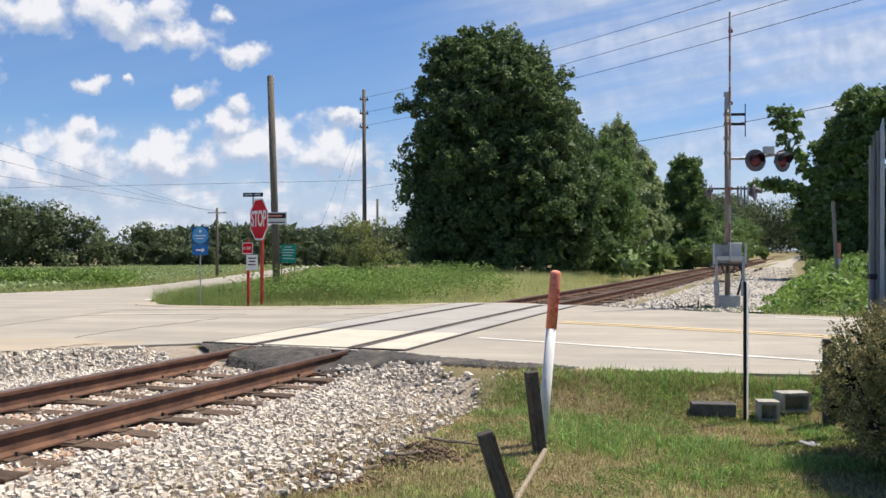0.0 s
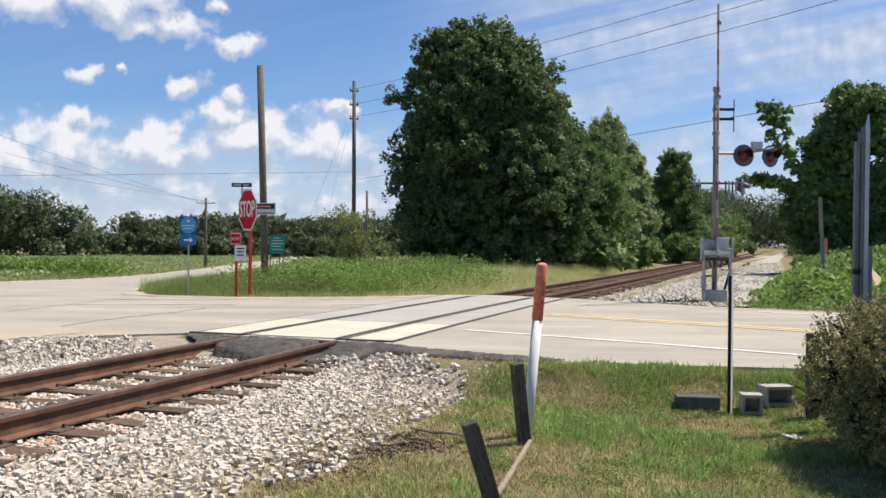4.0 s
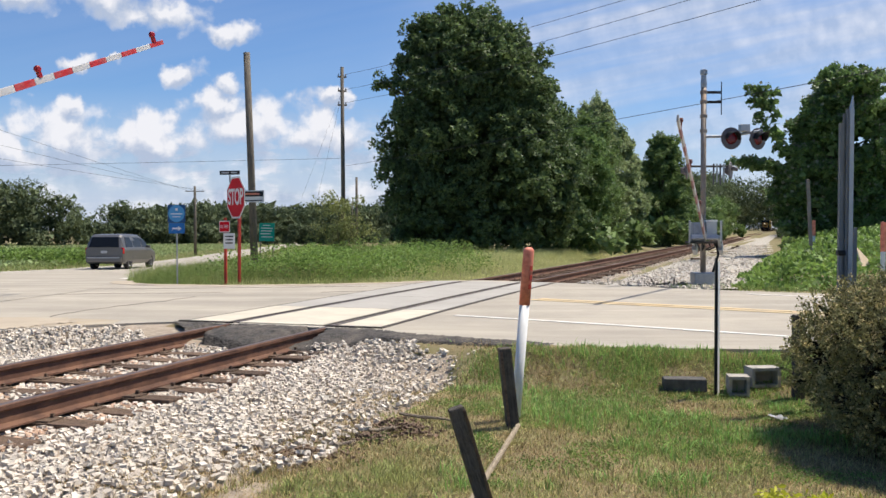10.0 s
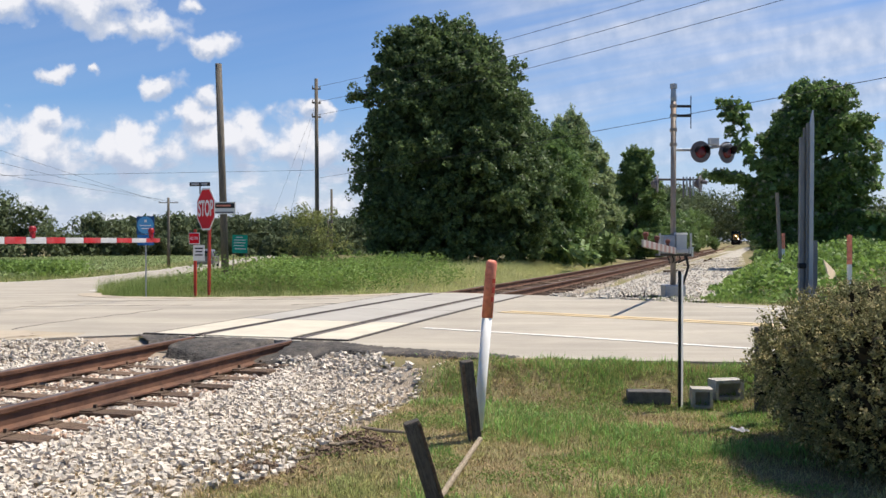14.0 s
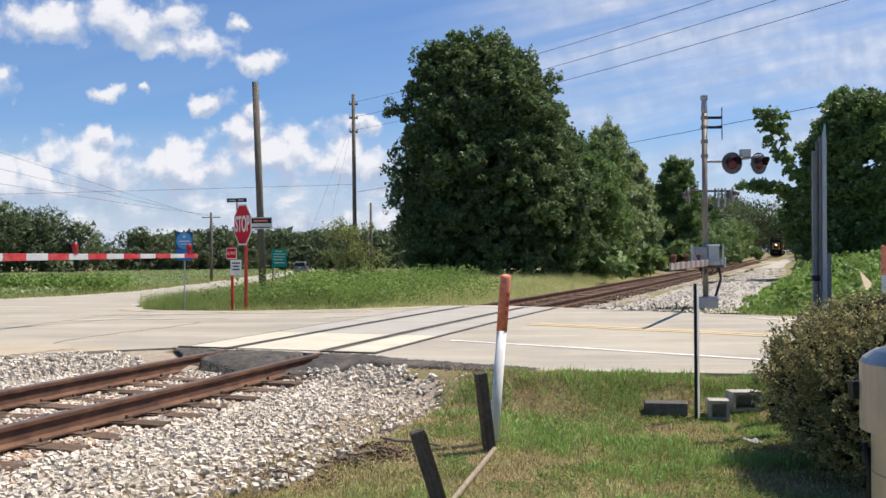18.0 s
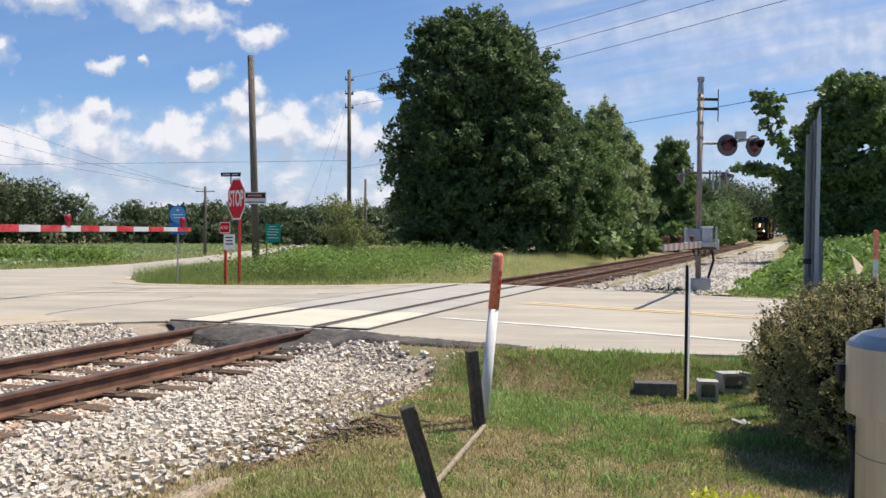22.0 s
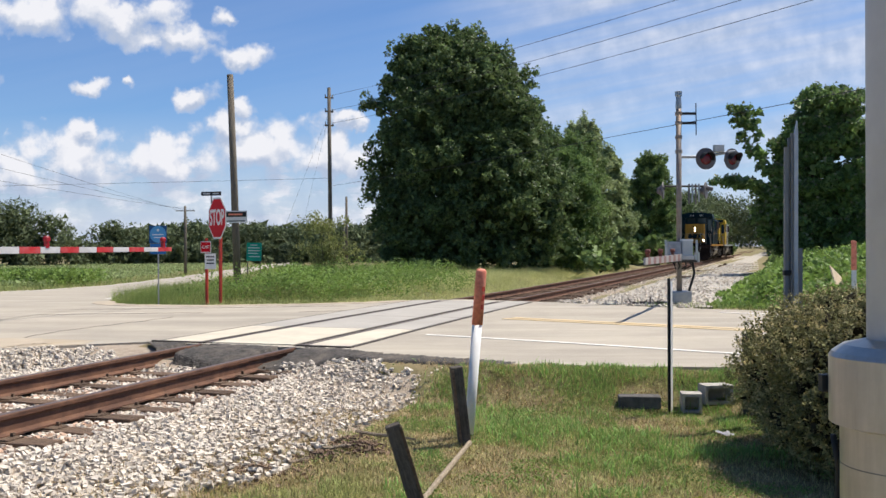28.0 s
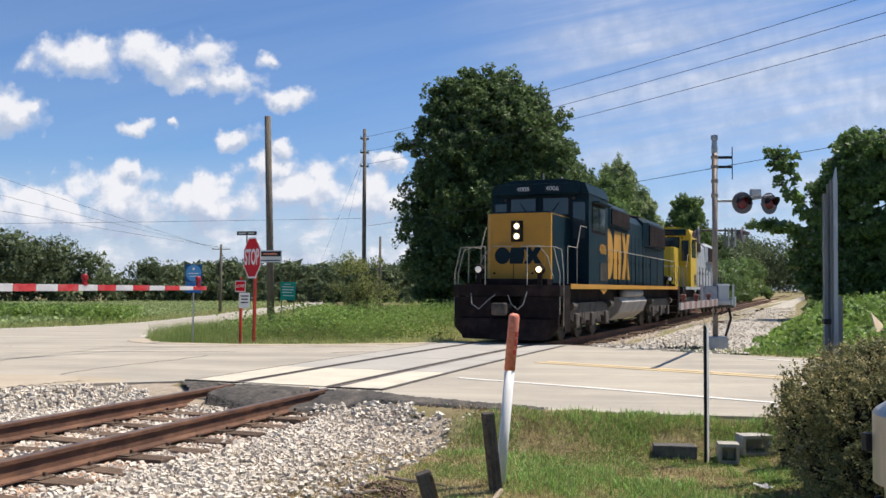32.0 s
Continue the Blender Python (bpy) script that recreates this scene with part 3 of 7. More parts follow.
def stones(name, off, v, z, size, material, seed, label):
    """Many small angular stones in one mesh."""
    global ICO
    r = np.random.default_rng(seed)
    if ICO is None:
        bm = bmesh.new()
        bmesh.ops.create_cube(bm, size=1.35)
        ICO = (np.array([q.co[:] for q in bm.verts]), np.array([[w.index for w in f.verts] for f in bm.faces if f.normal.z > -0.5]))
        bm.free()
    n = len(off)
    base = ICO[0][None] * r.uniform(0.78, 1.15, (n, 8, 1)) + r.normal(0, 0.09, (n, 8, 3))
    base = base * (size * r.uniform(0.5, 1.25, (n, 1, 1))) * np.stack([r.uniform(0.7, 1.4, n), r.uniform(0.6, 1.1, n), r.uniform(0.45, 0.8, n)], 1)[:, None]
    a, t = r.uniform(0, 2 * np.pi, n), r.normal(0, 0.45, n)
    ca, sa, ct, st = np.cos(a)[:, None], np.sin(a)[:, None], np.cos(t)[:, None], np.sin(t)[:, None]
    x, y, zz = base[..., 0], base[..., 1], base[..., 2]
    x, zz = x * ct + zz * st, zz * ct - x * st
    x, y = x * ca - y * sa, x * sa + y * ca
    px, py = track(v, off)
    V = np.stack([x + px[:, None], y + py[:, None], zz + z[:, None]], -1).reshape(-1, 3)
    F = (np.arange(n)[:, None, None] * 8 + ICO[1][None]).reshape(-1, 4)
    return tagged(mesh_np(name, V, F, material), label, "stones", kind="stuff")


def ragged(off, v, lim, amp, seed):
    """True inside an uneven edge."""
    w = np.sin(v * 2.1 + seed) * 0.5 + np.sin(v * 5.3 + 2 * seed) * 0.3 + np.sin(v * 0.8 + seed) * 0.5
    return off < lim + amp * w


N = 66000
off, v = rng.uniform(-4.9, 3.7, N), rng.uniform(3.5, 11.6, N)
keep = ragged(off, v, 3.0 + 0.45 * (v > 9), 0.22, 1.7) & (rng.random(N) > smooth01((off - 2.1) / 1.0) * 0.75) & (near_edge(track(v, off)[0]) - track(v, off)[1] > 0.02 + 0.35 * (off > -1.9) - 0.15 * (off > 1.6) + 0.12 * np.sin(off * 5) + 0.07 * np.sin(off * 13))
keep &= (np.abs(np.abs(off) - 0.752) > 0.11) & ((v < 10.1 + 0.3 * np.sin(off * 4)) | (off < -2.6) | (off > 1.6) | ((off < -0.95) & (v < 10.75 + 0.25 * np.sin(off * 5))))
keep &= ~((np.abs(off) < 1.27 + rng.normal(0, 0.06, N)) & (np.abs((v + 3.0 + 0.2625) % 0.525 - 0.2625) < 0.10) & (rng.random(N) < 0.93))
off, v = off[keep], v[keep]
stones("ballast_stones", off, v, edge_lift(bed_z(off, v), *track(v, off), v) + 0.012 + rng.uniform(-0.014, 0.030, len(v)), 0.028, M_STONE, 5, "loose pale grey ballast stones beside the rails")
N = 10000
off, v = np.concatenate([rng.normal(0.752, 0.27, N), rng.normal(-0.752, 0.27, N)]), rng.uniform(3.3, 10.3, 2 * N)
keep = (np.abs(np.abs(off) - 0.752) > 0.1) & ((np.abs((v + 3.0 + 0.2625) % 0.525 - 0.2625) > 0.11) | (rng.random(2 * N) < 0.12))
off, v = off[keep], v[keep]
stones("rusty_ballast", off, v, bed_z(off, v) + rng.uniform(0.0, 0.03, len(v)), 0.029, M_STONE_RUST, 6, "rust-stained ballast stones along the rails")
def gravel_edge(v):
    return np.interp(v, [19, 24, 30, 40, 60, 90], [5.7, 5.7, 5.9, 6.0, 5.8, 5.0])


# gravel shoulder between the track and the signal mast
gv, go = np.concatenate([np.arange(19.0, 80, 0.4), np.arange(80, 200, 3.0)]), np.linspace(2.0, 7.0, 26)
OFF, VV = np.meshgrid(go, gv)
OFF = 2.0 + (OFF - 2.0) / 5.0 * (gravel_edge(VV) - 1.9)
X, Y = track(VV, OFF)
ok = Y > np.interp(X, [-0.4, 0.9, 3.0, 5.0, 7.5, 12], [22.6, 22.8, 21.5, 19.6, 17.9, 14.7]) + 0.02
Z = np.maximum(ground_z(X, Y) + 0.03, np.interp(OFF, [2.0, 3.2, 4.5], [-0.28, -0.2, -0.2]) * smooth01((VV - 20.5) / 3)) + rng.normal(0, 0.01, X.shape)
n = len(go)
i, j = np.meshgrid(np.arange(n - 1), np.arange(len(gv) - 1))
o = (j * n + i)[ok[:-1, :-1] & ok[1:, 1:]]
tagged(mesh_np("gravel_shoulder", np.stack([X, Y, Z], -1).reshape(-1, 3), np.stack([o, o + 1, o + 1 + n, o + n], 1), mat("pale_gravel", (0.50, 0.46, 0.40), (0.33, 0.30, 0.255), 16, 0.95, bump=1.0, fine=30, grime=(0.36, 0.33, 0.24), grime_scale=0.8, grime_amount=0.5)), "pale gravel shoulder round the signal mast", "gravel", kind="structure")
N = 16000
off, v = rng.uniform(-2.7, 6.8, N), 19.2 + rng.uniform(0, 1, N) ** 1.7 * 58
x, y = track(v, off)
keep = (np.abs(np.abs(off) - 0.752) > 0.11) & ragged(off, v, gravel_edge(v) - 0.1, 0.3, 0.6) & ((v > 21.3) | (off > 1.8)) & (y > np.interp(x, [-0.4, 0.9, 3.0, 5.0, 7.5, 12], [22.6, 22.8, 21.5, 19.6, 17.9, 14.7]) + 0.1)
off, v, x, y = off[keep], v[keep], x[keep], y[keep]
z = np.where(off > 2.0, np.maximum(ground_z(x, y) + 0.03, np.interp(off, [2.0, 3.2, 4.5], [-0.28, -0.2, -0.2]) * smooth01((v - 20.5) / 3)), bed_z(off, v))
stones("far_ballast", off, v, z + rng.uniform(-0.01, 0.03, len(v)), 0.036, M_STONE, 7, "pale ballast stones beyond the road")

# timber ties with their plates and spikes
tie_me = None
for k in range(250):
    v = -3.0 + 0.525 * k
    if 10.2 < v < 21.2:
        continue
    if tie_me is None:
        bm = bbox(-1.29, 1.29, -0.11, 0.11, -0.36, -0.185, bevel=0.012)
        for s in (-1, 1):
            for q in (-0.05, 0.05):
                box(bm, s * 0.752 - 0.17, s * 0.752 + 0.17, -0.09, 0.09, -0.186, -0.172) if q < 0 else None
                box(bm, s * 0.752 + q * 1.9 - 0.015, s * 0.752 + q * 1.9 + 0.015, q - 0.012, q + 0.012, -0.18, -0.14)
        ob = part("tie", bm, M_TIE, railway)
        tie_me = ob.data
    else:
        ob = new("tie", tie_me)
        ob.parent = railway
    x, y = track(v, rng.normal(0, 0.03))
    ob.matrix_local = pose(x, y, rng.normal(0, 0.006), rng.normal(0, 0.6), rng.normal(0, 0.4), heading(v) + rng.normal(0, 1.1))

# concrete crossing panels
crossing = thing("crossing_surface", pose(0, 0, 0), "pale concrete crossing panels between and beside the rails", "level crossing", kind="structure")
for k in range(4):
    v0, v1 = 10.82 + 2.6 * k, 10.82 + 2.6 * (k + 1) - 0.03
    for o0, o1 in ((-1.48, -0.86), (-0.64, 0.64), (0.86, 1.48)):
        pts = [track(v0, o0), track(v0, o1), track((v0 + v1) / 2, o1), track(v1, o1), track(v1, o0), track((v0 + v1) / 2, o0)]
        part("concrete_panel", bslab([(float(a), float(b)) for a, b in pts], -0.1, 0.014), M_CONC_NEW if k == 0 else M_CONC_OLD, crossing)
    for o0, o1 in ((-1.56, -1.485), (-0.855, -0.80), (-0.70, -0.645), (0.645, 0.70), (0.80, 0.855), (1.485, 1.56)):
        pts = [track(v0, o0), track(v0, o1), track(v1 + 0.03, o1), track(v1 + 0.03, o0)]
        part("rubber_strip", bslab([(float(a), float(b)) for a, b in pts], -0.1, 0.008), M_RUBBER, crossing)
for o0, o1 in ((-1.6, -0.7), (0.72, 1.55)):
    pts = [track(10.74, o0), track(10.74, o1), track(10.815, o1), track(10.815, o0)]
    part("steel_edge", bslab([(float(a), float(b)) for a, b in pts], -0.16, 0.018), M_RUBBER, crossing)

# crumbled asphalt between ballast and road
def lumpy(name, outline, z_in, z_out, material, label, step=0.16, seed=3, amp=0.015):
    """An uneven apron filling an outline, falling away from the road."""
    r = np.random.default_rng(seed)
    P = np.array(outline)
    xs, ys = np.arange(P[:, 0].min(), P[:, 0].max() + step, step), np.arange(P[:, 1].min(), P[:, 1].max() + step, step)
    X, Y = np.meshgrid(xs, ys)
    inside = np.zeros(X.shape, bool)
    for (x0, y0), (x1, y1) in zip(outline, outline[1:] + outline[:1]):
        c = ((y0 > Y) != (y1 > Y)) & (X < (x1 - x0) * (Y - y0) / (y1 - y0 + 1e-9) + x0)
        inside ^= c
    d = near_edge(X) - Y
    Z = z_in + (z_out - z_in) * smooth01((d + 0.12) / 1.15) + r.normal(0, amp, X.shape)
    off, v = track_uv(X, Y)
    Z = np.where((np.abs(np.abs(off) - 0.752) < 0.19) & (v < 11), np.minimum(Z, -0.115), Z)
    pad = np.pad(inside, 2)
    core = inside.copy()
    for a in range(5):
        for b in range(5):
            core &= pad[a:a + inside.shape[0], b:b + inside.shape[1]]
    Z = np.where(inside & ~core & (d > 0.12), np.minimum(Z, z_out - 0.04), Z)
    V = np.stack([X, Y, Z], -1).reshape(-1, 3)
    n = len(xs)
    i, j = np.meshgrid(np.arange(n - 1), np.arange(len(ys) - 1))
    ok = inside[:-1, :-1] & inside[1:, 1:]
    o = (j * n + i)[ok]
    return tagged(mesh_np(name, V, np.stack([o, o + 1, o + 1 + n, o + n], 1), material, smooth=True), label, "road edge", kind="structure")


lumpy("asphalt_apron", [(-3.9, 12.46), (-3.7, 12.45), (-0.84, 11.42), (-0.3, 10.86), (0.5, 10.42), (1.3, 9.95), (1.1, 9.68), (0.4, 9.95), (-0.4, 10.3), (-1.0, 10.6), (-1.5, 10.55), (-2.0, 10.5), (-2.6, 10.75), (-3.2, 11.1), (-3.55, 11.7), (-3.75, 12.1)], 0.012, -0.24, M_SKIRT, "dark crumbled asphalt where the road meets the ballast", 0.05, 3, 0.006)
lumpy("sandy_shoulder", [(-14, 12.6), (-8.0, 12.7), (-5.6, 13.0), (-5.2, 12.4), (-5.6, 11.8), (-6.2, 11.0), (-14, 10.4)], 0.012, -0.30, M_SAND, "strip of tan sand along the road edge", 0.1, 3, 0.003)




# ---- poles and wires ----
def pole_thing(name, x, y, top, lean, label, r0=0.15, r1=0.11, arms=()):
    g = float(ground_z(x, y))
    t = thing(name, pose(x, y, g), label, "utility pole")
    tip = (lean[0], lean[1], top - g)
    part("pole", btube([(0, 0, -0.3), (lean[0] * 0.5, lean[1] * 0.5, (top - g) / 2), tip], [r0, (r0 + r1) / 2, r1], 12), M_POLE, t, smooth=True)
    for z, half, ang in arms:
        f = (z - g) / (top - g)
        c = pose(lean[0] * f, lean[1] * f, z - g, 0, 0, ang)
        part("crossarm", bbox(-half, half, -0.04, 0.04, -0.04, 0.04, bevel=0.01, m=c), M_POLE, t)
        for s in (-0.85, 0.85):
            part("insulator", blathe([(0.02, 0), (0.035, 0.03), (0.02, 0.06), (0.03, 0.09), (0.015, 0.12)], 10, c @ pose(s * half, 0, 0.04)), M_GALV, t)
    return t


pole_thing("wooden_pole", -5.68, 26.2, 6.48, (-0.21, 0.0), "bare weathered wooden pole leaning beside the stop sign", 0.115, 0.095)
pole_thing("utility_pole", -5.3, 45.0, 9.4, (-0.05, 0), "tall wooden utility pole carrying wires", 0.115, 0.085, ((8.9, 0.22, 20), (8.2, 0.22, 20), (7.5, 0.22, 20)))
pole_thing("utility_pole", -25.5, 90.0, 5.6, (0, 0), "distant wooden utility pole with a crossarm", 0.16, 0.12, ((5.1, 0.95, 0),))
pole_thing("utility_pole", -18.5, 170.0, 6.4, (0, 0), "small distant wooden utility pole", 0.15, 0.12)
pole_thing("utility_pole", -8.5, 82.0, 6.0, (0, 0), "distant wooden utility pole", 0.15, 0.1)


def wire(a, b, sag, r=0.0075, label="overhead wire strung between poles"):
    a, b = Vector(a), Vector(b)
    pts = [a.lerp(b, f) - Vector((0, 0, sag * 4 * f * (1 - f))) for f in (k / 14 for k in range(15))]
    tagged(part("overhead_wire", btube(pts, r, 5), M_WIRE), label, "wire", "overhead wires")


pole_thing("utility_pole", 12.6, 10.0, 7.5, (0, 0), "wooden utility pole where the wires cross the road", 0.15, 0.12)
for z0, z1 in ((9.0, 7.25), (8.25, 6.9), (7.6, 6.5)):
    wire((-5.3, 45.0, z0), (12.5, 10.0, z1), 0.35)
wire((-5.3, 45.0, 4.45), (12.5, 10.0, 4.55), 0.12)
wire((-5.3, 45.0, 4.85), (-60.0, 45.0, 4.1), 0.1)
for x0, z1 in ((-26.3, 10.6), (-25.5, 8.5), (-24.7, 6.7)):
    wire((x0, 90.0, 5.2), (-31.0, 25.0, z1), 0.25, 0.010)
for dx in (0.9, 1.5):
    wire((-5.3, 45.0, 8.3), (-5.3 - dx * 2.0, 44.0, 0.1), 0.0, 0.004, "thin guy wire staying the utility pole")


# ---- signs ----
def octagon(r):
    return [(r * math.cos(radians(22.5 + 45 * k)), r * math.sin(radians(22.5 + 45 * k))) for k in range(8)]


def bars(parent, rows, m, material, name="lettering"):
    """Unreadable lines of print as flat bars: (x0, x1, z, height)."""
    for x0, x1, z, h in rows:
        part(name, bbox(x0, x1, -0.003, 0.0, z - h / 2, z + h / 2, m=m), material, parent)


st = thing("stop_sign", pose(-5.245, 22.0, float(ground_z(-5.19, 22.0)), 0, 0, -52), "red octagonal stop sign on red posts in tall grass", "stop sign")
ZS = 2.10 - float(ground_z(-5.19, 22.0))
part("post", bbox(-0.045, 0.045, 0.02, 0.075, -0.2, ZS + 0.45, bevel=0.006, m=pose(0.08, 0, 0, 0, 1.0, 0)), M_POSTRED, st, "faded red post")
part("plate_rim", bprism(octagon(0.56), 0.006, pose(0, 0.006, ZS)), M_WHITEPAINT, st, "white border")
part("plate", bprism(octagon(0.512), 0.006, pose(0, -0.001, ZS)), M_REDPAINT, st)
text_part("lettering", "STOP", 0.55, pose(0, -0.004, ZS) @ UPRIGHT, M_WHITEPAINT, st, 0.002, 0.86, 0.012)
aw = thing("all_way_sign", pose(-5.45, 21.7, float(ground_z(-5.45, 21.7)), 0, 0, -20), "small red all-way plate and white notice on a red post", "traffic sign")
ZA = -float(ground_z(-5.45, 21.7))
part("post", bbox(-0.035, 0.035, 0.02, 0.06, -0.2, ZA + 1.6, bevel=0.006), M_POSTRED, aw, "faded red post")
part("plate_rim", bbox(-0.15, 0.15, 0.004, 0.008, ZA + 1.24, ZA + 1.52), M_WHITEPAINT, aw)
part("plate", bbox(-0.135, 0.135, -0.002, 0.003, ZA + 1.26, ZA + 1.50), M_REDPAINT, aw)
text_part("lettering", "ALL WAY", 0.12, pose(0, -0.004, ZA + 1.38) @ UPRIGHT, M_WHITEPAINT, aw, 0.001, 0.23)
nt = part("notice", bbox(-0.03, 0.29, 0.0, 0.005, ZA + 0.84, ZA + 1.22), M_WHITEPAINT, aw, "white notice plate")
bars(nt, [(0.02, 0.25, ZA + 1.14, 0.03), (0.04, 0.23, ZA + 1.06, 0.03), (0.02, 0.24, ZA + 0.98, 0.03)], pose(0, -0.001, 0), M_BLACK)
sn = thing("street_name_sign", pose(-5.41, 22.1, 0.07, 0, 0, -12), "dark street name plates on top of the stop sign", "street sign")
part("plate", bbox(-0.27, 0.27, -0.004, 0.004, 2.60, 2.70), M_BLACK, sn)
bars(sn, [(-0.22, -0.02, 2.65, 0.035), (0.04, 0.2, 2.65, 0.035)], pose(0, -0.005, 0), M_ALU)
part("bracket", bbox(-0.02, 0.02, 0.004, 0.02, 2.4, 2.66), M_GALV, sn)
ps = thing("notice_sign", pose(-5.72, 26.085, 2.25, 0, 0, -10), "orange, black and white notice nailed to the wooden pole", "sign")
part("plate", bbox(-0.36, 0.36, 0.0, 0.012, -0.15, 0.2), M_WHITEPAINT, ps)
part("band", bbox(-0.33, 0.33, -0.004, 0.0, 0.02, 0.17), M_BLACK, ps)
bars(ps, [(-0.22, 0.22, 0.095, 0.05)], pose(0, -0.005, 0), M_ORANGE)
bars(ps, [(-0.30, 0.30, -0.1, 0.03)], pose(0, -0.001, 0), M_BLACK)
bl = thing("blue_route_sign", pose(-6.53, 21.4, float(ground_z(-6.5, 21.4)), 0, 0, -6), "blue round emblem sign over a blue arrow plate", "road sign")
ZB = 1.337 - float(ground_z(-6.5, 21.4))
part("post", bbox(-0.014, 0.014, 0.006, 0.03, -0.2, ZB + 0.5), M_GALV, bl)
part("arrow_plate", bbox(-0.2, 0.2, 0, 0.005, ZB - 0.12, ZB + 0.13), M_BLUE, bl)
part("arrow", bprism([(-0.11, -0.02), (0.04, -0.02), (0.04, -0.06), (0.12, 0.0), (0.04, 0.06), (0.04, 0.02), (-0.11, 0.02)], 0.003, pose(0, -0.003, ZB)), M_WHITEPAINT, bl, "white arrow")
part("emblem_plate", bbox(-0.22, 0.22, 0.0, 0.005, ZB + 0.14, ZB + 0.57), mat("navy_sign_face", (0.012, 0.075, 0.21), (0.01, 0.06, 0.17), 3, 0.4, bump=0), bl)
disc = part("emblem", bprism([(0.205 * math.cos(a), 0.205 * math.sin(a)) for a in (2 * math.pi * k / 24 for k in range(24))], 0.003, pose(0, -0.003, ZB + 0.36)), M_LIGHTBLUE, bl, "round lighter blue emblem")
bars(disc, [(-0.14, 0.14, ZB + 0.35, 0.022), (-0.1, 0.1, ZB + 0.28, 0.018), (-0.025, 0.03, ZB + 0.46, 0.06)], pose(0, -0.004, 0), M_WHITEPAINT)
gr = thing("green_guide_sign", pose(-9.25, 45.2, float(ground_z(-8.8, 45)), 0, 1.5, 0), "green guide sign on two posts beside the side road", "road sign")
ZG = 1.2 - float(ground_z(-8.8, 45))
for s in (-0.4, 0.4):
    part("post", bbox(s * 0.8 - 0.025, s * 0.8 + 0.025, 0.01, 0.06, -0.2, ZG + 0.3), M_POLE, gr)
part("plate", bbox(-0.38, 0.38, 0.0, 0.006, ZG - 0.5, ZG + 0.42, bevel=0.0), M_GREEN, gr)
bars(gr, [(-0.2, 0.15, ZG + 0.30, 0.035), (-0.3, 0.3, ZG + 0.16, 0.04), (-0.3, 0.28, ZG + 0.02, 0.04), (-0.3, 0.2, ZG - 0.12, 0.04), (-0.25, 0.3, ZG - 0.28, 0.04)], pose(0, -0.002, 0), M_WHITEPAINT)

# ---- crossing signal with its gate ----
MX, MY = 6.10, 21.3
GZ = float(ground_z(MX, MY))
mast = thing("crossing_signal", pose(MX, MY, 0), "steel crossing signal mast with red flashers and a gate mechanism", "crossing signal")
part("pole", btube([(0, 0, GZ), (0, 0, 4.7)], 0.065, 16), M_RUSTGALV, mast, "rust-streaked steel mast", smooth=True)
part("pinnacle", blathe([(0.07, 4.66), (0.075, 4.76), (0.06, 4.96), (0.085, 4.98), (0.085, 5.08), (0.03, 5.1)], 14), M_GALV, mast)
part("base_box", bbox(-0.25, 0.25, -0.22, 0.22, GZ, 0.27, bevel=0.03), M_GALV, mast, "grey steel base box")
part("base_flange", bbox(-0.31, 0.31, -0.28, 0.28, GZ - 0.1, GZ + 0.03, bevel=0.01), M_GALV, mast)
for z in (3.98, 3.55 + 0.08, 4.55, 4.32):
    part("clamp", btube([(0, 0, z - 0.04), (0, 0, z + 0.04)], 0.085, 14), M_RUSTGALV, mast)
for z in (4.55, 4.32):
    part("aerial_bracket", bbox(0.06, 0.42, -0.02, 0.02, z - 0.03, z + 0.03), M_BLACK, mast)
part("aerial", btube([(0.42, 0, 4.02), (0.42, 0, 4.8)], 0.012, 6), M_BLACK, mast, "thin black aerial")
part("lamp_arm", btube([(0, 0, 3.5), (0.55, -0.05, 3.5), (1.32, -0.12, 3.62)], 0.035, 10), M_GALV, mast)
part("lamp_junction", bbox(0.82, 1.06, -0.16, 0.0, 3.6, 3.78, bevel=0.02), M_ALU, mast)


M_DULL_DARK = mat("dark_steel_shelf", (0.09, 0.085, 0.08), (0.05, 0.048, 0.045), 5, 0.7, 0.2, bump=0.05)
M_DISC = mat("flasher_backplate", (0.14, 0.125, 0.13), (0.095, 0.085, 0.09), 5, 0.5, bump=0.02)


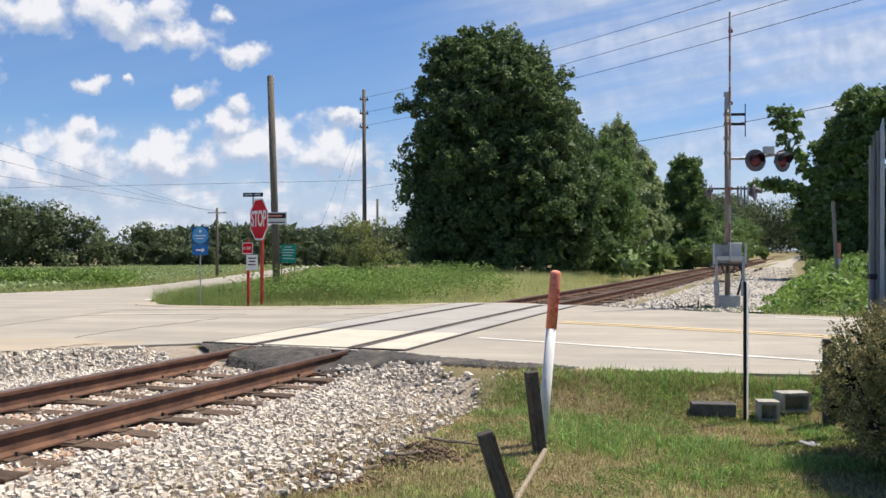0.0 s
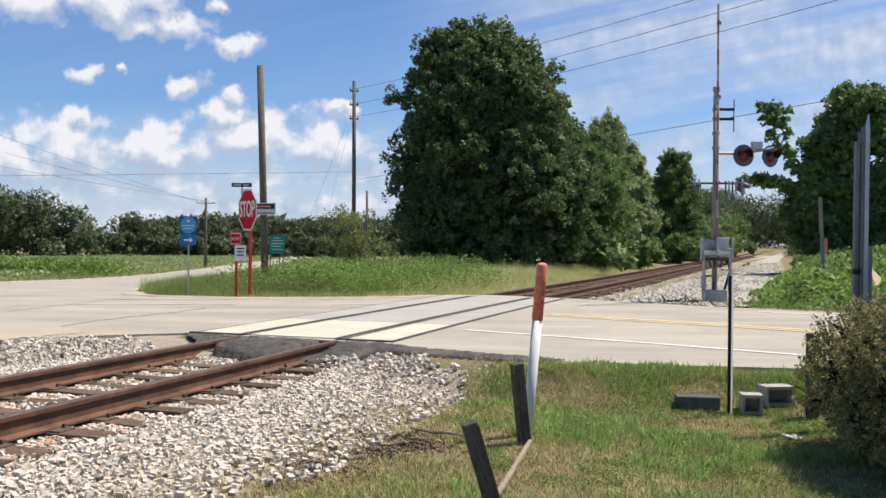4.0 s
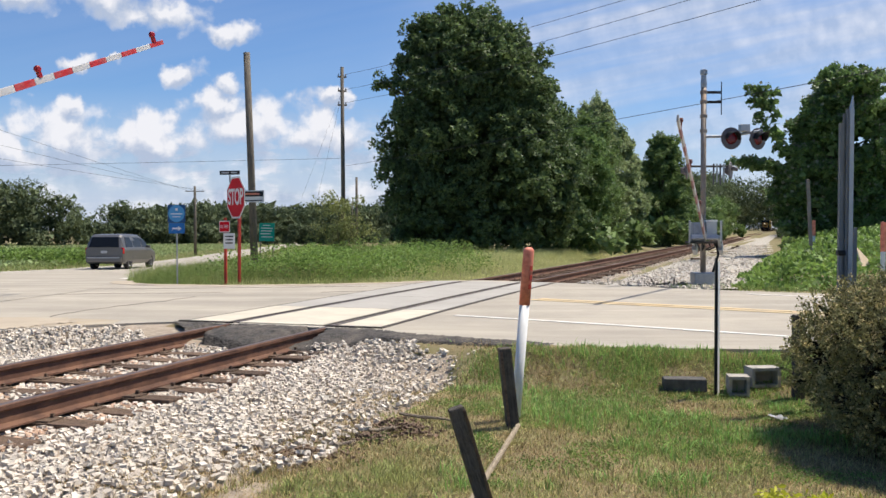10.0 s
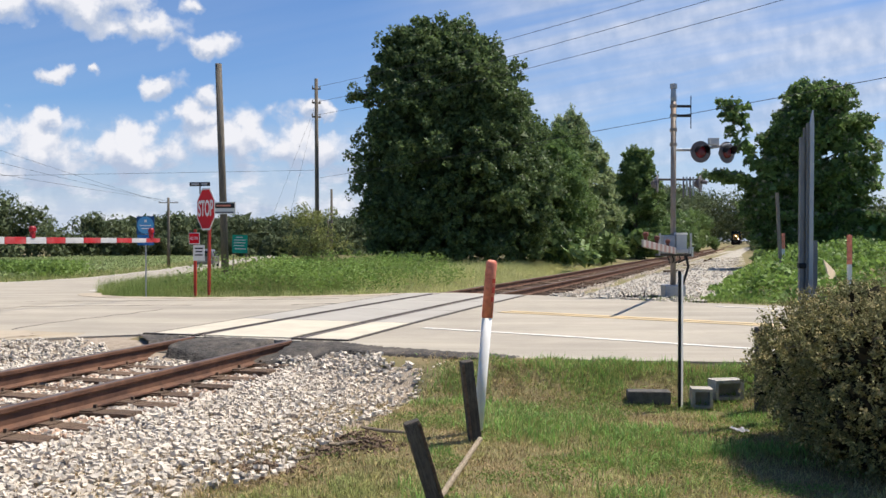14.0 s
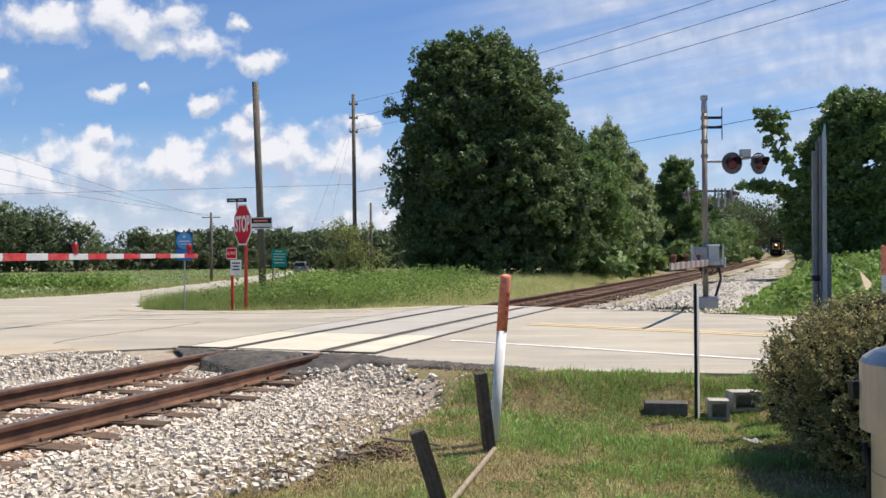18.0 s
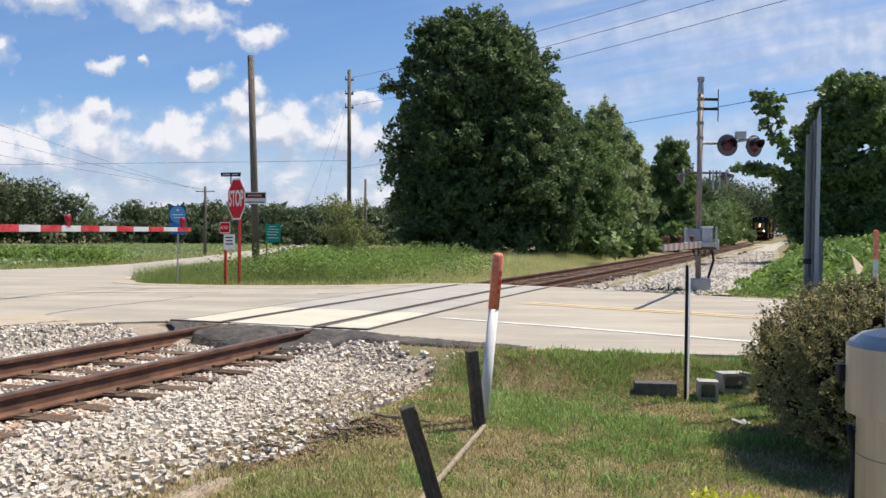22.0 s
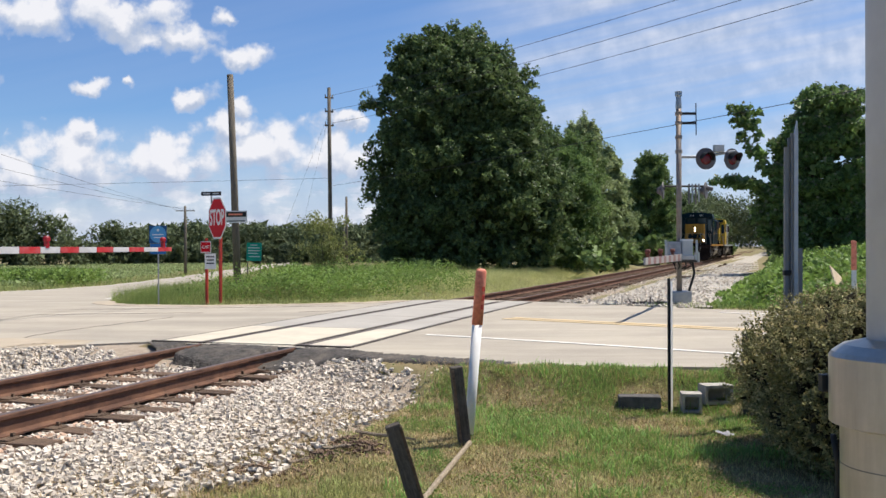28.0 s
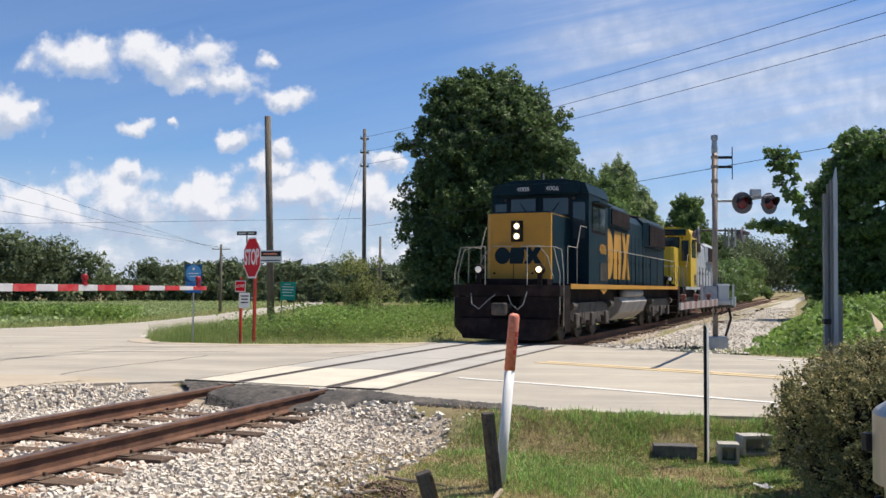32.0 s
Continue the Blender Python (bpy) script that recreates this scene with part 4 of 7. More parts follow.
def flasher(x, y, z, rz, parent, lit=False):
    m = pose(x, y, z, 0, 0, rz)
    disc = part("flasher_disc", bprism([(0.26 * math.cos(a), 0.26 * math.sin(a)) for a in (2 * math.pi * k / 28 for k in range(28))], 0.02, m), M_DISC, parent, "round dark backplate")
    part("lens", blathe([(0.145, 0.0), (0.13, 0.03), (0.08, 0.05), (0.01, 0.055)], 24, m @ pose(0, 0, 0, 90, 0, 0)), M_REDLENS, disc, "dark red lens")
    bm = bmesh.new()
    ang = [radians(a) for a in range(-10, 191, 12)]
    for rr in (0.16,):
        a = [bm.verts.new((rr * math.cos(q), 0.0, rr * math.sin(q))) for q in ang]
        b = [bm.verts.new((rr * math.cos(q), -0.26 * (0.45 + 0.55 * max(0, math.sin(q))), rr * math.sin(q) - 0.02)) for q in ang]
        a2 = [bm.verts.new(((rr - 0.006) * math.cos(q), 0.0, (rr - 0.006) * math.sin(q))) for q in ang]
        b2 = [bm.verts.new(((rr - 0.006) * math.cos(q), -0.26 * (0.45 + 0.55 * max(0, math.sin(q))), (rr - 0.006) * math.sin(q) - 0.02)) for q in ang]
        for k in range(len(ang) - 1):
            bm.faces.new((a[k], a[k + 1], b[k + 1], b[k]))
            bm.faces.new((a2[k + 1], a2[k], b2[k], b2[k + 1]))
            bm.faces.new((b[k], b[k + 1], b2[k + 1], b2[k]))
    bmesh.ops.transform(bm, matrix=m, verts=bm.verts)
    part("visor", bm, M_BLACK, disc)
    part("lamp_housing", blathe([(0.15, 0.0), (0.15, 0.1), (0.06, 0.2)], 16, m @ pose(0, 0.02, 0, -90, 0, 0)), M_BLACK, disc)


flasher(0.60, -0.2, 3.44, 12, mast)
flasher(1.28, -0.05, 3.44, 30, mast)
# the flashers for the other approach, seen from behind, with the hanging cables
part("rear_arm", btube([(-0.32, 0.1, 2.80), (0.68, 0.1, 2.80)], 0.025, 8), M_DULL_DARK, mast)
for x, rz in ((-0.34, 70), (0.70, 62)):
    part("rear_flasher", blathe([(0.2, 0.0), (0.21, 0.02), (0.12, 0.06), (0.06, 0.16)], 20, pose(x, 0.12, 2.70, -90, 0, rz)), M_DISC, mast, "dark rear flasher turned edge-on")
    part("rear_visor", btube([(x, 0.12, 2.76), (x + 0.14 * (1 if x > 0 else -1), 0.06, 2.72)], [0.06, 0.045], 8), M_DISC, mast)
for k, x in enumerate((0.26, 0.34, 0.42, 0.50)):
    part("crossbuck_slat", bbox(x - 0.02, x + 0.02, 0.05, 0.065, 2.36 + 0.05 * (k % 2), 2.86, bevel=0.003, m=pose(0, 0, 0, 0, 0, 0)), M_GALV if k % 2 else M_DISC, mast, "narrow board seen almost edge-on")
part("bungalow", bbox(-0.3, 0.0, -0.22, 0.2, 1.02, 1.46, bevel=0.03), mat("dull_grey_housing", (0.40, 0.41, 0.43), (0.30, 0.31, 0.33), 5, 0.6, 0.1, bump=0.05, grime=(0.12, 0.11, 0.1), grime_scale=4, grime_amount=0.5), mast, "grey gate mechanism housing")
part("relay_case", bbox(0.01, 0.27, -0.24, 0.16, 1.04, 1.50, bevel=0.025), M_ALU, mast, "pale grey relay case")
part("case_lid", bbox(0.0, 0.28, -0.25, 0.17, 1.47, 1.515, bevel=0.01), M_WHITEPAINT, mast)
part("mechanism_shelf", bbox(-0.38, 0.36, -0.28, 0.2, 0.96, 1.01, bevel=0.01), M_DULL_DARK, mast)
for x in (-0.2, -0.08, 0.08, 0.2):
    part("cable", btube([(x, -0.2, 0.98), (x + 0.03, -0.24, 0.88), (x * 0.5, -0.08, 0.80)], 0.018, 6), M_BLACK, mast)
for x in (-0.38, 0.36):
    part("bracket", bbox(x - 0.02, x + 0.02, -0.26, -0.2, 0.97, 1.5, bevel=0.008), M_ALU, mast, "pale steel bracket")
part("conduit", btube([(0.3, 0, 1.05), (0.36, -0.02, 0.7), (0.24, -0.02, 0.3), (0.2, 0, GZ)], 0.03, 8), M_BLACK, mast)


M_GATE_RED = mat("gate_red", (0.55, 0.03, 0.035), (0.42, 0.025, 0.03), 4, 0.55, bump=0.02, grime=(0.5, 0.3, 0.28), grime_scale=3, grime_amount=0.4)
M_LAMPRED = mat("red_lamp_plastic", (0.34, 0.012, 0.02), (0.24, 0.01, 0.015), 6, 0.45, bump=0)
M_POSTDULL = mat("dull_red_plastic", (0.16, 0.05, 0.035), (0.10, 0.035, 0.025), 5, 0.6, bump=0)
M_GATE_FADED = mat("gate_faded_red", (0.24, 0.105, 0.095), (0.19, 0.09, 0.08), 4, 0.6, bump=0.05, grime=(0.35, 0.28, 0.25), grime_scale=3, grime_amount=0.5)
M_GATE_WHITE = mat("gate_dull_white", (0.62, 0.61, 0.60), (0.52, 0.51, 0.50), 4, 0.55, bump=0.02, grime=(0.4, 0.38, 0.36), grime_scale=3, grime_amount=0.4)
M_GATE_GREY = mat("gate_grey_back", (0.36, 0.345, 0.32), (0.29, 0.28, 0.26), 4, 0.6, bump=0.05, grime=(0.3, 0.27, 0.24), grime_scale=3, grime_amount=0.4)


def gate_arm(parent, length, w0, w1, label, edges, pale, lamps, red, big=1.0):
    """An arm along its own +y at rest, turning about its x axis; striped boards, lamps on top and counterweights behind."""
    t = part("gate_arm", bbox(-0.006, 0.006, 0.0, length - 0.02, -w1 * 0.4, w1 * 0.4), M_ALU, parent, label)
    for k, (a, b) in enumerate(zip(edges, edges[1:])):
        h = (w0 + (w1 - w0) * a / length) / 2
        part("stripe", bbox(-0.02, 0.02, a, b - 0.004, -h, h, bevel=0.005), (red if k % 2 else pale), t)
    for y in lamps:
        bm = bbox(-0.03, 0.03, y - 0.04, y + 0.04, w1 / 2, w0 / 2 + 0.05)
        lathe(bm, [(0.04 * big, -0.05), (0.065 * big, -0.03), (0.065 * big, 0.03), (0.04 * big, 0.05)], 12, pose(0, y, w0 / 2 + 0.05 + 0.06 * big, 0, 90, 0))
        part("arm_lamp", bm, M_LAMPRED if big == 1.0 else M_POSTDULL, t, "round red lamp on the arm")
    if big < 1:
        for s in (-0.3, 0.3):
            part("counterweight_bar", bbox(s - 0.03, s + 0.03, -0.72, 0.1, -0.05, 0.05, bevel=0.01), M_GALV, t)
            part("counterweight", bbox(s - 0.05, s + 0.05, -0.80, -0.45, -0.12, 0.12, bevel=0.02), M_GALV, t)
        part("yoke", bbox(-0.3, 0.3, 0.02, 0.12, -0.05, 0.05, bevel=0.01), M_ALU, t)
    return t


def stripes(length, first, ratio, count):
    """Edges of bands that shorten towards the tip."""
    w = [first * ratio ** k for k in range(count)]
    f = length / sum(w)
    return [0] + [f * sum(w[:k + 1]) for k in range(count)]


R_AZ, R_PIVOT = 200.9, (-0.04, -0.35, 1.08)
right_arm = gate_arm(mast, 5.8, 0.16, 0.125, "grey-backed red striped gate arm", stripes(5.8, 1, 0.98, 15), M_GATE_GREY, (1.7, 3.7, 5.4), M_GATE_FADED, 0.7)
lm = thing("crossing_signal", pose(-10.68, 10.2, 0), "steel gate mast holding a long white and red arm", "crossing signal")
part("pole", btube([(0, 0, -0.4), (0, 0, 4.2)], 0.065, 14), M_GALV, lm)
part("housing", bbox(-0.3, 0.3, -0.3, 0.25, 1.0, 1.6, bevel=0.03), M_GALV, lm)
flasher(-0.4, -0.1, 3.2, 40, lm)
flasher(0.4, -0.1, 3.2, 40, lm)
L_AZ, L_PIVOT = 27.7, (0.0, 0.3, 1.33)
left_arm = gate_arm(lm, 10.6, 0.20, 0.085, "white and red striped gate arm", stripes(10.6, 1, 0.985, 22), M_GATE_WHITE, (7.3, 10.35), M_GATE_RED)

# ---- small posts on the lawn ----
def lawn(x, y):
    return float(ground_z(x, y))


def oval(a, b, z0, z1, cap):
    """An upright tube of oval section, rounded at the top."""
    bm = bmesh.new()
    levels = [(1.0, z0), (1.0, z1 - cap)] + ([(0.92, z1 - cap * 0.5), (0.7, z1 - cap * 0.15), (0.3, z1)] if cap else [(0.98, z1)])
    loft_rings = [[bm.verts.new((a * k * math.cos(2 * math.pi * i / 20), b * k * math.sin(2 * math.pi * i / 20), z)) for i in range(20)] for k, z in levels]
    for p, q in zip(loft_rings, loft_rings[1:]):
        for i in range(20):
            bm.faces.new((p[i], p[(i + 1) % 20], q[(i + 1) % 20], q[i]))
    bm.faces.new(loft_rings[0][::-1]), bm.faces.new(loft_rings[-1])
    return bm


mk = thing("marker_post", pose(0.64, 7.45, lawn(0.66, 7.45), 0, 4.6, 0) @ pose(0, 0, 0, 0, 0, 50), "white warning post with a scuffed orange-red top", "marker post")
part("post", oval(0.055, 0.036, -0.2, 1.02, 0.0), M_WHITEPAINT, mk, smooth=True)
top = part("warning_band", oval(0.06, 0.04, 1.0, 1.5, 0.035), M_ORANGE, mk, "scuffed orange-red cap", smooth=True)
bars(top, [(-0.02, 0.02, 1.32, 0.04), (-0.015, 0.02, 1.24, 0.05), (-0.02, 0.015, 1.16, 0.04)], pose(0, -0.0395, 0), M_POSTRED, "print")
# block concrete in a darker colour that stands in for shade
M_BLOCK_SHADED = mat("shaded_block", (0.15, 0.14, 0.125), (0.07, 0.065, 0.06), 8, 0.95, bump=0.6, fine=60)
wp = thing("timber_post", pose(0.60, 7.15, lawn(0.6, 7.2), 2, -7.0, 12), "dark weathered timber post stub beside the marker", "post")
part("timber", bbox(-0.05, 0.05, -0.05, 0.05, -0.2, 0.68, bevel=0.012), M_OLDWOOD, wp)
part("split_edge", bbox(-0.053, -0.03, -0.056, -0.045, -0.1, 0.66, bevel=0.004), M_TIE, wp, "paler edge strip")
pk = thing("timber_post", pose(0.305, 4.95, lawn(0.3, 5.0), 0, -17, 10), "dark weathered timber post leaning over the grass", "post")
part("timber", bbox(-0.046, 0.046, -0.04, 0.04, -0.3, 0.68, bevel=0.01), M_OLDWOOD, pk)
# right edge strip: its paler colour paints in the sun on that side
part("split_edge", bbox(0.03, 0.049, -0.046, -0.036, -0.2, 0.66, bevel=0.004), M_TIE, pk, "paler edge strip")
bp = thing("fence_post", pose(2.69, 8.52, lawn(2.69, 8.52)), "thin black steel post with a pale edge", "post")
part("post", bbox(-0.014, 0.008, -0.014, 0.014, -0.2, 1.36), M_BLACK, bp)
part("flange", bbox(-0.022, 0.022, -0.004, 0.004, -0.2, 1.33, m=pose(0.03, 0.03, 0, 0, 0, 52)), M_WHITEPAINT, bp, "pale galvanised edge")


def cinder(x, y, rz, label, length=0.39, flat=False, cells=2):
    """A hollow block lying on its side, its cells open to the front."""
    t = thing("cinder_block", pose(x, y, lawn(x, y) - 0.01, 0, 0, rz), label, "concrete block", "cinder blocks")
    bm = bmesh.new()
    W, Hh, w = 0.19, 0.195, 0.03
    if flat:
        box(bm, -length / 2, length / 2, -W / 2, W / 2, 0, 0.13, bevel=0.015)
    else:
        box(bm, -length / 2, length / 2, -W / 2, W / 2, 0, w)
        box(bm, -length / 2, length / 2, -W / 2, W / 2, Hh - w, Hh)
        for k in range(cells + 1):
            c = -length / 2 + w / 2 + (length - w) * k / cells
            box(bm, c - w / 2, c + w / 2, -W / 2, W / 2, w, Hh - w)
        box(bm, -length / 2 + w, length / 2 - w, W / 2 - 0.06, W / 2 - 0.03, w, Hh - w)
    part("block", bm, M_BLOCK_SHADED if flat else M_BLOCK, t)


cinder(2.92, 8.57, -8, "grey hollow concrete block standing on the lawn", 0.2, cells=1)
cinder(3.22, 8.74, 8, "grey hollow concrete block standing on the lawn", 0.30, cells=1)
cinder(2.42, 8.68, -6, "concrete block half sunk in grass, coloured dark as shaded", 0.42, True)

M_DULL_STEEL = mat("dull_grey_steel", (0.25, 0.25, 0.245), (0.19, 0.19, 0.19), 5, 0.6, 0.2, bump=0.04, stretch=(4, 4, 0.6), grime=(0.13, 0.12, 0.11), grime_scale=3, grime_amount=0.4)
fl = thing("sign_post", pose(3.745, 8.02, lawn(3.745, 8.02), 0, 0.3, 0), "tall grey post carrying a narrow sign plate turned edge-on", "sign post")
part("post", bbox(-0.09, -0.06, -0.02, 0.02, -0.2, 2.66), M_DULL_STEEL, fl)
part("plate", bbox(-0.058, 0.02, 0.0, 0.012, 0.4, 2.75), M_DULL_STEEL, fl)
part("rib", bbox(-0.035, -0.012, -0.02, 0.0, 0.4, 2.79), M_DULL_STEEL, fl)
part("edge", bprism([(0.0, 0.4), (0.04, 0.4), (0.04, 2.77), (0.03, 2.91), (0.0, 2.77)], 0.03, pose(-0.01, -0.035, 0)), M_ALU, fl)
part("brace", bbox(0.05, 0.085, 0.0, 0.02, 0.2, 1.70), M_DULL_STEEL, fl)
part("strap", bbox(-0.10, -0.03, -0.035, 0.025, 1.44, 1.49, bevel=0.01), M_BLACK, fl, "black strap round the post")
sp = thing("wooden_stake", pose(3.45, 8.4, lawn(3.45, 8.4)), "short grey wooden stake behind the hedge", "post")
part("stake", bbox(-0.05, 0.05, -0.05, 0.05, -0.2, 0.83, bevel=0.012), M_OLDWOOD, sp)

# column with its metal base cover beside the lawn
CX, CY = 1.98, 2.45
col = thing("column", pose(CX, CY, lawn(CX, CY)), "smooth grey round column with a domed brushed-metal base cover", "column")
CZ = lawn(CX, CY)
part("shaft", btube([(0, 0, 0), (0, 0, 5.5)], 0.115, 40), M_COLUMN, col, smooth=True)
cover = part("base_cover", blathe([(0.20, -0.1), (0.20, 1.09), (0.235, 1.10), (0.235, 1.325), (0.225, 1.34), (0.19, 1.365), (0.13, 1.38), (0.118, 1.383)], 64), M_COVER, col, "domed brushed-metal base cover")
for z in (0.72, 0.96):
    part("seam", blathe([(0.2002, z - 0.002), (0.2012, z - 0.0015), (0.2012, z + 0.0015), (0.2002, z + 0.002)], 64), M_DULL_STEEL, cover, "dark joint round the cover")
LX, LY = -0.869, 0.495
part("latch", bbox(LX * 0.245 - 0.02, LX * 0.245 + 0.02, LY * 0.245 - 0.02, LY * 0.245 + 0.02, 1.19, 1.25, bevel=0.004), M_BLACK, cover)
part("rivet", blathe([(0.008, 0), (0.006, 0.004)], 10, pose(LX * 0.2 + 0.06, LY * 0.2 - 0.1, 1.07, 90, 0, 0)), M_GALV, cover)
hose = thing("hose", pose(CX, CY, CZ), "thin black hose hanging beside the metal cover", "hose")
part("tubing", btube([(LX * 0.222 + 0.02 * math.sin(k * 0.9), LY * 0.222, 1.04 - 0.09 * k) for k in range(13)], 0.011, 8), M_BLACK, hose, smooth=True)
ub = thing("litter", pose(2.93, 7.5, lawn(2.93, 7.5) + 0.01, 8, 5, 20), "crumpled pale plastic litter lying by the bush", "litter")
rl = random.Random(8)
bm = bmesh.new()
grid = [[bm.verts.new((-0.07 + 0.028 * i + rl.uniform(-0.006, 0.006), -0.05 + 0.025 * j, 0.012 + rl.uniform(0.0, 0.028))) for i in range(6)] for j in range(5)]
for j in range(4):
    for i in range(5):
        bm.faces.new((grid[j][i], grid[j][i + 1], grid[j + 1][i + 1], grid[j + 1][i]))
bmesh.ops.solidify(bm, geom=bm.faces[:], thickness=0.002)
part("wrapper", bm, M_COLUMN, ub)


# ---- van ----
M_VAN = mat("grey_car_paint", (0.15, 0.143, 0.138), (0.13, 0.125, 0.12), 2, 0.32, 0.4, bump=0, spec=0.5, grime=(0.13, 0.12, 0.11), grime_scale=2, grime_amount=0.3)
M_TYRE = mat("tyre_rubber", (0.02, 0.02, 0.02), (0.015, 0.015, 0.015), 10, 0.85, bump=0.2)
M_TAIL = mat("tail_lamp_red", (0.45, 0.012, 0.015), (0.32, 0.01, 0.012), 8, 0.2, bump=0, spec=0.5)


def loft(bm, sections):
    """Cross-sections of equal count joined along their length."""
    rings = [[bm.verts.new(p) for p in s] for s in sections]
    n = len(rings[0])
    for a, b in zip(rings, rings[1:]):
        for k in range(n):
            bm.faces.new((a[k], a[(k + 1) % n], b[(k + 1) % n], b[k]))
    bm.faces.new(rings[0][::-1]), bm.faces.new(rings[-1])
    bmesh.ops.recalc_face_normals(bm, faces=bm.faces)


def make_van():
    t = thing("minivan", pose(0, 0, 0), "grey minivan driving away on the side road", "van")

    def ring(y, w0, w1, w2, zb, zw, zr):
        # half widths at sill, waist and roof; sill, waist and roof heights
        return [(-w0, y, zb), (-w1, y, zb + 0.18), (-w1, y, zw - 0.08), (-w1 * 0.985, y, zw), (-w2, y, zr - 0.07), (-w2 + 0.1, y, zr), (w2 - 0.1, y, zr), (w2, y, zr - 0.07), (w1 * 0.985, y, zw), (w1, y, zw - 0.08), (w1, y, zb + 0.18), (w0, y, zb)]

    bm = bmesh.new()
    loft(bm, [ring(-2.45, 0.84, 0.92, 0.78, 0.38, 1.0, 1.12), ring(-2.36, 0.88, 0.94, 0.77, 0.30, 1.02, 1.36), ring(-2.24, 0.89, 0.955, 0.765, 0.29, 1.025, 1.62), ring(-2.05, 0.90, 0.96, 0.76, 0.28, 1.03, 1.73), ring(-1.2, 0.90, 0.97, 0.77, 0.28, 1.04, 1.77), ring(0.2, 0.90, 0.97, 0.76, 0.28, 1.04, 1.74),
              ring(0.75, 0.90, 0.97, 0.72, 0.28, 1.04, 1.62), ring(1.35, 0.90, 0.96, 0.76, 0.28, 1.03, 1.22), ring(1.62, 0.90, 0.95, 0.80, 0.28, 1.0, 1.06), ring(2.2, 0.88, 0.92, 0.76, 0.28, 0.84, 0.92), ring(2.42, 0.80, 0.86, 0.70, 0.30, 0.68, 0.74), ring(2.5, 0.7, 0.78, 0.62, 0.36, 0.58, 0.62)])
    body = part("body", bm, M_VAN, t, smooth=False)
    for s in (-1, 1):
        for name, q in (("side_window", [(-2.0, 1.10), (-1.05, 1.10), (-1.05, 1.60), (-1.85, 1.60)]), ("side_window", [(-0.98, 1.10), (0.12, 1.10), (0.12, 1.59), (-0.98, 1.60)]), ("front_window", [(0.2, 1.10), (1.15, 1.10), (0.72, 1.47), (0.2, 1.57)])):
            bm = bmesh.new()
            vs = []
            for y, z in q:
                w = 0.955 - (z - 1.04) * 0.29
                vs.append(bm.verts.new((s * (w + 0.004), y, z)))
            vi = [bm.verts.new((v.co.x - s * 0.02, v.co.y, v.co.z)) for v in vs]
            bm.faces.new(vs), bm.faces.new(vi[::-1])
            for k in range(4):
                bm.faces.new((vs[k], vi[k], vi[(k + 1) % 4], vs[(k + 1) % 4]))
            bmesh.ops.recalc_face_normals(bm, faces=bm.faces)
            part(name, bm, M_GLASS, t, "dark tinted glass")
        part("mirror", bbox(s * 0.98 - 0.09, s * 0.98 + 0.09, 1.0, 1.12, 1.06, 1.2, bevel=0.03), M_VAN, t)
        part("tail_lamp", bbox(s * 0.88 - 0.06, s * 0.88 + 0.075, -2.44, -2.25, 0.78, 1.08, bevel=0.02), M_TAIL, t, "red tail lamp")
        part("side_moulding", bbox(s * 0.975 - 0.01, s * 0.975 + 0.01, -1.2, 1.3, 0.56, 0.62), M_VAN, t)
        for y in (-1.55, 1.5):
            m = pose(s * 0.84, y, 0.33, 0, 90, 0)
            wheel = part("wheel", blathe([(0.20, -0.11), (0.31, -0.115), (0.335, -0.08), (0.335, 0.08), (0.31, 0.115), (0.20, 0.11)], 28, m), M_TYRE, t, smooth=False)
            part("rim", blathe([(0.205, -0.105), (0.19, -0.112), (0.07, -0.09), (0.05, 0.09), (0.19, 0.112), (0.205, 0.105)], 10, m), M_COLUMN, wheel, "silver wheel rim")
            part("wheel_arch", blathe([(0.36, -0.105), (0.40, -0.105), (0.40, 0.05), (0.36, 0.05)], 28, pose(s * 0.88, y, 0.36, 0, 90 * s, 0)), M_BLACK, t)
    bm = bmesh.new()
    vs = [bm.verts.new(p) for p in ((-0.74, -2.485, 1.10), (0.74, -2.485, 1.10), (0.66, -2.275, 1.60), (-0.66, -2.275, 1.60))]
    vi = [bm.verts.new((v.co.x, v.co.y + 0.03, v.co.z)) for v in vs]
    bm.faces.new(vs), bm.faces.new(vi[::-1])
    for k in range(4):
        bm.faces.new((vs[k], vi[k], vi[(k + 1) % 4], vs[(k + 1) % 4]))
    bmesh.ops.recalc_face_normals(bm, faces=bm.faces)
    part("rear_window", bm, M_GLASS, t, "dark tinted glass")
    part("rear_bumper", bbox(-0.88, 0.88, -2.56, -2.3, 0.36, 0.62, bevel=0.05), M_VAN, t)
    part("bumper_strip", bbox(-0.8, 0.8, -2.575, -2.55, 0.56, 0.60), M_ALU, t)
    part("number_plate", bbox(-0.15, 0.15, -2.47, -2.44, 0.80, 0.93), M_ALU, t)
    return t


van = make_van()

# ---- locomotives ----
M_LNAVY = mat("navy_loco_paint", (0.004, 0.022, 0.032), (0.003, 0.014, 0.022), 1.2, 0.5, bump=0.03, grime=(0.018, 0.028, 0.032), grime_scale=0.9, grime_amount=0.6, spec=0.12)
M_LYEL = mat("golden_loco_paint", (0.47, 0.235, 0.028), (0.40, 0.20, 0.025), 1.0, 0.5, bump=0.03, grime=(0.28, 0.16, 0.045), grime_scale=1.3, grime_amount=0.5)
M_LGREY = mat("pale_grey_loco_paint", (0.42, 0.44, 0.46), (0.34, 0.36, 0.38), 1.0, 0.5, bump=0.03, grime=(0.2, 0.19, 0.18), grime_scale=1.2, grime_amount=0.6)
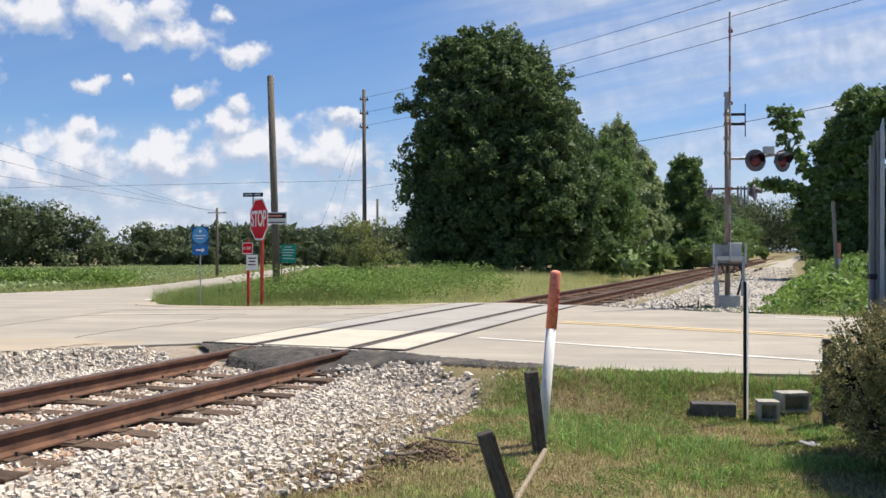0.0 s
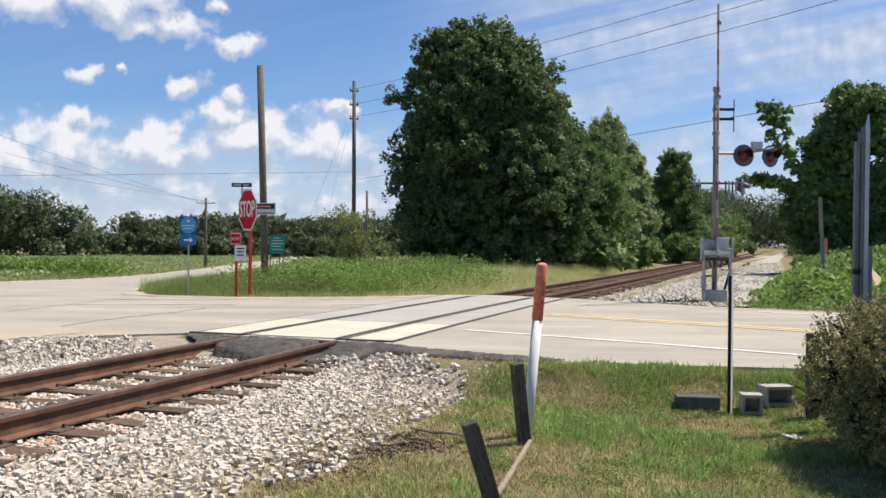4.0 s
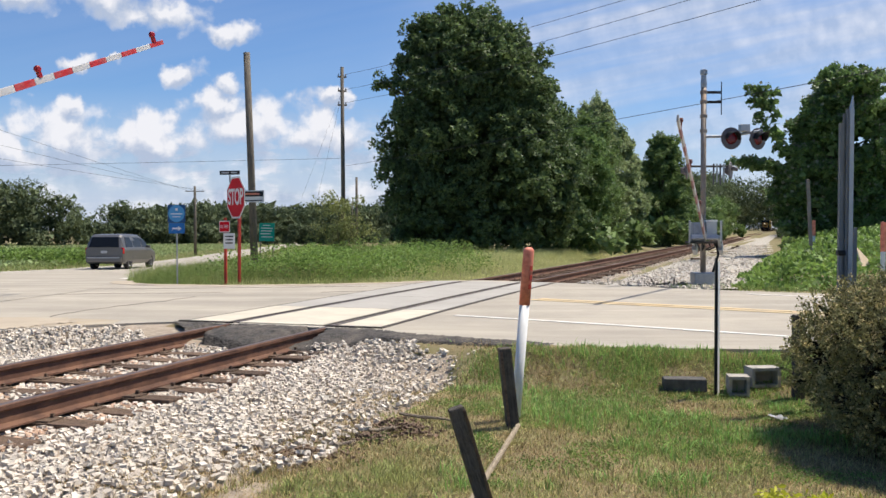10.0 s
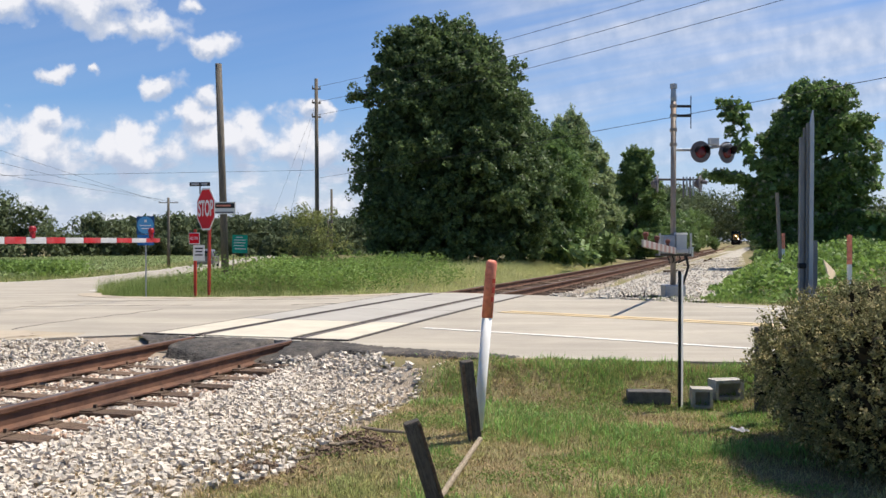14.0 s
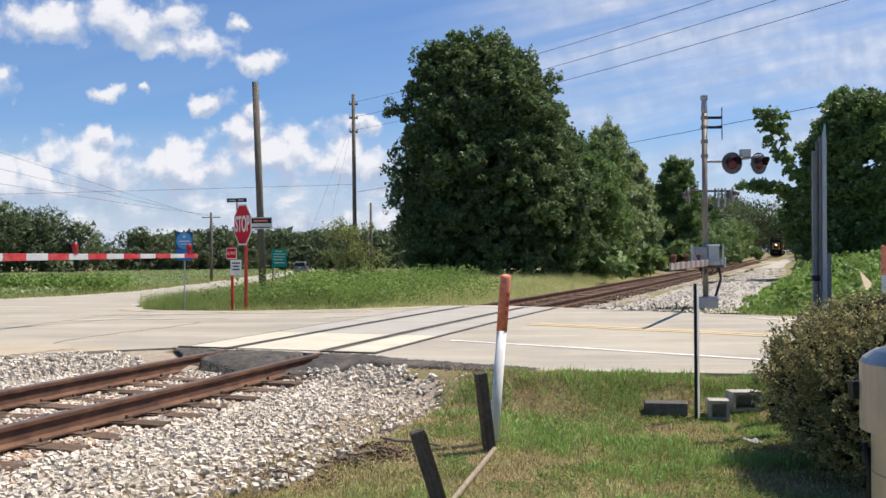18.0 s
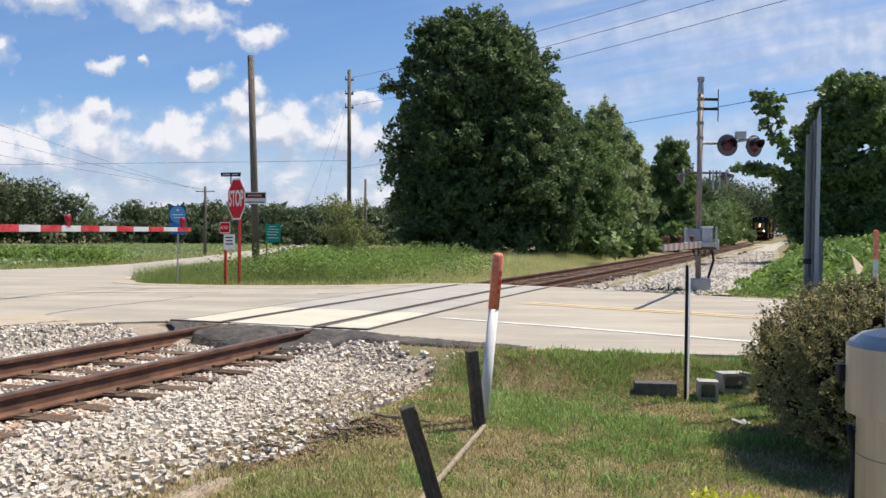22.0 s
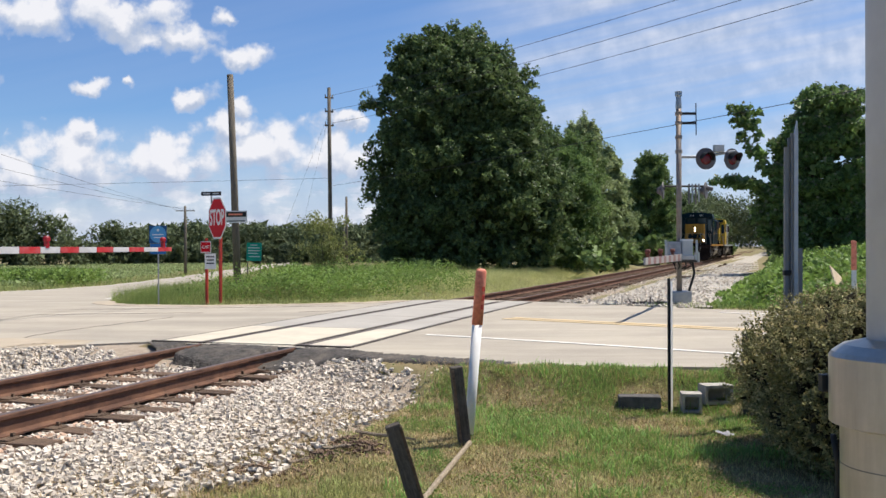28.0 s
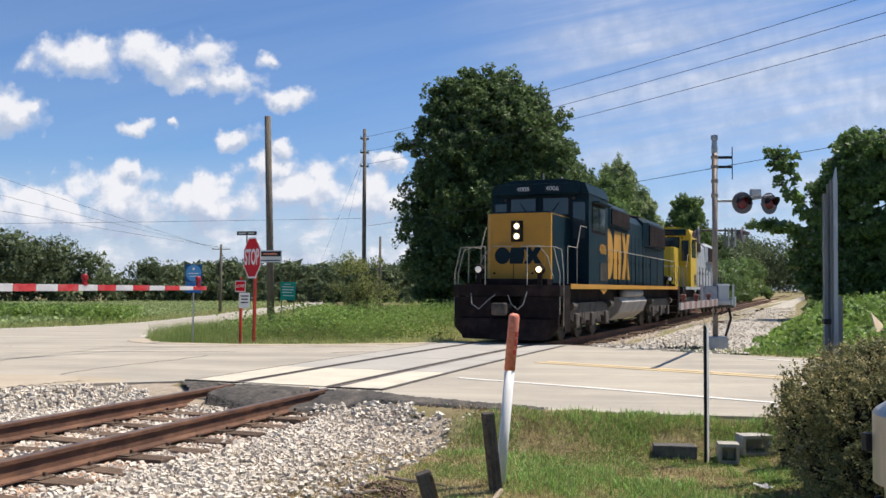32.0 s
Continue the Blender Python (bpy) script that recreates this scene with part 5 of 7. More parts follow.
M_LBLACK = mat("grimy_black", (0.024, 0.018, 0.018), (0.014, 0.011, 0.011), 2, 0.8, bump=0.15, grime=(0.055, 0.037, 0.032), grime_scale=2, grime_amount=0.6, spec=0.05)
M_LTRUCK = mat("dusty_bogie_grey", (0.07, 0.062, 0.055), (0.03, 0.027, 0.025), 3, 0.75, bump=0.2, grime=(0.18, 0.14, 0.11), grime_scale=2.5, grime_amount=0.6)
M_LTANK = mat("dusty_tank_grey", (0.34, 0.32, 0.30), (0.24, 0.225, 0.21), 1.2, 0.65, bump=0.1, grime=(0.13, 0.12, 0.11), grime_scale=1.6, grime_amount=0.6)
M_LRAIL = mat("pale_handrail", (0.36, 0.335, 0.28), (0.26, 0.24, 0.20), 5, 0.5, bump=0)


def make_loco(label, hood, nose, cab, marks, logo, leading):
    """A six-axle hood locomotive, its front at y=0 and its rear towards +y; z from the rail head."""
    t = thing("locomotive", pose(0, 0, 0), label, "locomotive")
    L = 19.6
    W = 1.42
    # underframe, deck and the pale sill
    part("underframe", bbox(-1.05, 1.05, 0.5, L - 0.5, 0.95, 1.42, bevel=0.03), M_LBLACK, t)
    part("walkway", bbox(-W, W, 0.95, L - 0.9, 1.42, 1.50), M_LBLACK, t)
    for s in (-1, 1):
        part("side_sill", bbox(s * W - 0.012, s * W + 0.012, 0.95, L - 0.9, 1.37, 1.50), marks, t, "yellow sill stripe")
        part("sill_drop", bprism([(4.7, 1.22), (5.2, 1.37), (4.3, 1.37)], 0.02, pose(s * W - 0.01, 0, 0, 0, 0, 90)), marks, t)
    # pilots at both ends
    for e, y0 in ((1, 0.0), (-1, L)):
        m = pose(0, y0, 0, 0, 0, 0 if e > 0 else 180)
        bm = bprism([(-1.36, 0.42), (-1.1, 0.13), (1.1, 0.13), (1.36, 0.42), (1.36, 1.16), (0.42, 1.16), (0.36, 0.86), (-0.36, 0.86), (-0.42, 1.16), (-1.36, 1.16)], 0.1, m @ pose(0, 0.06, 0))
        part("pilot", bm, M_LBLACK, t, "black steel pilot plate")
        bm = bmesh.new()
        loft(bm, [[(-1.28, -0.02, 0.62), (0.0, -0.16, 0.62), (1.28, -0.02, 0.62), (1.28, 0.05, 0.62), (-1.28, 0.05, 0.62)], [(-1.08, -0.06, 0.12), (0.0, -0.30, 0.12), (1.08, -0.06, 0.12), (1.08, 0.05, 0.12), (-1.08, 0.05, 0.12)]])
        bmesh.ops.transform(bm, matrix=m, verts=bm.verts)
        part("snow_plough", bm, M_LBLACK, t)
        part("end_beam", bbox(-1.40, 1.40, 0.06, 0.95, 1.18, 1.46, bevel=0.02, m=m), M_LBLACK, t)
        part("anticlimber", bbox(-0.95, 0.95, 0.5, 0.97, 1.46, 1.62, bevel=0.02, m=m), M_LBLACK, t)
        part("coupler_shank", bbox(-0.11, 0.11, -0.32, 0.3, 0.76, 0.98, bevel=0.03, m=m), M_LTRUCK, t)
        part("coupler_knuckle", bbox(-0.17, 0.19, -0.52, -0.3, 0.72, 1.02, bevel=0.05, m=m), M_LTRUCK, t)
        for s in (-1, 1):
            part("brake_hose", btube([m @ Vector((s * 0.25, 0.02, 1.22)), m @ Vector((s * 0.42, -0.14, 1.05)), m @ Vector((s * 0.62, -0.16, 0.86)), m @ Vector((s * 0.82, -0.12, 0.98)), m @ Vector((s * 0.9, 0.02, 1.25))] if s < 0 else
                                     [m @ Vector((0.1, -0.02, 1.2)), m @ Vector((0.22, -0.12, 0.98)), m @ Vector((0.4, -0.16, 0.86)), m @ Vector((0.52, -0.12, 0.98)), m @ Vector((0.58, 0.02, 1.3))], 0.013, 6), M_LRAIL, t)
            for k in range(4):
                z = 0.36 + 0.28 * k
                part("step", bbox(s * 1.18 - 0.22, s * 1.18 + 0.22, 0.5 - 0.02 * k, 0.85, z, z + 0.03, m=m), M_LTRUCK, t)
            part("step_side", bbox(s * 1.41 - 0.015, s * 1.41 + 0.015, 0.42, 0.92, 0.3, 1.45, m=m), M_LBLACK, t)
            part("grab_rail", btube([m @ Vector((s * 1.40, 0.4, 0.45)), m @ Vector((s * 1.40, 0.4, 1.75)), m @ Vector((s * 1.30, 0.55, 2.35)), m @ Vector((s * 1.12, 0.6, 2.42))], 0.014, 6), M_LRAIL, t, "pale corner handrail")
            part("grab_rail", btube([m @ Vector((s * 1.38, 0.12, 0.75)), m @ Vector((s * 1.38, 0.12, 1.75)), m @ Vector((s * 1.22, 0.12, 2.40)), m @ Vector((s * 0.55, 0.10, 2.42))], 0.014, 6), M_LRAIL, t, "pale corner handrail")
            part("end_post", btube([m @ Vector((s * 0.55, 0.10, 1.46)), m @ Vector((s * 0.55, 0.10, 2.42))], 0.013, 6), M_LRAIL, t)
            part("ditch_lamp", blathe([(0.11, 0.0), (0.13, 0.05), (0.13, 0.16), (0.08, 0.2)], 16, m @ pose(s * 0.80, 0.26, 1.85, -90, 0, 0)), M_LBLACK, t)
            on = leading and e > 0
            part("ditch_lens", blathe([(0.085, 0.0), (0.05, 0.02), (0.01, 0.025)], 16, m @ pose(s * 0.80, 0.258, 1.85, 90, 0, 0)), (M_LAMP_WARM if s > 0 else M_LAMP_OFF) if on else M_LAMP_OFF, t, "round lamp")
            if on and s > 0:
                part("lamp_core", blathe([(0.045, 0.0), (0.03, 0.008), (0.01, 0.01)], 14, m @ pose(s * 0.80, 0.232, 1.85, 90, 0, 0)), M_LAMP, t)
            part("lamp_bracket", bbox(s * 0.80 - 0.05, s * 0.80 + 0.05, 0.3, 0.42, 1.46, 1.76, m=m), M_LBLACK, t)
        part("drop_step", bbox(-0.5, 0.5, 0.0, 0.08, 1.40, 1.46, m=m), M_LBLACK, t)
    # short hood, its corners cut off
    nw, nc = 0.86, 0.13

    def plan(y0, y1, w, c):
        return [(-w, y1), (-w, y0 + c), (-w + c, y0), (w - c, y0), (w, y0 + c), (w, y1)]
    bm = bmesh.new()
    slab(bm, plan(0.98, 2.95, nw, nc), 1.62, 3.32)
    part("short_hood", bm, nose, t, "golden yellow front hood" if leading else "yellow front hood")
    bm = bmesh.new()
    slab(bm, plan(1.0, 2.95, nw - 0.015, nc), 3.322, 3.36)
    part("hood_top", bm, M_LNAVY if leading else nose, t)
    for s in (-1, 1):
        part("hood_flank", bbox(s * (nw + 0.004) - 0.008, s * (nw + 0.004) + 0.008, 1.25, 2.95, 1.52, 3.3), cab, t)
    part("nose_door_seam", bbox(-0.10, -0.085, 0.972, 0.978, 1.55, 2.35), M_LBLACK, t)
    for x, z in ((-0.62, 1.74), (0.28, 1.78), (0.42, 1.74)):
        part("nose_fitting", bbox(x - 0.03, x + 0.03, 0.955, 0.985, z, z + 0.05, bevel=0.008), M_LBLACK, t)
    for s in (-1, 1):
        part("wiper", btube([(s * 0.3, 2.92, 3.40), (s * 0.55, 2.92, 3.74)], 0.01, 5), M_LBLACK, t)
        part("nose_rail", btube([(s * 0.12, 0.97, 2.5), (s * 0.12, 0.90, 2.45), (s * 0.62, 0.86, 2.47), (s * 0.86, 0.80, 2.2), (s * 1.05, 0.72, 1.62)], 0.014, 6), M_LRAIL, t, "pale nose handrail")
        part("marker_lamp", blathe([(0.05, 0.0), (0.04, 0.03), (0.01, 0.035)], 12, pose(s * 0.98, 2.93, 3.86, 90, 0, 0)), M_LTRUCK, t)
    part("bell", blathe([(0.13, 0.0), (0.11, 0.05), (0.07, 0.16), (0.02, 0.2)], 14, pose(0.35, 3.9, 4.38)), M_LTRUCK, t)
    part("dome_aerial", blathe([(0.12, 0.0), (0.1, 0.06), (0.02, 0.1)], 14, pose(-0.4, 4.3, 4.39)), M_LRAIL, t)
    hl = part("headlight_housing", bbox(-0.16, 0.16, 0.93, 0.99, 2.58, 3.12, bevel=0.02), M_LBLACK, t)
    for z in (2.72, 2.98):
        lamp = part("headlight", blathe([(0.085, 0.0), (0.06, 0.012), (0.01, 0.014)], 18, pose(0, 0.928, z, 90, 0, 0)), M_LAMP_WARM if leading else M_LAMP_OFF, hl, "warm glowing headlight")
        if leading:
            part("lamp_core", blathe([(0.045, 0.0), (0.03, 0.008), (0.01, 0.01)], 14, pose(0, 0.916, z, 90, 0, 0)), M_LAMP, hl)
    if logo:
        oval_sign = [(0.21 * math.cos(a), 0.22 * math.sin(a)) for a in (2 * math.pi * k / 18 for k in range(18))]
        for x, shape in ((-0.40, oval_sign), (0.0, [(-0.2, -0.21), (0.15, -0.21), (0.2, 0.0), (0.19, 0.21), (-0.16, 0.21), (-0.2, 0.05)]), (0.42, [(-0.24, -0.21), (-0.06, -0.21), (0.0, -0.1), (0.06, -0.21), (0.24, -0.21), (0.11, 0.0), (0.24, 0.21), (0.06, 0.21), (0.0, 0.1), (-0.06, 0.21), (-0.24, 0.21), (-0.11, 0.0)])):
            part("emblem", bprism(shape, 0.004, pose(x, 0.974, 2.22)), M_LNAVY, t, "plain navy emblem shape")
    # cab
    bm = bmesh.new()
    loft(bm, [[(-W + 0.02, y, 1.5), (-W + 0.02, y, 4.0), (-1.3, y, 4.26), (-0.7, y, 4.36), (0.7, y, 4.36), (1.3, y, 4.26), (W - 0.02, y, 4.0), (W - 0.02, y, 1.5)] for y in (2.95, 5.25)])
    part("cab", bm, cab, t)
    bm = bmesh.new()
    loft(bm, [[(-W, y, 3.98), (-1.31, y, 4.28), (-0.7, y, 4.40), (0.7, y, 4.40), (1.31, y, 4.28), (W, y, 3.98), (1.2, y, 3.99), (-1.2, y, 3.99)] for y in (2.86, 5.35)])
    part("cab_roof", bm, M_LNAVY if leading else cab, t)
    part("brow", bbox(-1.18, 1.18, 2.78, 2.98, 3.98, 4.28, bevel=0.02), M_LNAVY, t)
    for s in (-1, 1):
        part("windscreen", bbox(s * 0.47 - 0.36, s * 0.47 + 0.36, 2.935, 2.955, 3.42, 3.88, bevel=0.0), M_CABGLASS, t, "dark cab window")
        part("window_frame", bbox(s * 0.47 - 0.40, s * 0.47 + 0.40, 2.94, 2.948, 3.38, 3.92), M_LBLACK, t)
        part("corner_window", bbox(s * 1.13 - 0.17, s * 1.13 + 0.17, 2.935, 2.955, 2.75, 3.75), M_CABGLASS, t, "dark cab door window")
        part("side_window", bbox(s * (W - 0.02) - 0.012, s * (W - 0.02) + 0.012, 3.35, 4.05, 3.0, 3.68), M_CABGLASS, t, "dark cab side window")
        part("side_window", bbox(s * (W - 0.02) - 0.012, s * (W - 0.02) + 0.012, 4.15, 4.85, 3.0, 3.68), M_CABGLASS, t, "dark cab side window")
        part("window_rim", bbox(s * (W - 0.02) - 0.006, s * (W - 0.02) + 0.006, 3.28, 4.92, 2.93, 3.75), M_LBLACK, t)
        part("sunshade", bbox(s * (W + 0.08) - 0.12, s * (W + 0.08) + 0.12, 3.3, 4.9, 3.76, 3.79), M_LNAVY, t)
        part("number_board", bbox(s * 0.42 - 0.22, s * 0.42 + 0.22, 2.765, 2.785, 4.05, 4.21), M_BLACK, t)
        if leading:
            text_part("number", "4006", 0.17, pose(s * 0.42, 2.76, 4.13) @ UPRIGHT, M_WHITEPAINT, t, 0.002, 0.36)
            text_part("number", "4006", 0.42, pose(s * (W + 0.0), 4.55, 2.5, 0, 0, 90 * s) @ UPRIGHT, marks, t, 0.002, 0.85)
        # long hood doors and grilles
        for k in range(13):
            y = 5.5 + 0.72 * k
            part("hood_door", bbox(s * 0.895 - 0.012, s * 0.895 + 0.012, y, y + 0.66, 1.58, 3.28, bevel=0.006), hood, t)
            part("door_latch", bbox(s * 0.912 - 0.012, s * 0.912 + 0.012, y + 0.58, y + 0.62, 2.2, 2.36), M_LBLACK, t)
        for k in range(8):
            part("louvre", bbox(s * 1.41 - 0.015, s * 1.41 + 0.015, 4.2, 5.1, 1.62 + 0.065 * k, 1.655 + 0.065 * k), M_LTRUCK, t)
        part("battery_box", bbox(s * 0.98 - 0.12, s * 0.98 + 0.08, 5.35, 6.7, 1.5, 2.72, bevel=0.02), hood, t)
        part("radiator_grille", bbox(s * 1.07 - 0.03, s * 1.07 + 0.03, 13.9, 17.4, 3.05, 3.85), M_LBLACK, t, "dark radiator grille")
        part("brake_grille", bbox(s * 0.99 - 0.03, s * 0.99 + 0.03, 7.6, 10.4, 3.45, 3.95), M_LBLACK, t)
        # side handrail and its posts
        part("handrail", btube([(s * 1.36, 5.3, 2.55), (s * 1.36, 18.3, 2.55)], 0.014, 6), M_LRAIL, t, "long side handrail")
        for k in range(10):
            part("handrail_post", btube([(s * 1.36, 5.4 + 1.42 * k, 1.5), (s * 1.36, 5.4 + 1.42 * k, 2.55)], 0.014, 6), M_LBLACK, t)
        part("front_rail", btube([(s * 1.34, 0.98, 1.5), (s * 1.34, 0.98, 2.45), (s * 1.34, 1.9, 2.45), (s * 1.34, 2.3, 3.05), (s * 1.34, 2.9, 3.05)], 0.014, 6), M_LRAIL, t)
        part("front_rail", btube([(s * 1.34, 1.9, 2.45), (s * 1.34, 1.9, 1.5)], 0.013, 6), M_LRAIL, t)
        # plain blocks of the side emblem
        if logo:
            ring_sign = [(0.62 * math.cos(a), 0.82 * math.sin(a)) for a in (2 * math.pi * k / 20 for k in range(20))]
            bow = [(-0.68, -0.8), (-0.2, -0.8), (0.0, -0.35), (0.2, -0.8), (0.68, -0.8), (0.3, 0.0), (0.68, 0.8), (0.2, 0.8), (0.0, 0.35), (-0.2, 0.8), (-0.68, 0.8), (-0.3, 0.0)]
            slant = [(-0.6, -0.8), (0.45, -0.8), (0.6, -0.1), (0.55, 0.8), (-0.48, 0.8), (-0.6, 0.15)]
            for y, shape in ((7.55, ring_sign), (8.85, slant), (10.2, bow)):
                part("side_emblem", bprism(shape, 0.006, pose(s * 0.914 + (0.0 if s < 0 else 0.006), y, 2.5, 0, 0, 90)), marks, t, "plain yellow emblem shape")
    # long hood
    bm = bmesh.new()
    loft(bm, [[(-0.88, y, 1.5), (-0.88, y, 3.75), (-0.66, y, 4.04), (0.66, y, 4.04), (0.88, y, 3.75), (0.88, y, 1.5)] for y in (5.25, L - 1.15)])
    part("long_hood", bm, hood, t)
    bm = bmesh.new()
    loft(bm, [[(-w, y, 3.0), (-w, y, 3.92), (-w + 0.2, y, 4.1), (w - 0.2, y, 4.1), (w, y, 3.92), (w, y, 3.0)] for y, w in ((13.5, 0.9), (13.9, 1.06), (17.4, 1.06), (17.8, 0.9))])
    part("radiator_housing", bm, hood, t)
    bm = bmesh.new()
    loft(bm, [[(-w, y, 3.4), (-w, y, 4.0), (-w + 0.25, y, 4.2), (w - 0.25, y, 4.2), (w, y, 4.0), (w, y, 3.4)] for y, w in ((7.2, 0.8), (7.5, 0.98), (10.5, 0.98), (10.8, 0.8))])
    part("brake_housing", bm, M_LNAVY if leading else hood, t)
    for y in (8.2, 9.6, 14.6, 15.6, 16.6):
        part("roof_fan", blathe([(0.52, 3.9), (0.56, 4.22), (0.5, 4.27), (0.1, 4.25)], 20, pose(0, y, 0)), M_LBLACK, t)
    part("exhaust_stack", bbox(-0.3, 0.3, 11.6, 12.2, 3.85, 4.3, bevel=0.04), M_LBLACK, t)
    part("horn", btube([(-0.3, 5.9, 4.3), (0.3, 5.9, 4.3)], 0.05, 8), M_ALU, t)
    part("horn_stand", bbox(-0.04, 0.04, 5.86, 5.94, 3.8, 4.3), M_LBLACK, t)
    part("roof_aerial", bbox(-0.02, 0.02, 3.3, 3.34, 4.38, 4.62), M_LRAIL, t)
    # tank, reservoirs and bogies
    part("fuel_tank", bprism([(-1.18, 0.62), (-0.85, 0.36), (0.85, 0.36), (1.18, 0.62), (1.32, 0.95), (1.2, 1.12), (-1.2, 1.12), (-1.32, 0.95)], 4.3, pose(0, 7.7, 0)), M_LTANK, t, "dusty pale grey fuel tank")
    for s in (-1, 1):
        part("air_reservoir", btube([(s * 1.22, 8.2, 1.24), (s * 1.22, 11.2, 1.24)], 0.13, 14), M_LTANK, t, smooth=True)
    for y0 in (4.1, L - 4.1):
        for dy in (-1.75, 0.0, 1.75):
            for s in (-1, 1):
                w = part("wheel", blathe([(0.44, -0.06), (0.51, -0.06), (0.515, 0.05), (0.40, 0.07), (0.15, 0.03), (0.1, -0.05)], 24, pose(s * 0.75, y0 + dy, 0.515, 0, 90 * s, 0)), M_LTRUCK, t)
                part("axle_box", bbox(s * 1.10 - 0.16, s * 1.10 + 0.16, y0 + dy - 0.2, y0 + dy + 0.2, 0.34, 0.72, bevel=0.04), M_LTRUCK, w)
            part("axle", btube([(-0.8, y0 + dy, 0.515), (0.8, y0 + dy, 0.515)], 0.09, 10), M_LTRUCK, t)
        for s in (-1, 1):
            part("side_frame", bprism([(-2.35, 0.62), (-2.0, 0.5), (-1.2, 0.62), (-0.5, 0.5), (0.5, 0.5), (1.2, 0.62), (2.0, 0.5), (2.35, 0.62), (2.35, 0.86), (1.4, 1.0), (-1.4, 1.0), (-2.35, 0.86)], 0.14, pose(s * 1.12 + 0.07, y0, 0, 0, 0, 90)), M_LTRUCK, t, "heavy dusty bogie frame")
            for dy in (-0.9, 0.9):
                for q in (-0.13, 0.13):
                    part("spring", btube([(s * 1.12, y0 + dy + q, 0.42), (s * 1.12, y0 + dy + q, 0.74)], 0.09, 10), M_LTRUCK, t)
            for dy in (-2.2, 2.2):
                part("brake_cylinder", btube([(s * 1.2, y0 + dy - 0.2, 0.92), (s * 1.2, y0 + dy + 0.2, 0.92)], 0.12, 10), M_LTRUCK, t)
                part("sand_pipe", btube([(s * 0.95, y0 + dy * 1.1, 1.2), (s * 0.9, y0 + dy * 1.12, 0.5), (s * 0.8, y0 + dy * 1.1, 0.15)], 0.02, 6), M_LTRUCK, t)
    return t


loco1 = make_loco("navy and golden-yellow diesel locomotive leading with headlights on", M_LNAVY, M_LYEL, M_LNAVY, M_LYEL, True, True)
M_LEMON = mat("lemon_loco_paint", (0.62, 0.42, 0.03), (0.54, 0.36, 0.03), 1.0, 0.5, bump=0.03, grime=(0.35, 0.24, 0.05), grime_scale=1.3, grime_amount=0.5)
loco2 = make_loco("pale grey and yellow diesel locomotive coupled behind the leader", M_LGREY, M_LEMON, M_LEMON, M_LGREY, False, False)


# ---- trees and plants ----
def crown_points(blobs, n, r, spread=0.2):
    B = np.array(blobs, float)
    w = B[:, 3] * (B[:, 4] + B[:, 5])
    k = r.choice(len(B), n, p=w / w.sum())
    d = r.normal(size=(n, 3))
    d /= np.linalg.norm(d, axis=1)[:, None]
    rad = np.clip(r.normal(0.86, spread, n), 0.15, 1.25)
    return B[k, :3] + d * B[k, 3:] * rad[:, None]


def bunches(c, s, r, count, small, squash=0.8):
    """Leaf bunches over the outer and upper side of one clump of a crown."""
    out = []
    for _ in range(count):
        d = r.normal(size=3)
        d[2] = abs(d[2]) * 0.9 - 0.25
        d /= np.linalg.norm(d)
        q = small * r.uniform(0.65, 1.3)
        out.append((c[0] + d[0] * s, c[1] + d[1] * s, c[2] + d[2] * s * squash, q, q, q * 0.8))
    return out


def envelope(height, base, profile, count, size, r, squash=0.8):
    """Clumps of leaf bunches round a crown whose radius at each share of its height is given."""
    out = []
    for _ in range(count):
        h = r.uniform(0, 1) ** 0.9
        R = np.interp(h, [p[0] for p in profile], [p[1] for p in profile])
        a, q = r.uniform(0, 2 * np.pi), R * math.sqrt(r.uniform(0.3, 1.0))
        s = size * r.uniform(0.6, 1.35)
        q = max(0.0, q - s * 0.7)
        out += bunches((q * math.cos(a), q * math.sin(a), base + s * 0.5 + h * (height - base - s * 1.3)), s, r, 9, s * 0.36, squash)
    return out


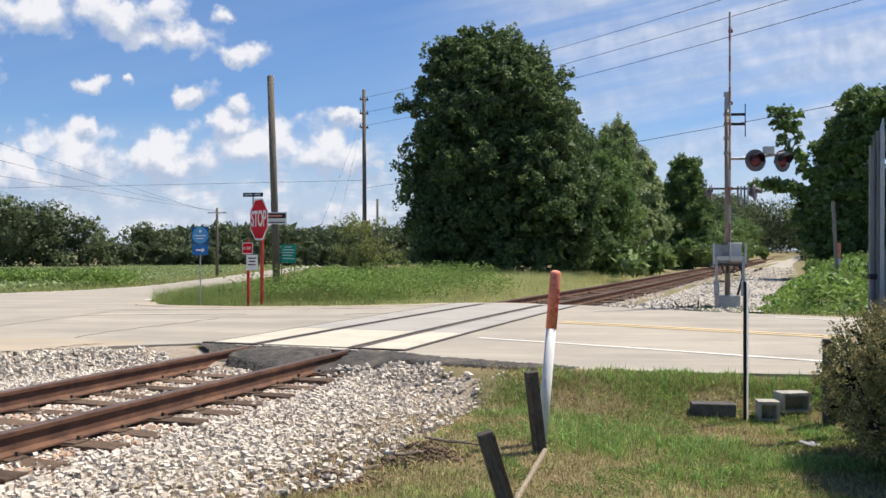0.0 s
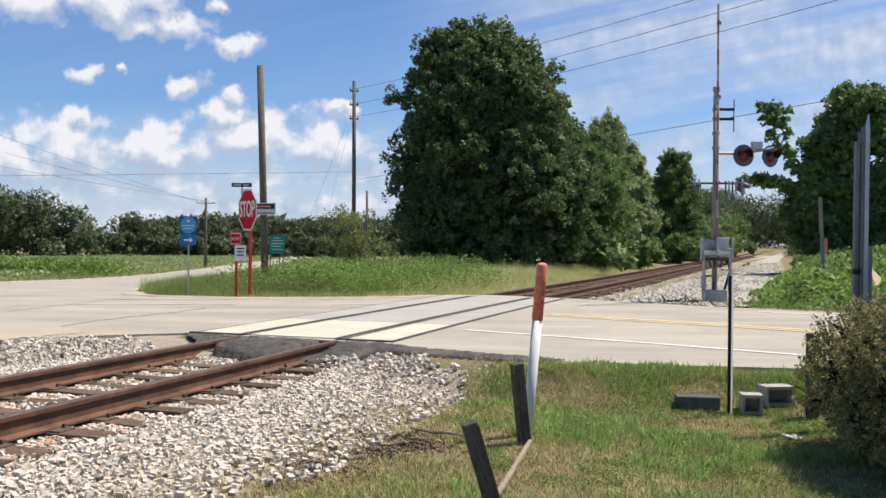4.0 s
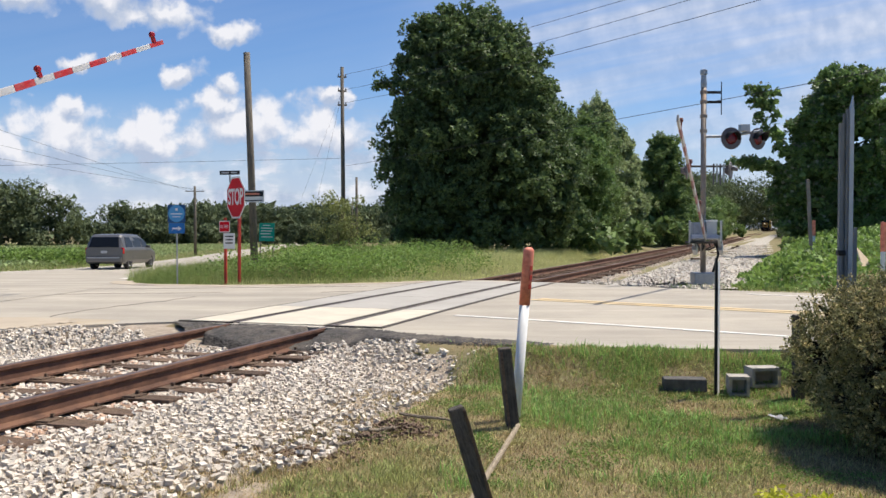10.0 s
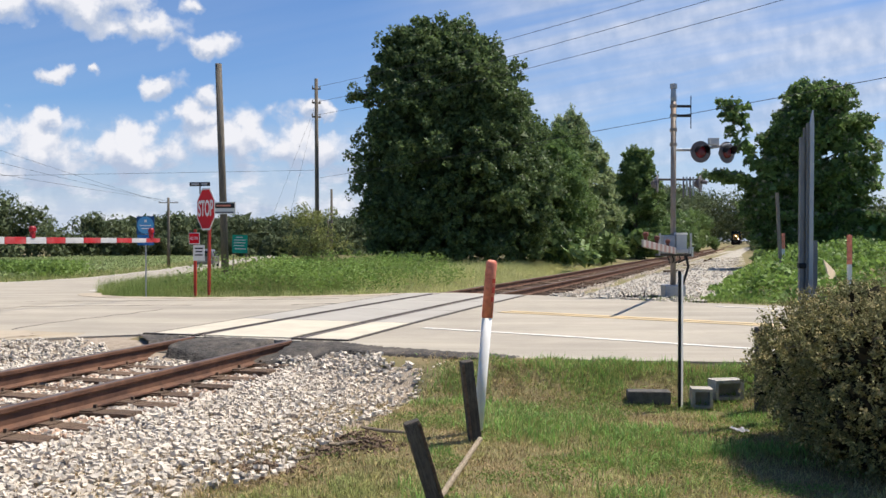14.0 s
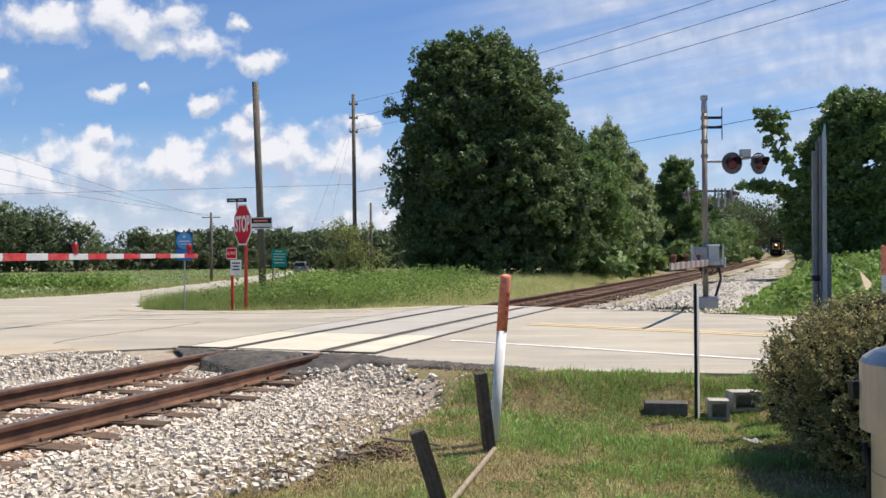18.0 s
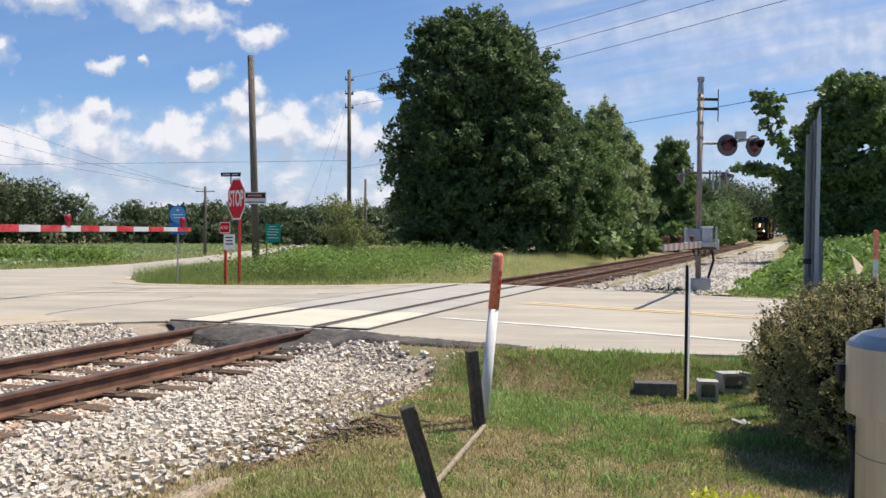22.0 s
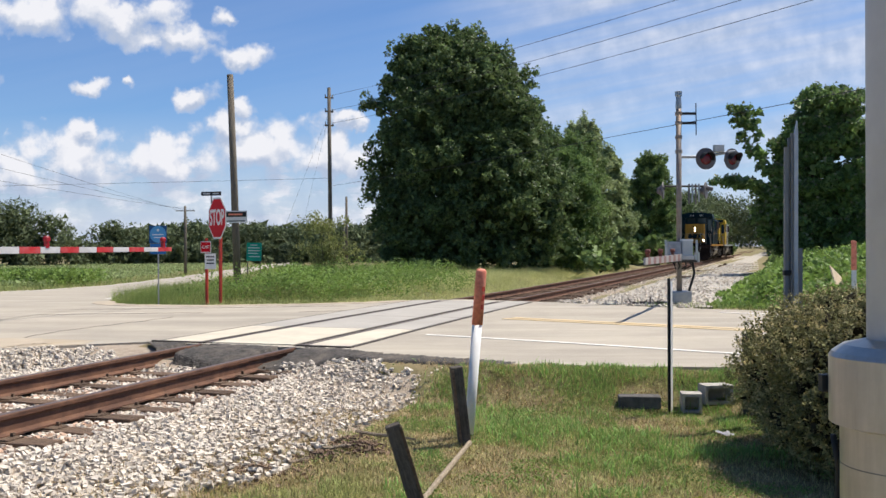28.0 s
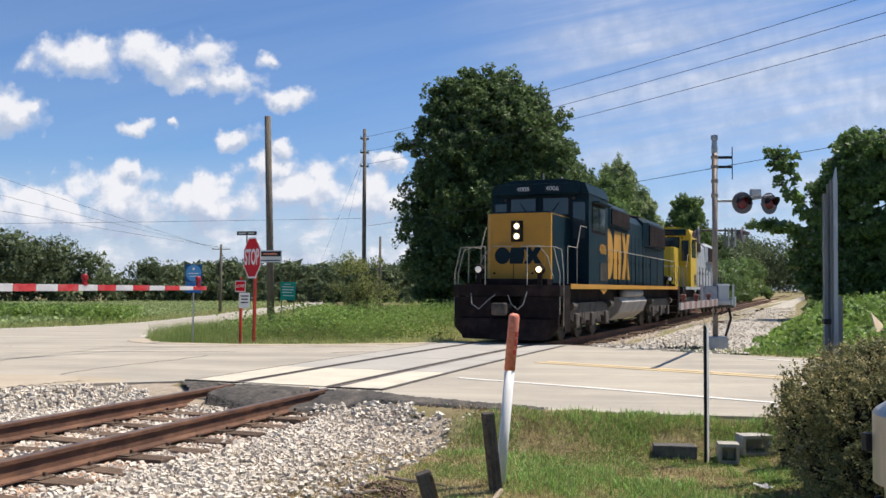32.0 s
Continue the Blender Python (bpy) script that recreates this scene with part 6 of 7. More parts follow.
def tree(name, x, y, height, base, profile, n, leaf, material, label, seed, count=70, blob=0.9, trunk=0.22, squash=0.8, slim=0.55, blobs=None, extra=None, spread=0.2, wild=0):
    r = np.random.default_rng(seed)
    t = thing(name, pose(x, y, float(ground_z(x, y)) - 0.05), label, "tree")
    blobs = blobs or envelope(height, base, profile, count, blob, r, squash)
    for _ in range(wild):
        b = blobs[r.integers(len(blobs))]
        d = np.array((b[0], b[1], (b[2] - height * 0.45) * 1.2)) + r.normal(0, 0.3, 3)
        d *= r.uniform(0.25, 0.8) / np.linalg.norm(d)
        s = r.uniform(0.14, 0.28)
        blobs.append((b[0] + d[0], b[1] + d[1], max(0.4, b[2] + d[2]), s, s, s * 1.2))
    top = height * 0.8
    lean = r.normal(0, 0.03, 2)
    bm = btube([(0, 0, -0.2), (lean[0], lean[1], top * 0.25), (lean[0] * 3, lean[1] * 3, top * 0.6), (lean[0] * 5, lean[1] * 5, top)], [trunk * 1.3, trunk, trunk * 0.65, trunk * 0.15], 10)
    part("trunk", bm, M_BARK, t, smooth=True)
    for k in range(8):
        b = blobs[r.integers(len(blobs))]
        z0 = min(b[2] * r.uniform(0.45, 0.7), top * 0.9)
        bm = btube([(lean[0] * 2, lean[1] * 2, z0), (b[0] * 0.5, b[1] * 0.5, (z0 + b[2]) / 2 + 0.1), (b[0], b[1], b[2])], [trunk * 0.4, trunk * 0.22, trunk * 0.06], 6)
        part("limb", bm, M_BARK, t)
    P = np.concatenate([crown_points(blobs, n, r, spread), crown_points(blobs, n // 9, r, 0.45) * (0.82, 0.82, 0.97)])
    V, F = leaves_np(P, np.where(np.arange(len(P)) < n, leaf, leaf * 2.3), r, 0.8, slim, 3)
    mesh_np("crown", V, F, material, t, "dense leafy crown with an uneven outline")
    if extra:
        P = crown_points(blobs, extra[0], r, 0.1)
        P[:, 2] += 0.15
        V, F = leaves_np(P, extra[1], r, 0.6, 0.9)
        mesh_np("blossom", V, F, extra[2], t, "pale blossom tufts")
    return t


# the tall dark tree, with leaning sub-crowns: (x, y, z, radius, height radius)
r = np.random.default_rng(11)
big = []
HZ = [0.1, 1.5, 3.3, 5.3, 7.0, 8.4, 9.1, 11.0, 11.6, 12.0, 12.4]
HL = [4.6, 5.1, 5.25, 5.3, 5.25, 5.0, 4.4, 4.15, 3.5, 2.5, 1.5]
HR = [4.9, 5.2, 5.3, 5.2, 4.6, 4.0, 3.7, 2.5, 1.6, 0.8, 0.2]
for _ in range(400):
    z, a = 0.5 + 11.4 * r.random() ** 0.93, r.uniform(0, 2 * np.pi)
    lobe = 1.0 + 0.06 * math.sin(3 * a + z * 1.1) + 0.05 * math.sin(5 * a - z * 2.3)
    R = np.interp(z, HZ, HR if math.cos(a) > 0 else HL) * lobe
    D = 0.62 * np.interp(z, HZ, HR) * lobe
    s = r.uniform(0.5, 1.0) * (0.75 if z > 9.5 else 1.0)
    q = r.uniform(0.86, 1.0)
    big += bunches((math.cos(a) * max(0.2, R * q - s), math.sin(a) * max(0.2, D * 1.15 * q - s), max(0.5, z - s * 0.25)), s, r, 10, 0.235, 1.15)
for _ in range(300):
    z, a, q = 0.6 + 10.6 * r.random(), r.uniform(0, 2 * np.pi), math.sqrt(r.random()) * 0.72
    s = r.uniform(0.5, 0.8)
    big.append((math.cos(a) * q * np.interp(z, HZ, HR), math.sin(a) * q * 0.6 * np.interp(z, HZ, HR), z, s, s, s))
for cx, cy, cz, R, n in ((-5.0, -0.3, 8.7, 0.55, 5), (-3.1, 0, 11.3, 0.6, 6), (0.2, 0, 12.0, 0.7, 6), (3.1, 0.2, 9.9, 0.7, 6), (3.45, 0.2, 8.5, 0.6, 6), (-1.7, 0, 12.2, 0.5, 5), (-0.8, 0.1, 12.1, 0.5, 5), (1.6, 0, 11.3, 0.5, 5), (4.6, -0.8, 2.9, 1.2, 12), (4.7, -0.6, 4.6, 0.9, 8)):
    for _ in range(n):
        c = (cx + r.normal(0, R * 0.55), cy + r.normal(0, R * 0.5), max(0.4, cz + r.normal(0, R * 0.45)))
        big += bunches(c, r.uniform(0.25, 0.45), r, 6, 0.19, 1.2)
tree("broadleaf_tree", 1.41, 46.0, 12.5, 0.4, None, 175000, 0.165, M_LEAF_DARK, "large dark green broadleaf tree, leafy down to the grass", 11, trunk=0.35, blobs=big, wild=90, spread=0.15)
LINESIDE = [(7.0, 50, 7.2, 2.3, M_LEAF_TREE, 21), (8.2, 55, 8.4, 2.5, M_LEAF_MID, 22), (9.9, 61, 9.9, 2.7, M_LEAF_LIGHT, 23), (12.2, 66, 8.6, 2.3, M_LEAF_LIGHT, 24), (17.9, 76, 9.2, 2.6, M_LEAF_MID, 25), (17.0, 84, 7.5, 3.0, M_LEAF_MID, 26),
            (5.6, 54, 9.4, 3.0, M_LEAF_DARK, 27), (21.0, 98, 8.5, 3.6, M_LEAF_MID, 28), (27.0, 118, 9.0, 4.0, M_LEAF_DARK, 29), (35.0, 146, 10.0, 5, M_LEAF_MID, 30), (48.0, 188, 11.5, 6, M_LEAF_DARK, 31)]
for x, y, h, R, m, s in LINESIDE:
    tree("lineside_tree", x, y, h, 0.2, [(0, R * 0.9), (0.3, R), (0.6, R * 0.95), (0.85, R * 0.68), (1, R * 0.3)], 46000 if y < 80 else 18000, 0.058 + 0.0014 * y, m, "leafy green tree growing beside the railway", s, 120, 0.56, 0.14, spread=0.22, wild=70)
M_BLOSSOM = mat("pale_blossom", (0.30, 0.31, 0.20), (0.20, 0.22, 0.13), 3, 0.7, bump=0, island=0.3, trans=0.2)
r = np.random.default_rng(41)
fb = []
for cx, cy, cz, R, H, n in ((0.5, 0, 6.9, 1.2, 0.9, 14), (-0.2, 0, 5.3, 1.3, 1.2, 16), (0.1, 0, 3.4, 1.6, 1.5, 22), (-0.5, 0, 1.9, 1.5, 1.4, 18), (1.6, 0, 4.6, 2.7, 3.3, 70), (1.5, 0, 7.3, 2.0, 1.4, 30), (-0.6, 0, 6.0, 1.1, 0.9, 10), (-3.1, -0.4, 7.2, 0.7, 0.6, 9), (-2.8, -0.3, 6.4, 0.55, 0.6, 7), (-2.4, -0.3, 5.5, 0.5, 0.6, 5), (2.4, 0, 6.2, 1.4, 1.2, 14), (-3.8, -0.3, 3.95, 0.9, 0.35, 8), (-2.7, -0.3, 3.9, 0.9, 0.4, 8), (-1.2, -0.2, 4.3, 1.0, 0.7, 10), (2.4, 0, 3.4, 1.7, 1.8, 24), (1.5, 0, 1.9, 1.7, 1.5, 26), (3.4, 0, 1.2, 2.6, 1.2, 26),
                              (-1.7, -0.2, 3.3, 0.9, 0.8, 14), (-1.6, -0.2, 2.3, 1.0, 0.9, 16), (-1.3, -0.2, 1.3, 0.9, 0.8, 10), (-2.0, -0.3, 4.7, 0.45, 0.5, 5)):
    for _ in range(n):
        d = r.normal(size=3)
        d /= np.linalg.norm(d)
        s, q = min(r.uniform(0.4, 0.8), (0.1 + R * 0.2) if R < 1.3 else 9.0), r.uniform(0.55, 1.05)
        fb += bunches((cx + d[0] * (R - s * 0.8) * q, cy + d[1] * (R - s * 0.8) * q, max(0.4, cz + d[2] * (H - s * 0.4) * q)), s * 0.95, r, 9, s * 0.38, 0.5)
tree("flowering_tree", 17.6, 43.0, 8.2, 0.6, None, 110000, 0.17, M_LEAF_TREE, "dark spreading tree with pale blossom tufts", 41, trunk=0.22, blobs=fb, extra=(8000, 0.16, M_BLOSSOM))


def woods(name, pts, seed, label, per=26, leaf=0.9, material=None, low=0.0):
    """A run of trees too far off to be told apart: (x, y, height) along its front."""
    r = np.random.default_rng(seed)
    blobs = []
    for (x0, y0, h0), (x1, y1, h1) in zip(pts, pts[1:]):
        n = max(2, int(math.hypot(x1 - x0, y1 - y0) / 1.9))
        for k in range(n):
            f = (k + r.random()) / n
            h = (h0 + (h1 - h0) * f) * r.uniform(0.88, 1.05)
            for q in range(6):
                s = h * r.uniform(0.16, 0.27)
                blobs.append((x0 + (x1 - x0) * f + r.normal(0, 1.2), y0 + (y1 - y0) * f + r.normal(0, 2), low + s * 0.5 + (h - s * 1.4) * (q + r.random()) / 6, s * 1.2, s * 1.2, s))
    P = np.concatenate([crown_points(blobs, per * len(blobs), r, 0.11), crown_points([(*b[:3], b[3] * 0.7, b[4] * 0.7, b[5] * 0.7) for b in blobs], per * len(blobs) // 5, r, 0.3)])
    big = np.where(np.arange(len(P)) < per * len(blobs), leaf, leaf * 2.6)
    V, F = leaves_np(P, big, r, 0.8, 0.85, 3)
    return tagged(mesh_np(name, V, F, material or M_LEAF_FAR), label, "woods", kind="stuff")


woods("far_woods", [(-110, 142, 12.8), (-76, 148, 12.6), (-70, 152, 11.6), (-66, 154, 8.6), (-63, 156, 4)], 51, "dark wood standing beyond the field", 420, 0.30, None, -1.7)
woods("far_woods", [(-74, 190, 9.2), (-30, 195, 9.4), (-5, 200, 9.2), (30, 210, 10), (52, 235, 13)], 52, "distant dark line of trees", 150, 0.38, None, -1.8)
woods("far_woods", [(-75, 215, 9.0), (-30, 220, 9.6), (0, 225, 9.4), (40, 240, 10)], 60, "distant dark line of trees", 130, 0.7, None, -1.8)
woods("far_woods", [(-70, 168, 5.0), (-40, 172, 4.4), (-12, 178, 4.2)], 57, "low scrub before the distant trees", 150, 0.3, M_LEAF_FAR, -1.7)
woods("far_woods", [(31, 66, 3.6), (40.5, 95, 7), (53.5, 130, 10), (70, 180, 12), (95, 235, 14)], 53, "woods along the sunny side of the railway", 120, 0.36)
woods("far_woods", [(55, 208, 14.5), (76, 280, 19), (95, 345, 23), (125, 420, 27), (170, 450, 27)], 54, "woods closing the view at the far bend", 70, 0.55)
woods("far_woods", [(114, 300, 19), (133, 345, 21), (155, 380, 22), (220, 390, 22)], 55, "woods closing the view at the far bend", 70, 0.55)
woods("brush", [(24.8, 58, 3.6), (32.2, 75, 4.2), (39.5, 95, 5.0), (49.5, 125, 6.0), (69, 175, 7.5)], 58, "shady undergrowth on the bank beside the railway", 150, 0.25, M_LEAF_DARK)
woods("brush", [(19.6, 43, 1.9), (22.3, 50, 2.4), (25.6, 58, 3.0)], 61, "dark dead brush below the spreading tree", 220, 0.14, M_LEAF_DARK)
woods("brush", [(20, 86, 4.0), (30, 118, 5.0), (43, 152, 6.5), (58, 196, 8)], 59, "thick green brush along the railway", 140, 0.29, M_LEAF_MID)
woods("brush", [(5.6, 47.5, 1.8), (7.8, 53, 2.0), (10.5, 60, 2.2), (15, 70, 2.4), (24, 95, 3.0), (40, 140, 3.5)], 56, "thick green brush along the railway", 170, 0.22, M_LEAF_MID)


# ---- grass, weeds and crops ----
def surface_z(x, y):
    """The ground or the ballast bed, whichever lies on top."""
    off, v = track_uv(x, y)
    bed = np.interp(off, [p[0] for p in bed_prof], [p[1] for p in bed_prof])
    return np.where((np.abs(off + 1) < 4.4) & (v < 10.5), np.maximum(ground_z(x, y), bed), ground_z(x, y))


def blades(name, x, y, height, width, seed, material, label, lean=0.35, category="grass", simple=False):
    r = np.random.default_rng(seed)
    V, F = blades_np(np.stack([x, y, surface_z(x, y) - 0.01], 1), height, width, r, lean, simple)
    return tagged(mesh_np(name, V, F, material), label, category, kind="stuff")


def leaf_carpet(name, x, y, h, leaf, seed, material, label, category="weeds"):
    r = np.random.default_rng(seed)
    z = ground_z(x, y) + h * r.random(len(x)) ** 0.6
    V, F = leaves_np(np.stack([x, y, z], 1), leaf, r, 0.5, 0.7, 3 if leaf > 0.15 else 4)
    return tagged(mesh_np(name, V, F, material), label, category, kind="stuff")


def patchy(x, y, s, seed):
    return 0.5 + 0.25 * (np.sin(x * s + seed) * np.cos(y * s * 1.3 + 2 * seed) + np.sin(x * s * 2.3 - seed + y * s) * 0.8)


def mottle(x, y, cell, seed):
    """Smooth random patches between 0 and 1, about cell metres across."""
    g = np.random.default_rng(seed).random((64, 64))
    u, w = np.asarray(x) / cell + 20.3, np.asarray(y) / cell + 11.7
    i, j = np.floor(u).astype(int), np.floor(w).astype(int)
    a, b = smooth01(u - i), smooth01(w - j)
    return (g[i % 64, j % 64] * (1 - a) + g[(i + 1) % 64, j % 64] * a) * (1 - b) + (g[i % 64, (j + 1) % 64] * (1 - a) + g[(i + 1) % 64, (j + 1) % 64] * a) * b


def lawn_green(x, y):
    """How green the lawn stands: clumps within patches, thin towards the stones."""
    lush = np.exp(-(((x - 1.45) / 0.75) ** 2 + ((y - 7.7) / 0.4) ** 2)) + 0.8 * np.exp(-(((x - 0.3) / 0.4) ** 2 + ((y - 9.2) / 0.6) ** 2)) + 0.7 * np.exp(-(((x - 2.3) / 0.45) ** 2 + ((y - 6.8) / 0.5) ** 2)) + 0.7 * np.exp(-((y - near_edge(x) + 0.35) / 0.35) ** 2) * (x > 0.6)
    worn = np.exp(-(((x - 2.9) / 0.5) ** 2 + ((y - 7.6) / 0.5) ** 2)) + 0.7 * np.exp(-(((x - 0.9) / 0.6) ** 2 + ((y - 6.2) / 0.7) ** 2)) + 0.5 * np.exp(-(((x - 1.9) / 0.8) ** 2 + ((y - 5.4) / 0.4) ** 2))
    return np.clip(0.9 * mottle(x, y, 0.55, 5) + 0.55 * mottle(x, y, 0.16, 6) - 0.32 + 0.55 * lush - 0.35 * worn, 0.2, 1)


r = np.random.default_rng(60)
N = 460000
x, y = r.uniform(-2.2, 4.7, N), r.uniform(3.6, 10.6, N)
off, v = track_uv(x, y)
keep = (off > 2.0) & (y < near_edge(x) - 0.02 + 0.08 * np.sin(x * 9))
x, y, off, v = (q[keep] for q in (x, y, off, v))
edge = 0.03 + 0.97 * smooth01((off - 2.35 + 0.45 * smooth01((7.2 - v) / 1.5) - 0.5 * (v > 8.5) - 0.7 * mottle(x, y, 0.35, 9)) / 0.9)
green = lawn_green(x, y)
k = r.random(len(x))
g = k < edge * green
blades("lawn_grass", x[g], y[g], 0.035 + 0.04 * green[g], 0.010, 61, M_GRASS, "patchy mown lawn, green with dry tan spots", 1.1, simple=True)
M_STRAW = mat("dead_straw", (0.50, 0.385, 0.20), (0.28, 0.20, 0.10), 2, 0.85, bump=0, island=0.6, trans=0.15)
g = (k > 1 - 0.75 * edge * (1.15 - green)) & ~g
blades("thatch", x[g], y[g], 0.045, 0.008, 74, M_STRAW, "matted dry thatch between the grass", 2.2, simple=True)
g = (r.random(len(x)) < 0.30 * edge * np.clip(lawn_green(x, y) - 0.42, 0, 1)) & (x > 0)
M_GRASS_LUSH = mat("lush_grass_blades", (0.27, 0.45, 0.11), (0.18, 0.34, 0.075), 1.2, 0.65, bump=0, island=0.4, trans=0.3)
blades("grass_tuft", x[g], y[g], 0.10, 0.010, 62, M_GRASS_LUSH, "lusher green tufts in the lawn", 0.8)
# low broad-leaved weeds creeping through the lawn
g = (r.random(len(x)) < 0.35 * edge * smooth01((mottle(x, y, 0.42, 12) - 0.55) / 0.2))
leaf_carpet("lawn_weeds", x[g], y[g], 0.03, 0.018, 76, M_LEAF_WEED, "low broad-leaved weeds creeping through the lawn")
N = 26000
x, y = r.uniform(-2.4, 0.8, N), r.uniform(3.8, 10.3, N)
off, v = track_uv(x, y)
keep = np.abs(off - 2.85 - 0.4 * (v > 8.5) - 0.3 * np.sin(v * 2.1 + 1.7)) < r.exponential(0.35, N) * mottle(x, y, 0.4, 15) * 2
blades("dead_grass", x[keep], y[keep], 0.08, 0.006, 63, M_STRAW, "dry straw at the edge of the ballast", 1.9)

# tall grass on the island by the stop sign and along the track
N = 190000
x, y = r.uniform(-12.5, 14.0, N), r.uniform(20.6, 46, N)
off, v = track_uv(x, y)
isl_edge = np.interp(x, [-8.4, -7.2, -5.2, -3.1, -1.5, -0.4, 0.9], [23.2, 21.4, 20.95, 21.3, 21.95, 22.8, 23.0])
sroad = side_right(y) + 0.1
keep = (y > isl_edge + 0.1 * np.sin(x * 7)) & (x > sroad) & (off < -2.1 - 0.25 * np.sin(v * 1.1))
short = smooth01((off + 8.0) / 3.5)
keep &= r.random(N) < (0.45 + 0.55 * np.clip(patchy(x, y, 0.9, 2.0) * 1.6, 0, 1))
x, y, short, front = x[keep], y[keep], short[keep], smooth01((y[keep] - isl_edge[keep] - 0.4) / 1.6)
tall = short < r.random(len(x))
blades("tall_grass", x[tall], y[tall], (0.25 + 0.75 * front[tall]) * (0.3 + 0.35 * mottle(x[tall], y[tall], 1.1, 22)), 0.012, 64, M_GRASS_TALL, "tall unmown grass round the sign posts", 0.55, simple=True)
blades("dry_grass", x[~tall], y[~tall], 0.18, 0.014, 65, mat("dry_verge_grass", (0.56, 0.55, 0.26), (0.36, 0.41, 0.15), 0.5, 0.75, bump=0, island=0.35, trans=0.3), "pale dry grass beside the railway", 0.8, simple=True)
N = 80000
x, y = r.uniform(-6.4, 2.0, N), r.uniform(21.6, 34, N)
w = np.exp(-(((x + 3.6) / 1.7) ** 2 + ((y - 23.6) / 1.6) ** 2)) + 0.7 * np.exp(-(((x + 2.0) / 2.0) ** 2 + ((y - 27) / 2.0) ** 2)) + 0.5 * np.exp(-(((x - 0.5) / 2.0) ** 2 + ((y - 30) / 1.8) ** 2))
keep = (r.random(N) < w) & (track_uv(x, y)[0] < -2.8)
leaf_carpet("weeds", x[keep], y[keep], 0.35 + 0.75 * mottle(x[keep], y[keep], 0.8, 21), 0.07, 66, M_LEAF_WEED, "rank green weeds on the island")
N = 26000
x, y = r.uniform(-8.0, -0.5, N), r.uniform(21.0, 24.6, N)
keep = (y > np.interp(x, [-8.4, -7.2, -5.2, -3.1, -1.5, -0.4], [23.2, 21.4, 20.95, 21.3, 21.95, 22.8]) + 0.12) & (track_uv(x, y)[0] < -3.4) & (x > side_right(y) + 0.15)
x, y = x[keep], y[keep]
d = y - np.interp(x, [-8.4, -7.2, -5.2, -3.1, -1.5, -0.4], [23.2, 21.4, 20.95, 21.3, 21.95, 22.8])
blades("tall_grass", x, y, 0.07 + 0.36 * smooth01((d - 0.5) / 1.3), 0.012, 73, M_GRASS_TALL, "rank grass hiding the feet of the sign posts", 0.5, simple=True)
N = 34000
v, off = r.uniform(24, 62, N), -2.2 - 4.2 * r.random(N)
keep = r.random(N) < 0.3 + 0.7 * np.clip(patchy(v, off, 0.8, 3.3) * 1.6, 0, 1)
x, y = track(v[keep], off[keep])
blades("dry_grass", x, y, 0.12 + 0.25 * smooth01((-2.4 - off[keep]) / 1.5), 0.014, 75, mat("straw_coloured_grass", (0.64, 0.62, 0.30), (0.46, 0.50, 0.20), 0.6, 0.75, bump=0, island=0.35, trans=0.3), "pale straw-coloured grass along the track", 0.6, simple=True)
# shrub beside the big tree
sb = [(r.normal(0, 0.5), r.normal(0, 0.45), 0.25 + 2.2 * r.random() ** 1.25, 0.26, 0.26, 0.26) for _ in range(50)]
sh = thing("shrub", pose(-3.9, 33.0, float(ground_z(-3.9, 33.0))), "loose yellow-green shrub with dead twigs beside the tree", "shrub")
V, F = leaves_np(crown_points(sb, 5200, r), 0.10, r, 0.8, 0.5)
mesh_np("foliage", V, F, mat("yellowing_leaves", (0.30, 0.31, 0.11), (0.18, 0.22, 0.07), 2, 0.55, bump=0, island=0.35, trans=0.35), sh)
for k in range(14):
    b = sb[k]
    part("twig", btube([(b[0] * 0.2, b[1] * 0.2, 0), (b[0] * 0.7, b[1] * 0.7, b[2] * 0.7), (b[0] * 1.1, b[1] * 1.1, b[2] + 0.45 + 0.5 * r.random())], [0.02, 0.012, 0.004], 5), M_BARK, sh)
# crop field and the verge before it
N = 130000
x, y = -20.0 - r.random(N) ** 1.3 * 130, 41 + r.random(N) ** 1.5 * 130
keep = (x < side_left(y) - 3.2) & (y > 43 + 0.2 * (-20 - x))
leaf_carpet("crop_field", x[keep], y[keep], 0.36, 0.19, 67, M_FIELD, "low green crop rows in the field", "crop")
N = 60000
x, y = r.uniform(-48, -18, N), 36 + r.random(N) ** 1.5 * 130
d = side_left(y) - x
keep = (d > 0.05) & (d < 4.5 + (y < 50) * 14) & (y > 40.0 - (x + 20.8) * 0.9 * 0)
blades("verge_grass", x[keep], y[keep], 0.30, 0.03, 68, M_GRASS_TALL, "green verge along the side road", 0.5, simple=True)
N = 20000
x, y = r.normal(-27.5, 3.2, N), r.normal(56, 2.2, N)
keep = x < side_left(y) - 1.2
x, y = x[keep], y[keep]
leaf_carpet("weeds", x, y, 1.0, 0.16, 69, M_LEAF_WEED, "bright green weeds at the edge of the field")
N = 30000
x, y = r.uniform(-30, 3, N), 38 + r.random(N) ** 1.3 * 110
keep = (x > side_right(y) + 0.15) & (x < 0.5 - (y < 43) * 4)
blades("verge_grass", x[keep], y[keep], 0.5, 0.04, 70, M_GRASS_TALL, "green verge along the side road", 0.5, simple=True)
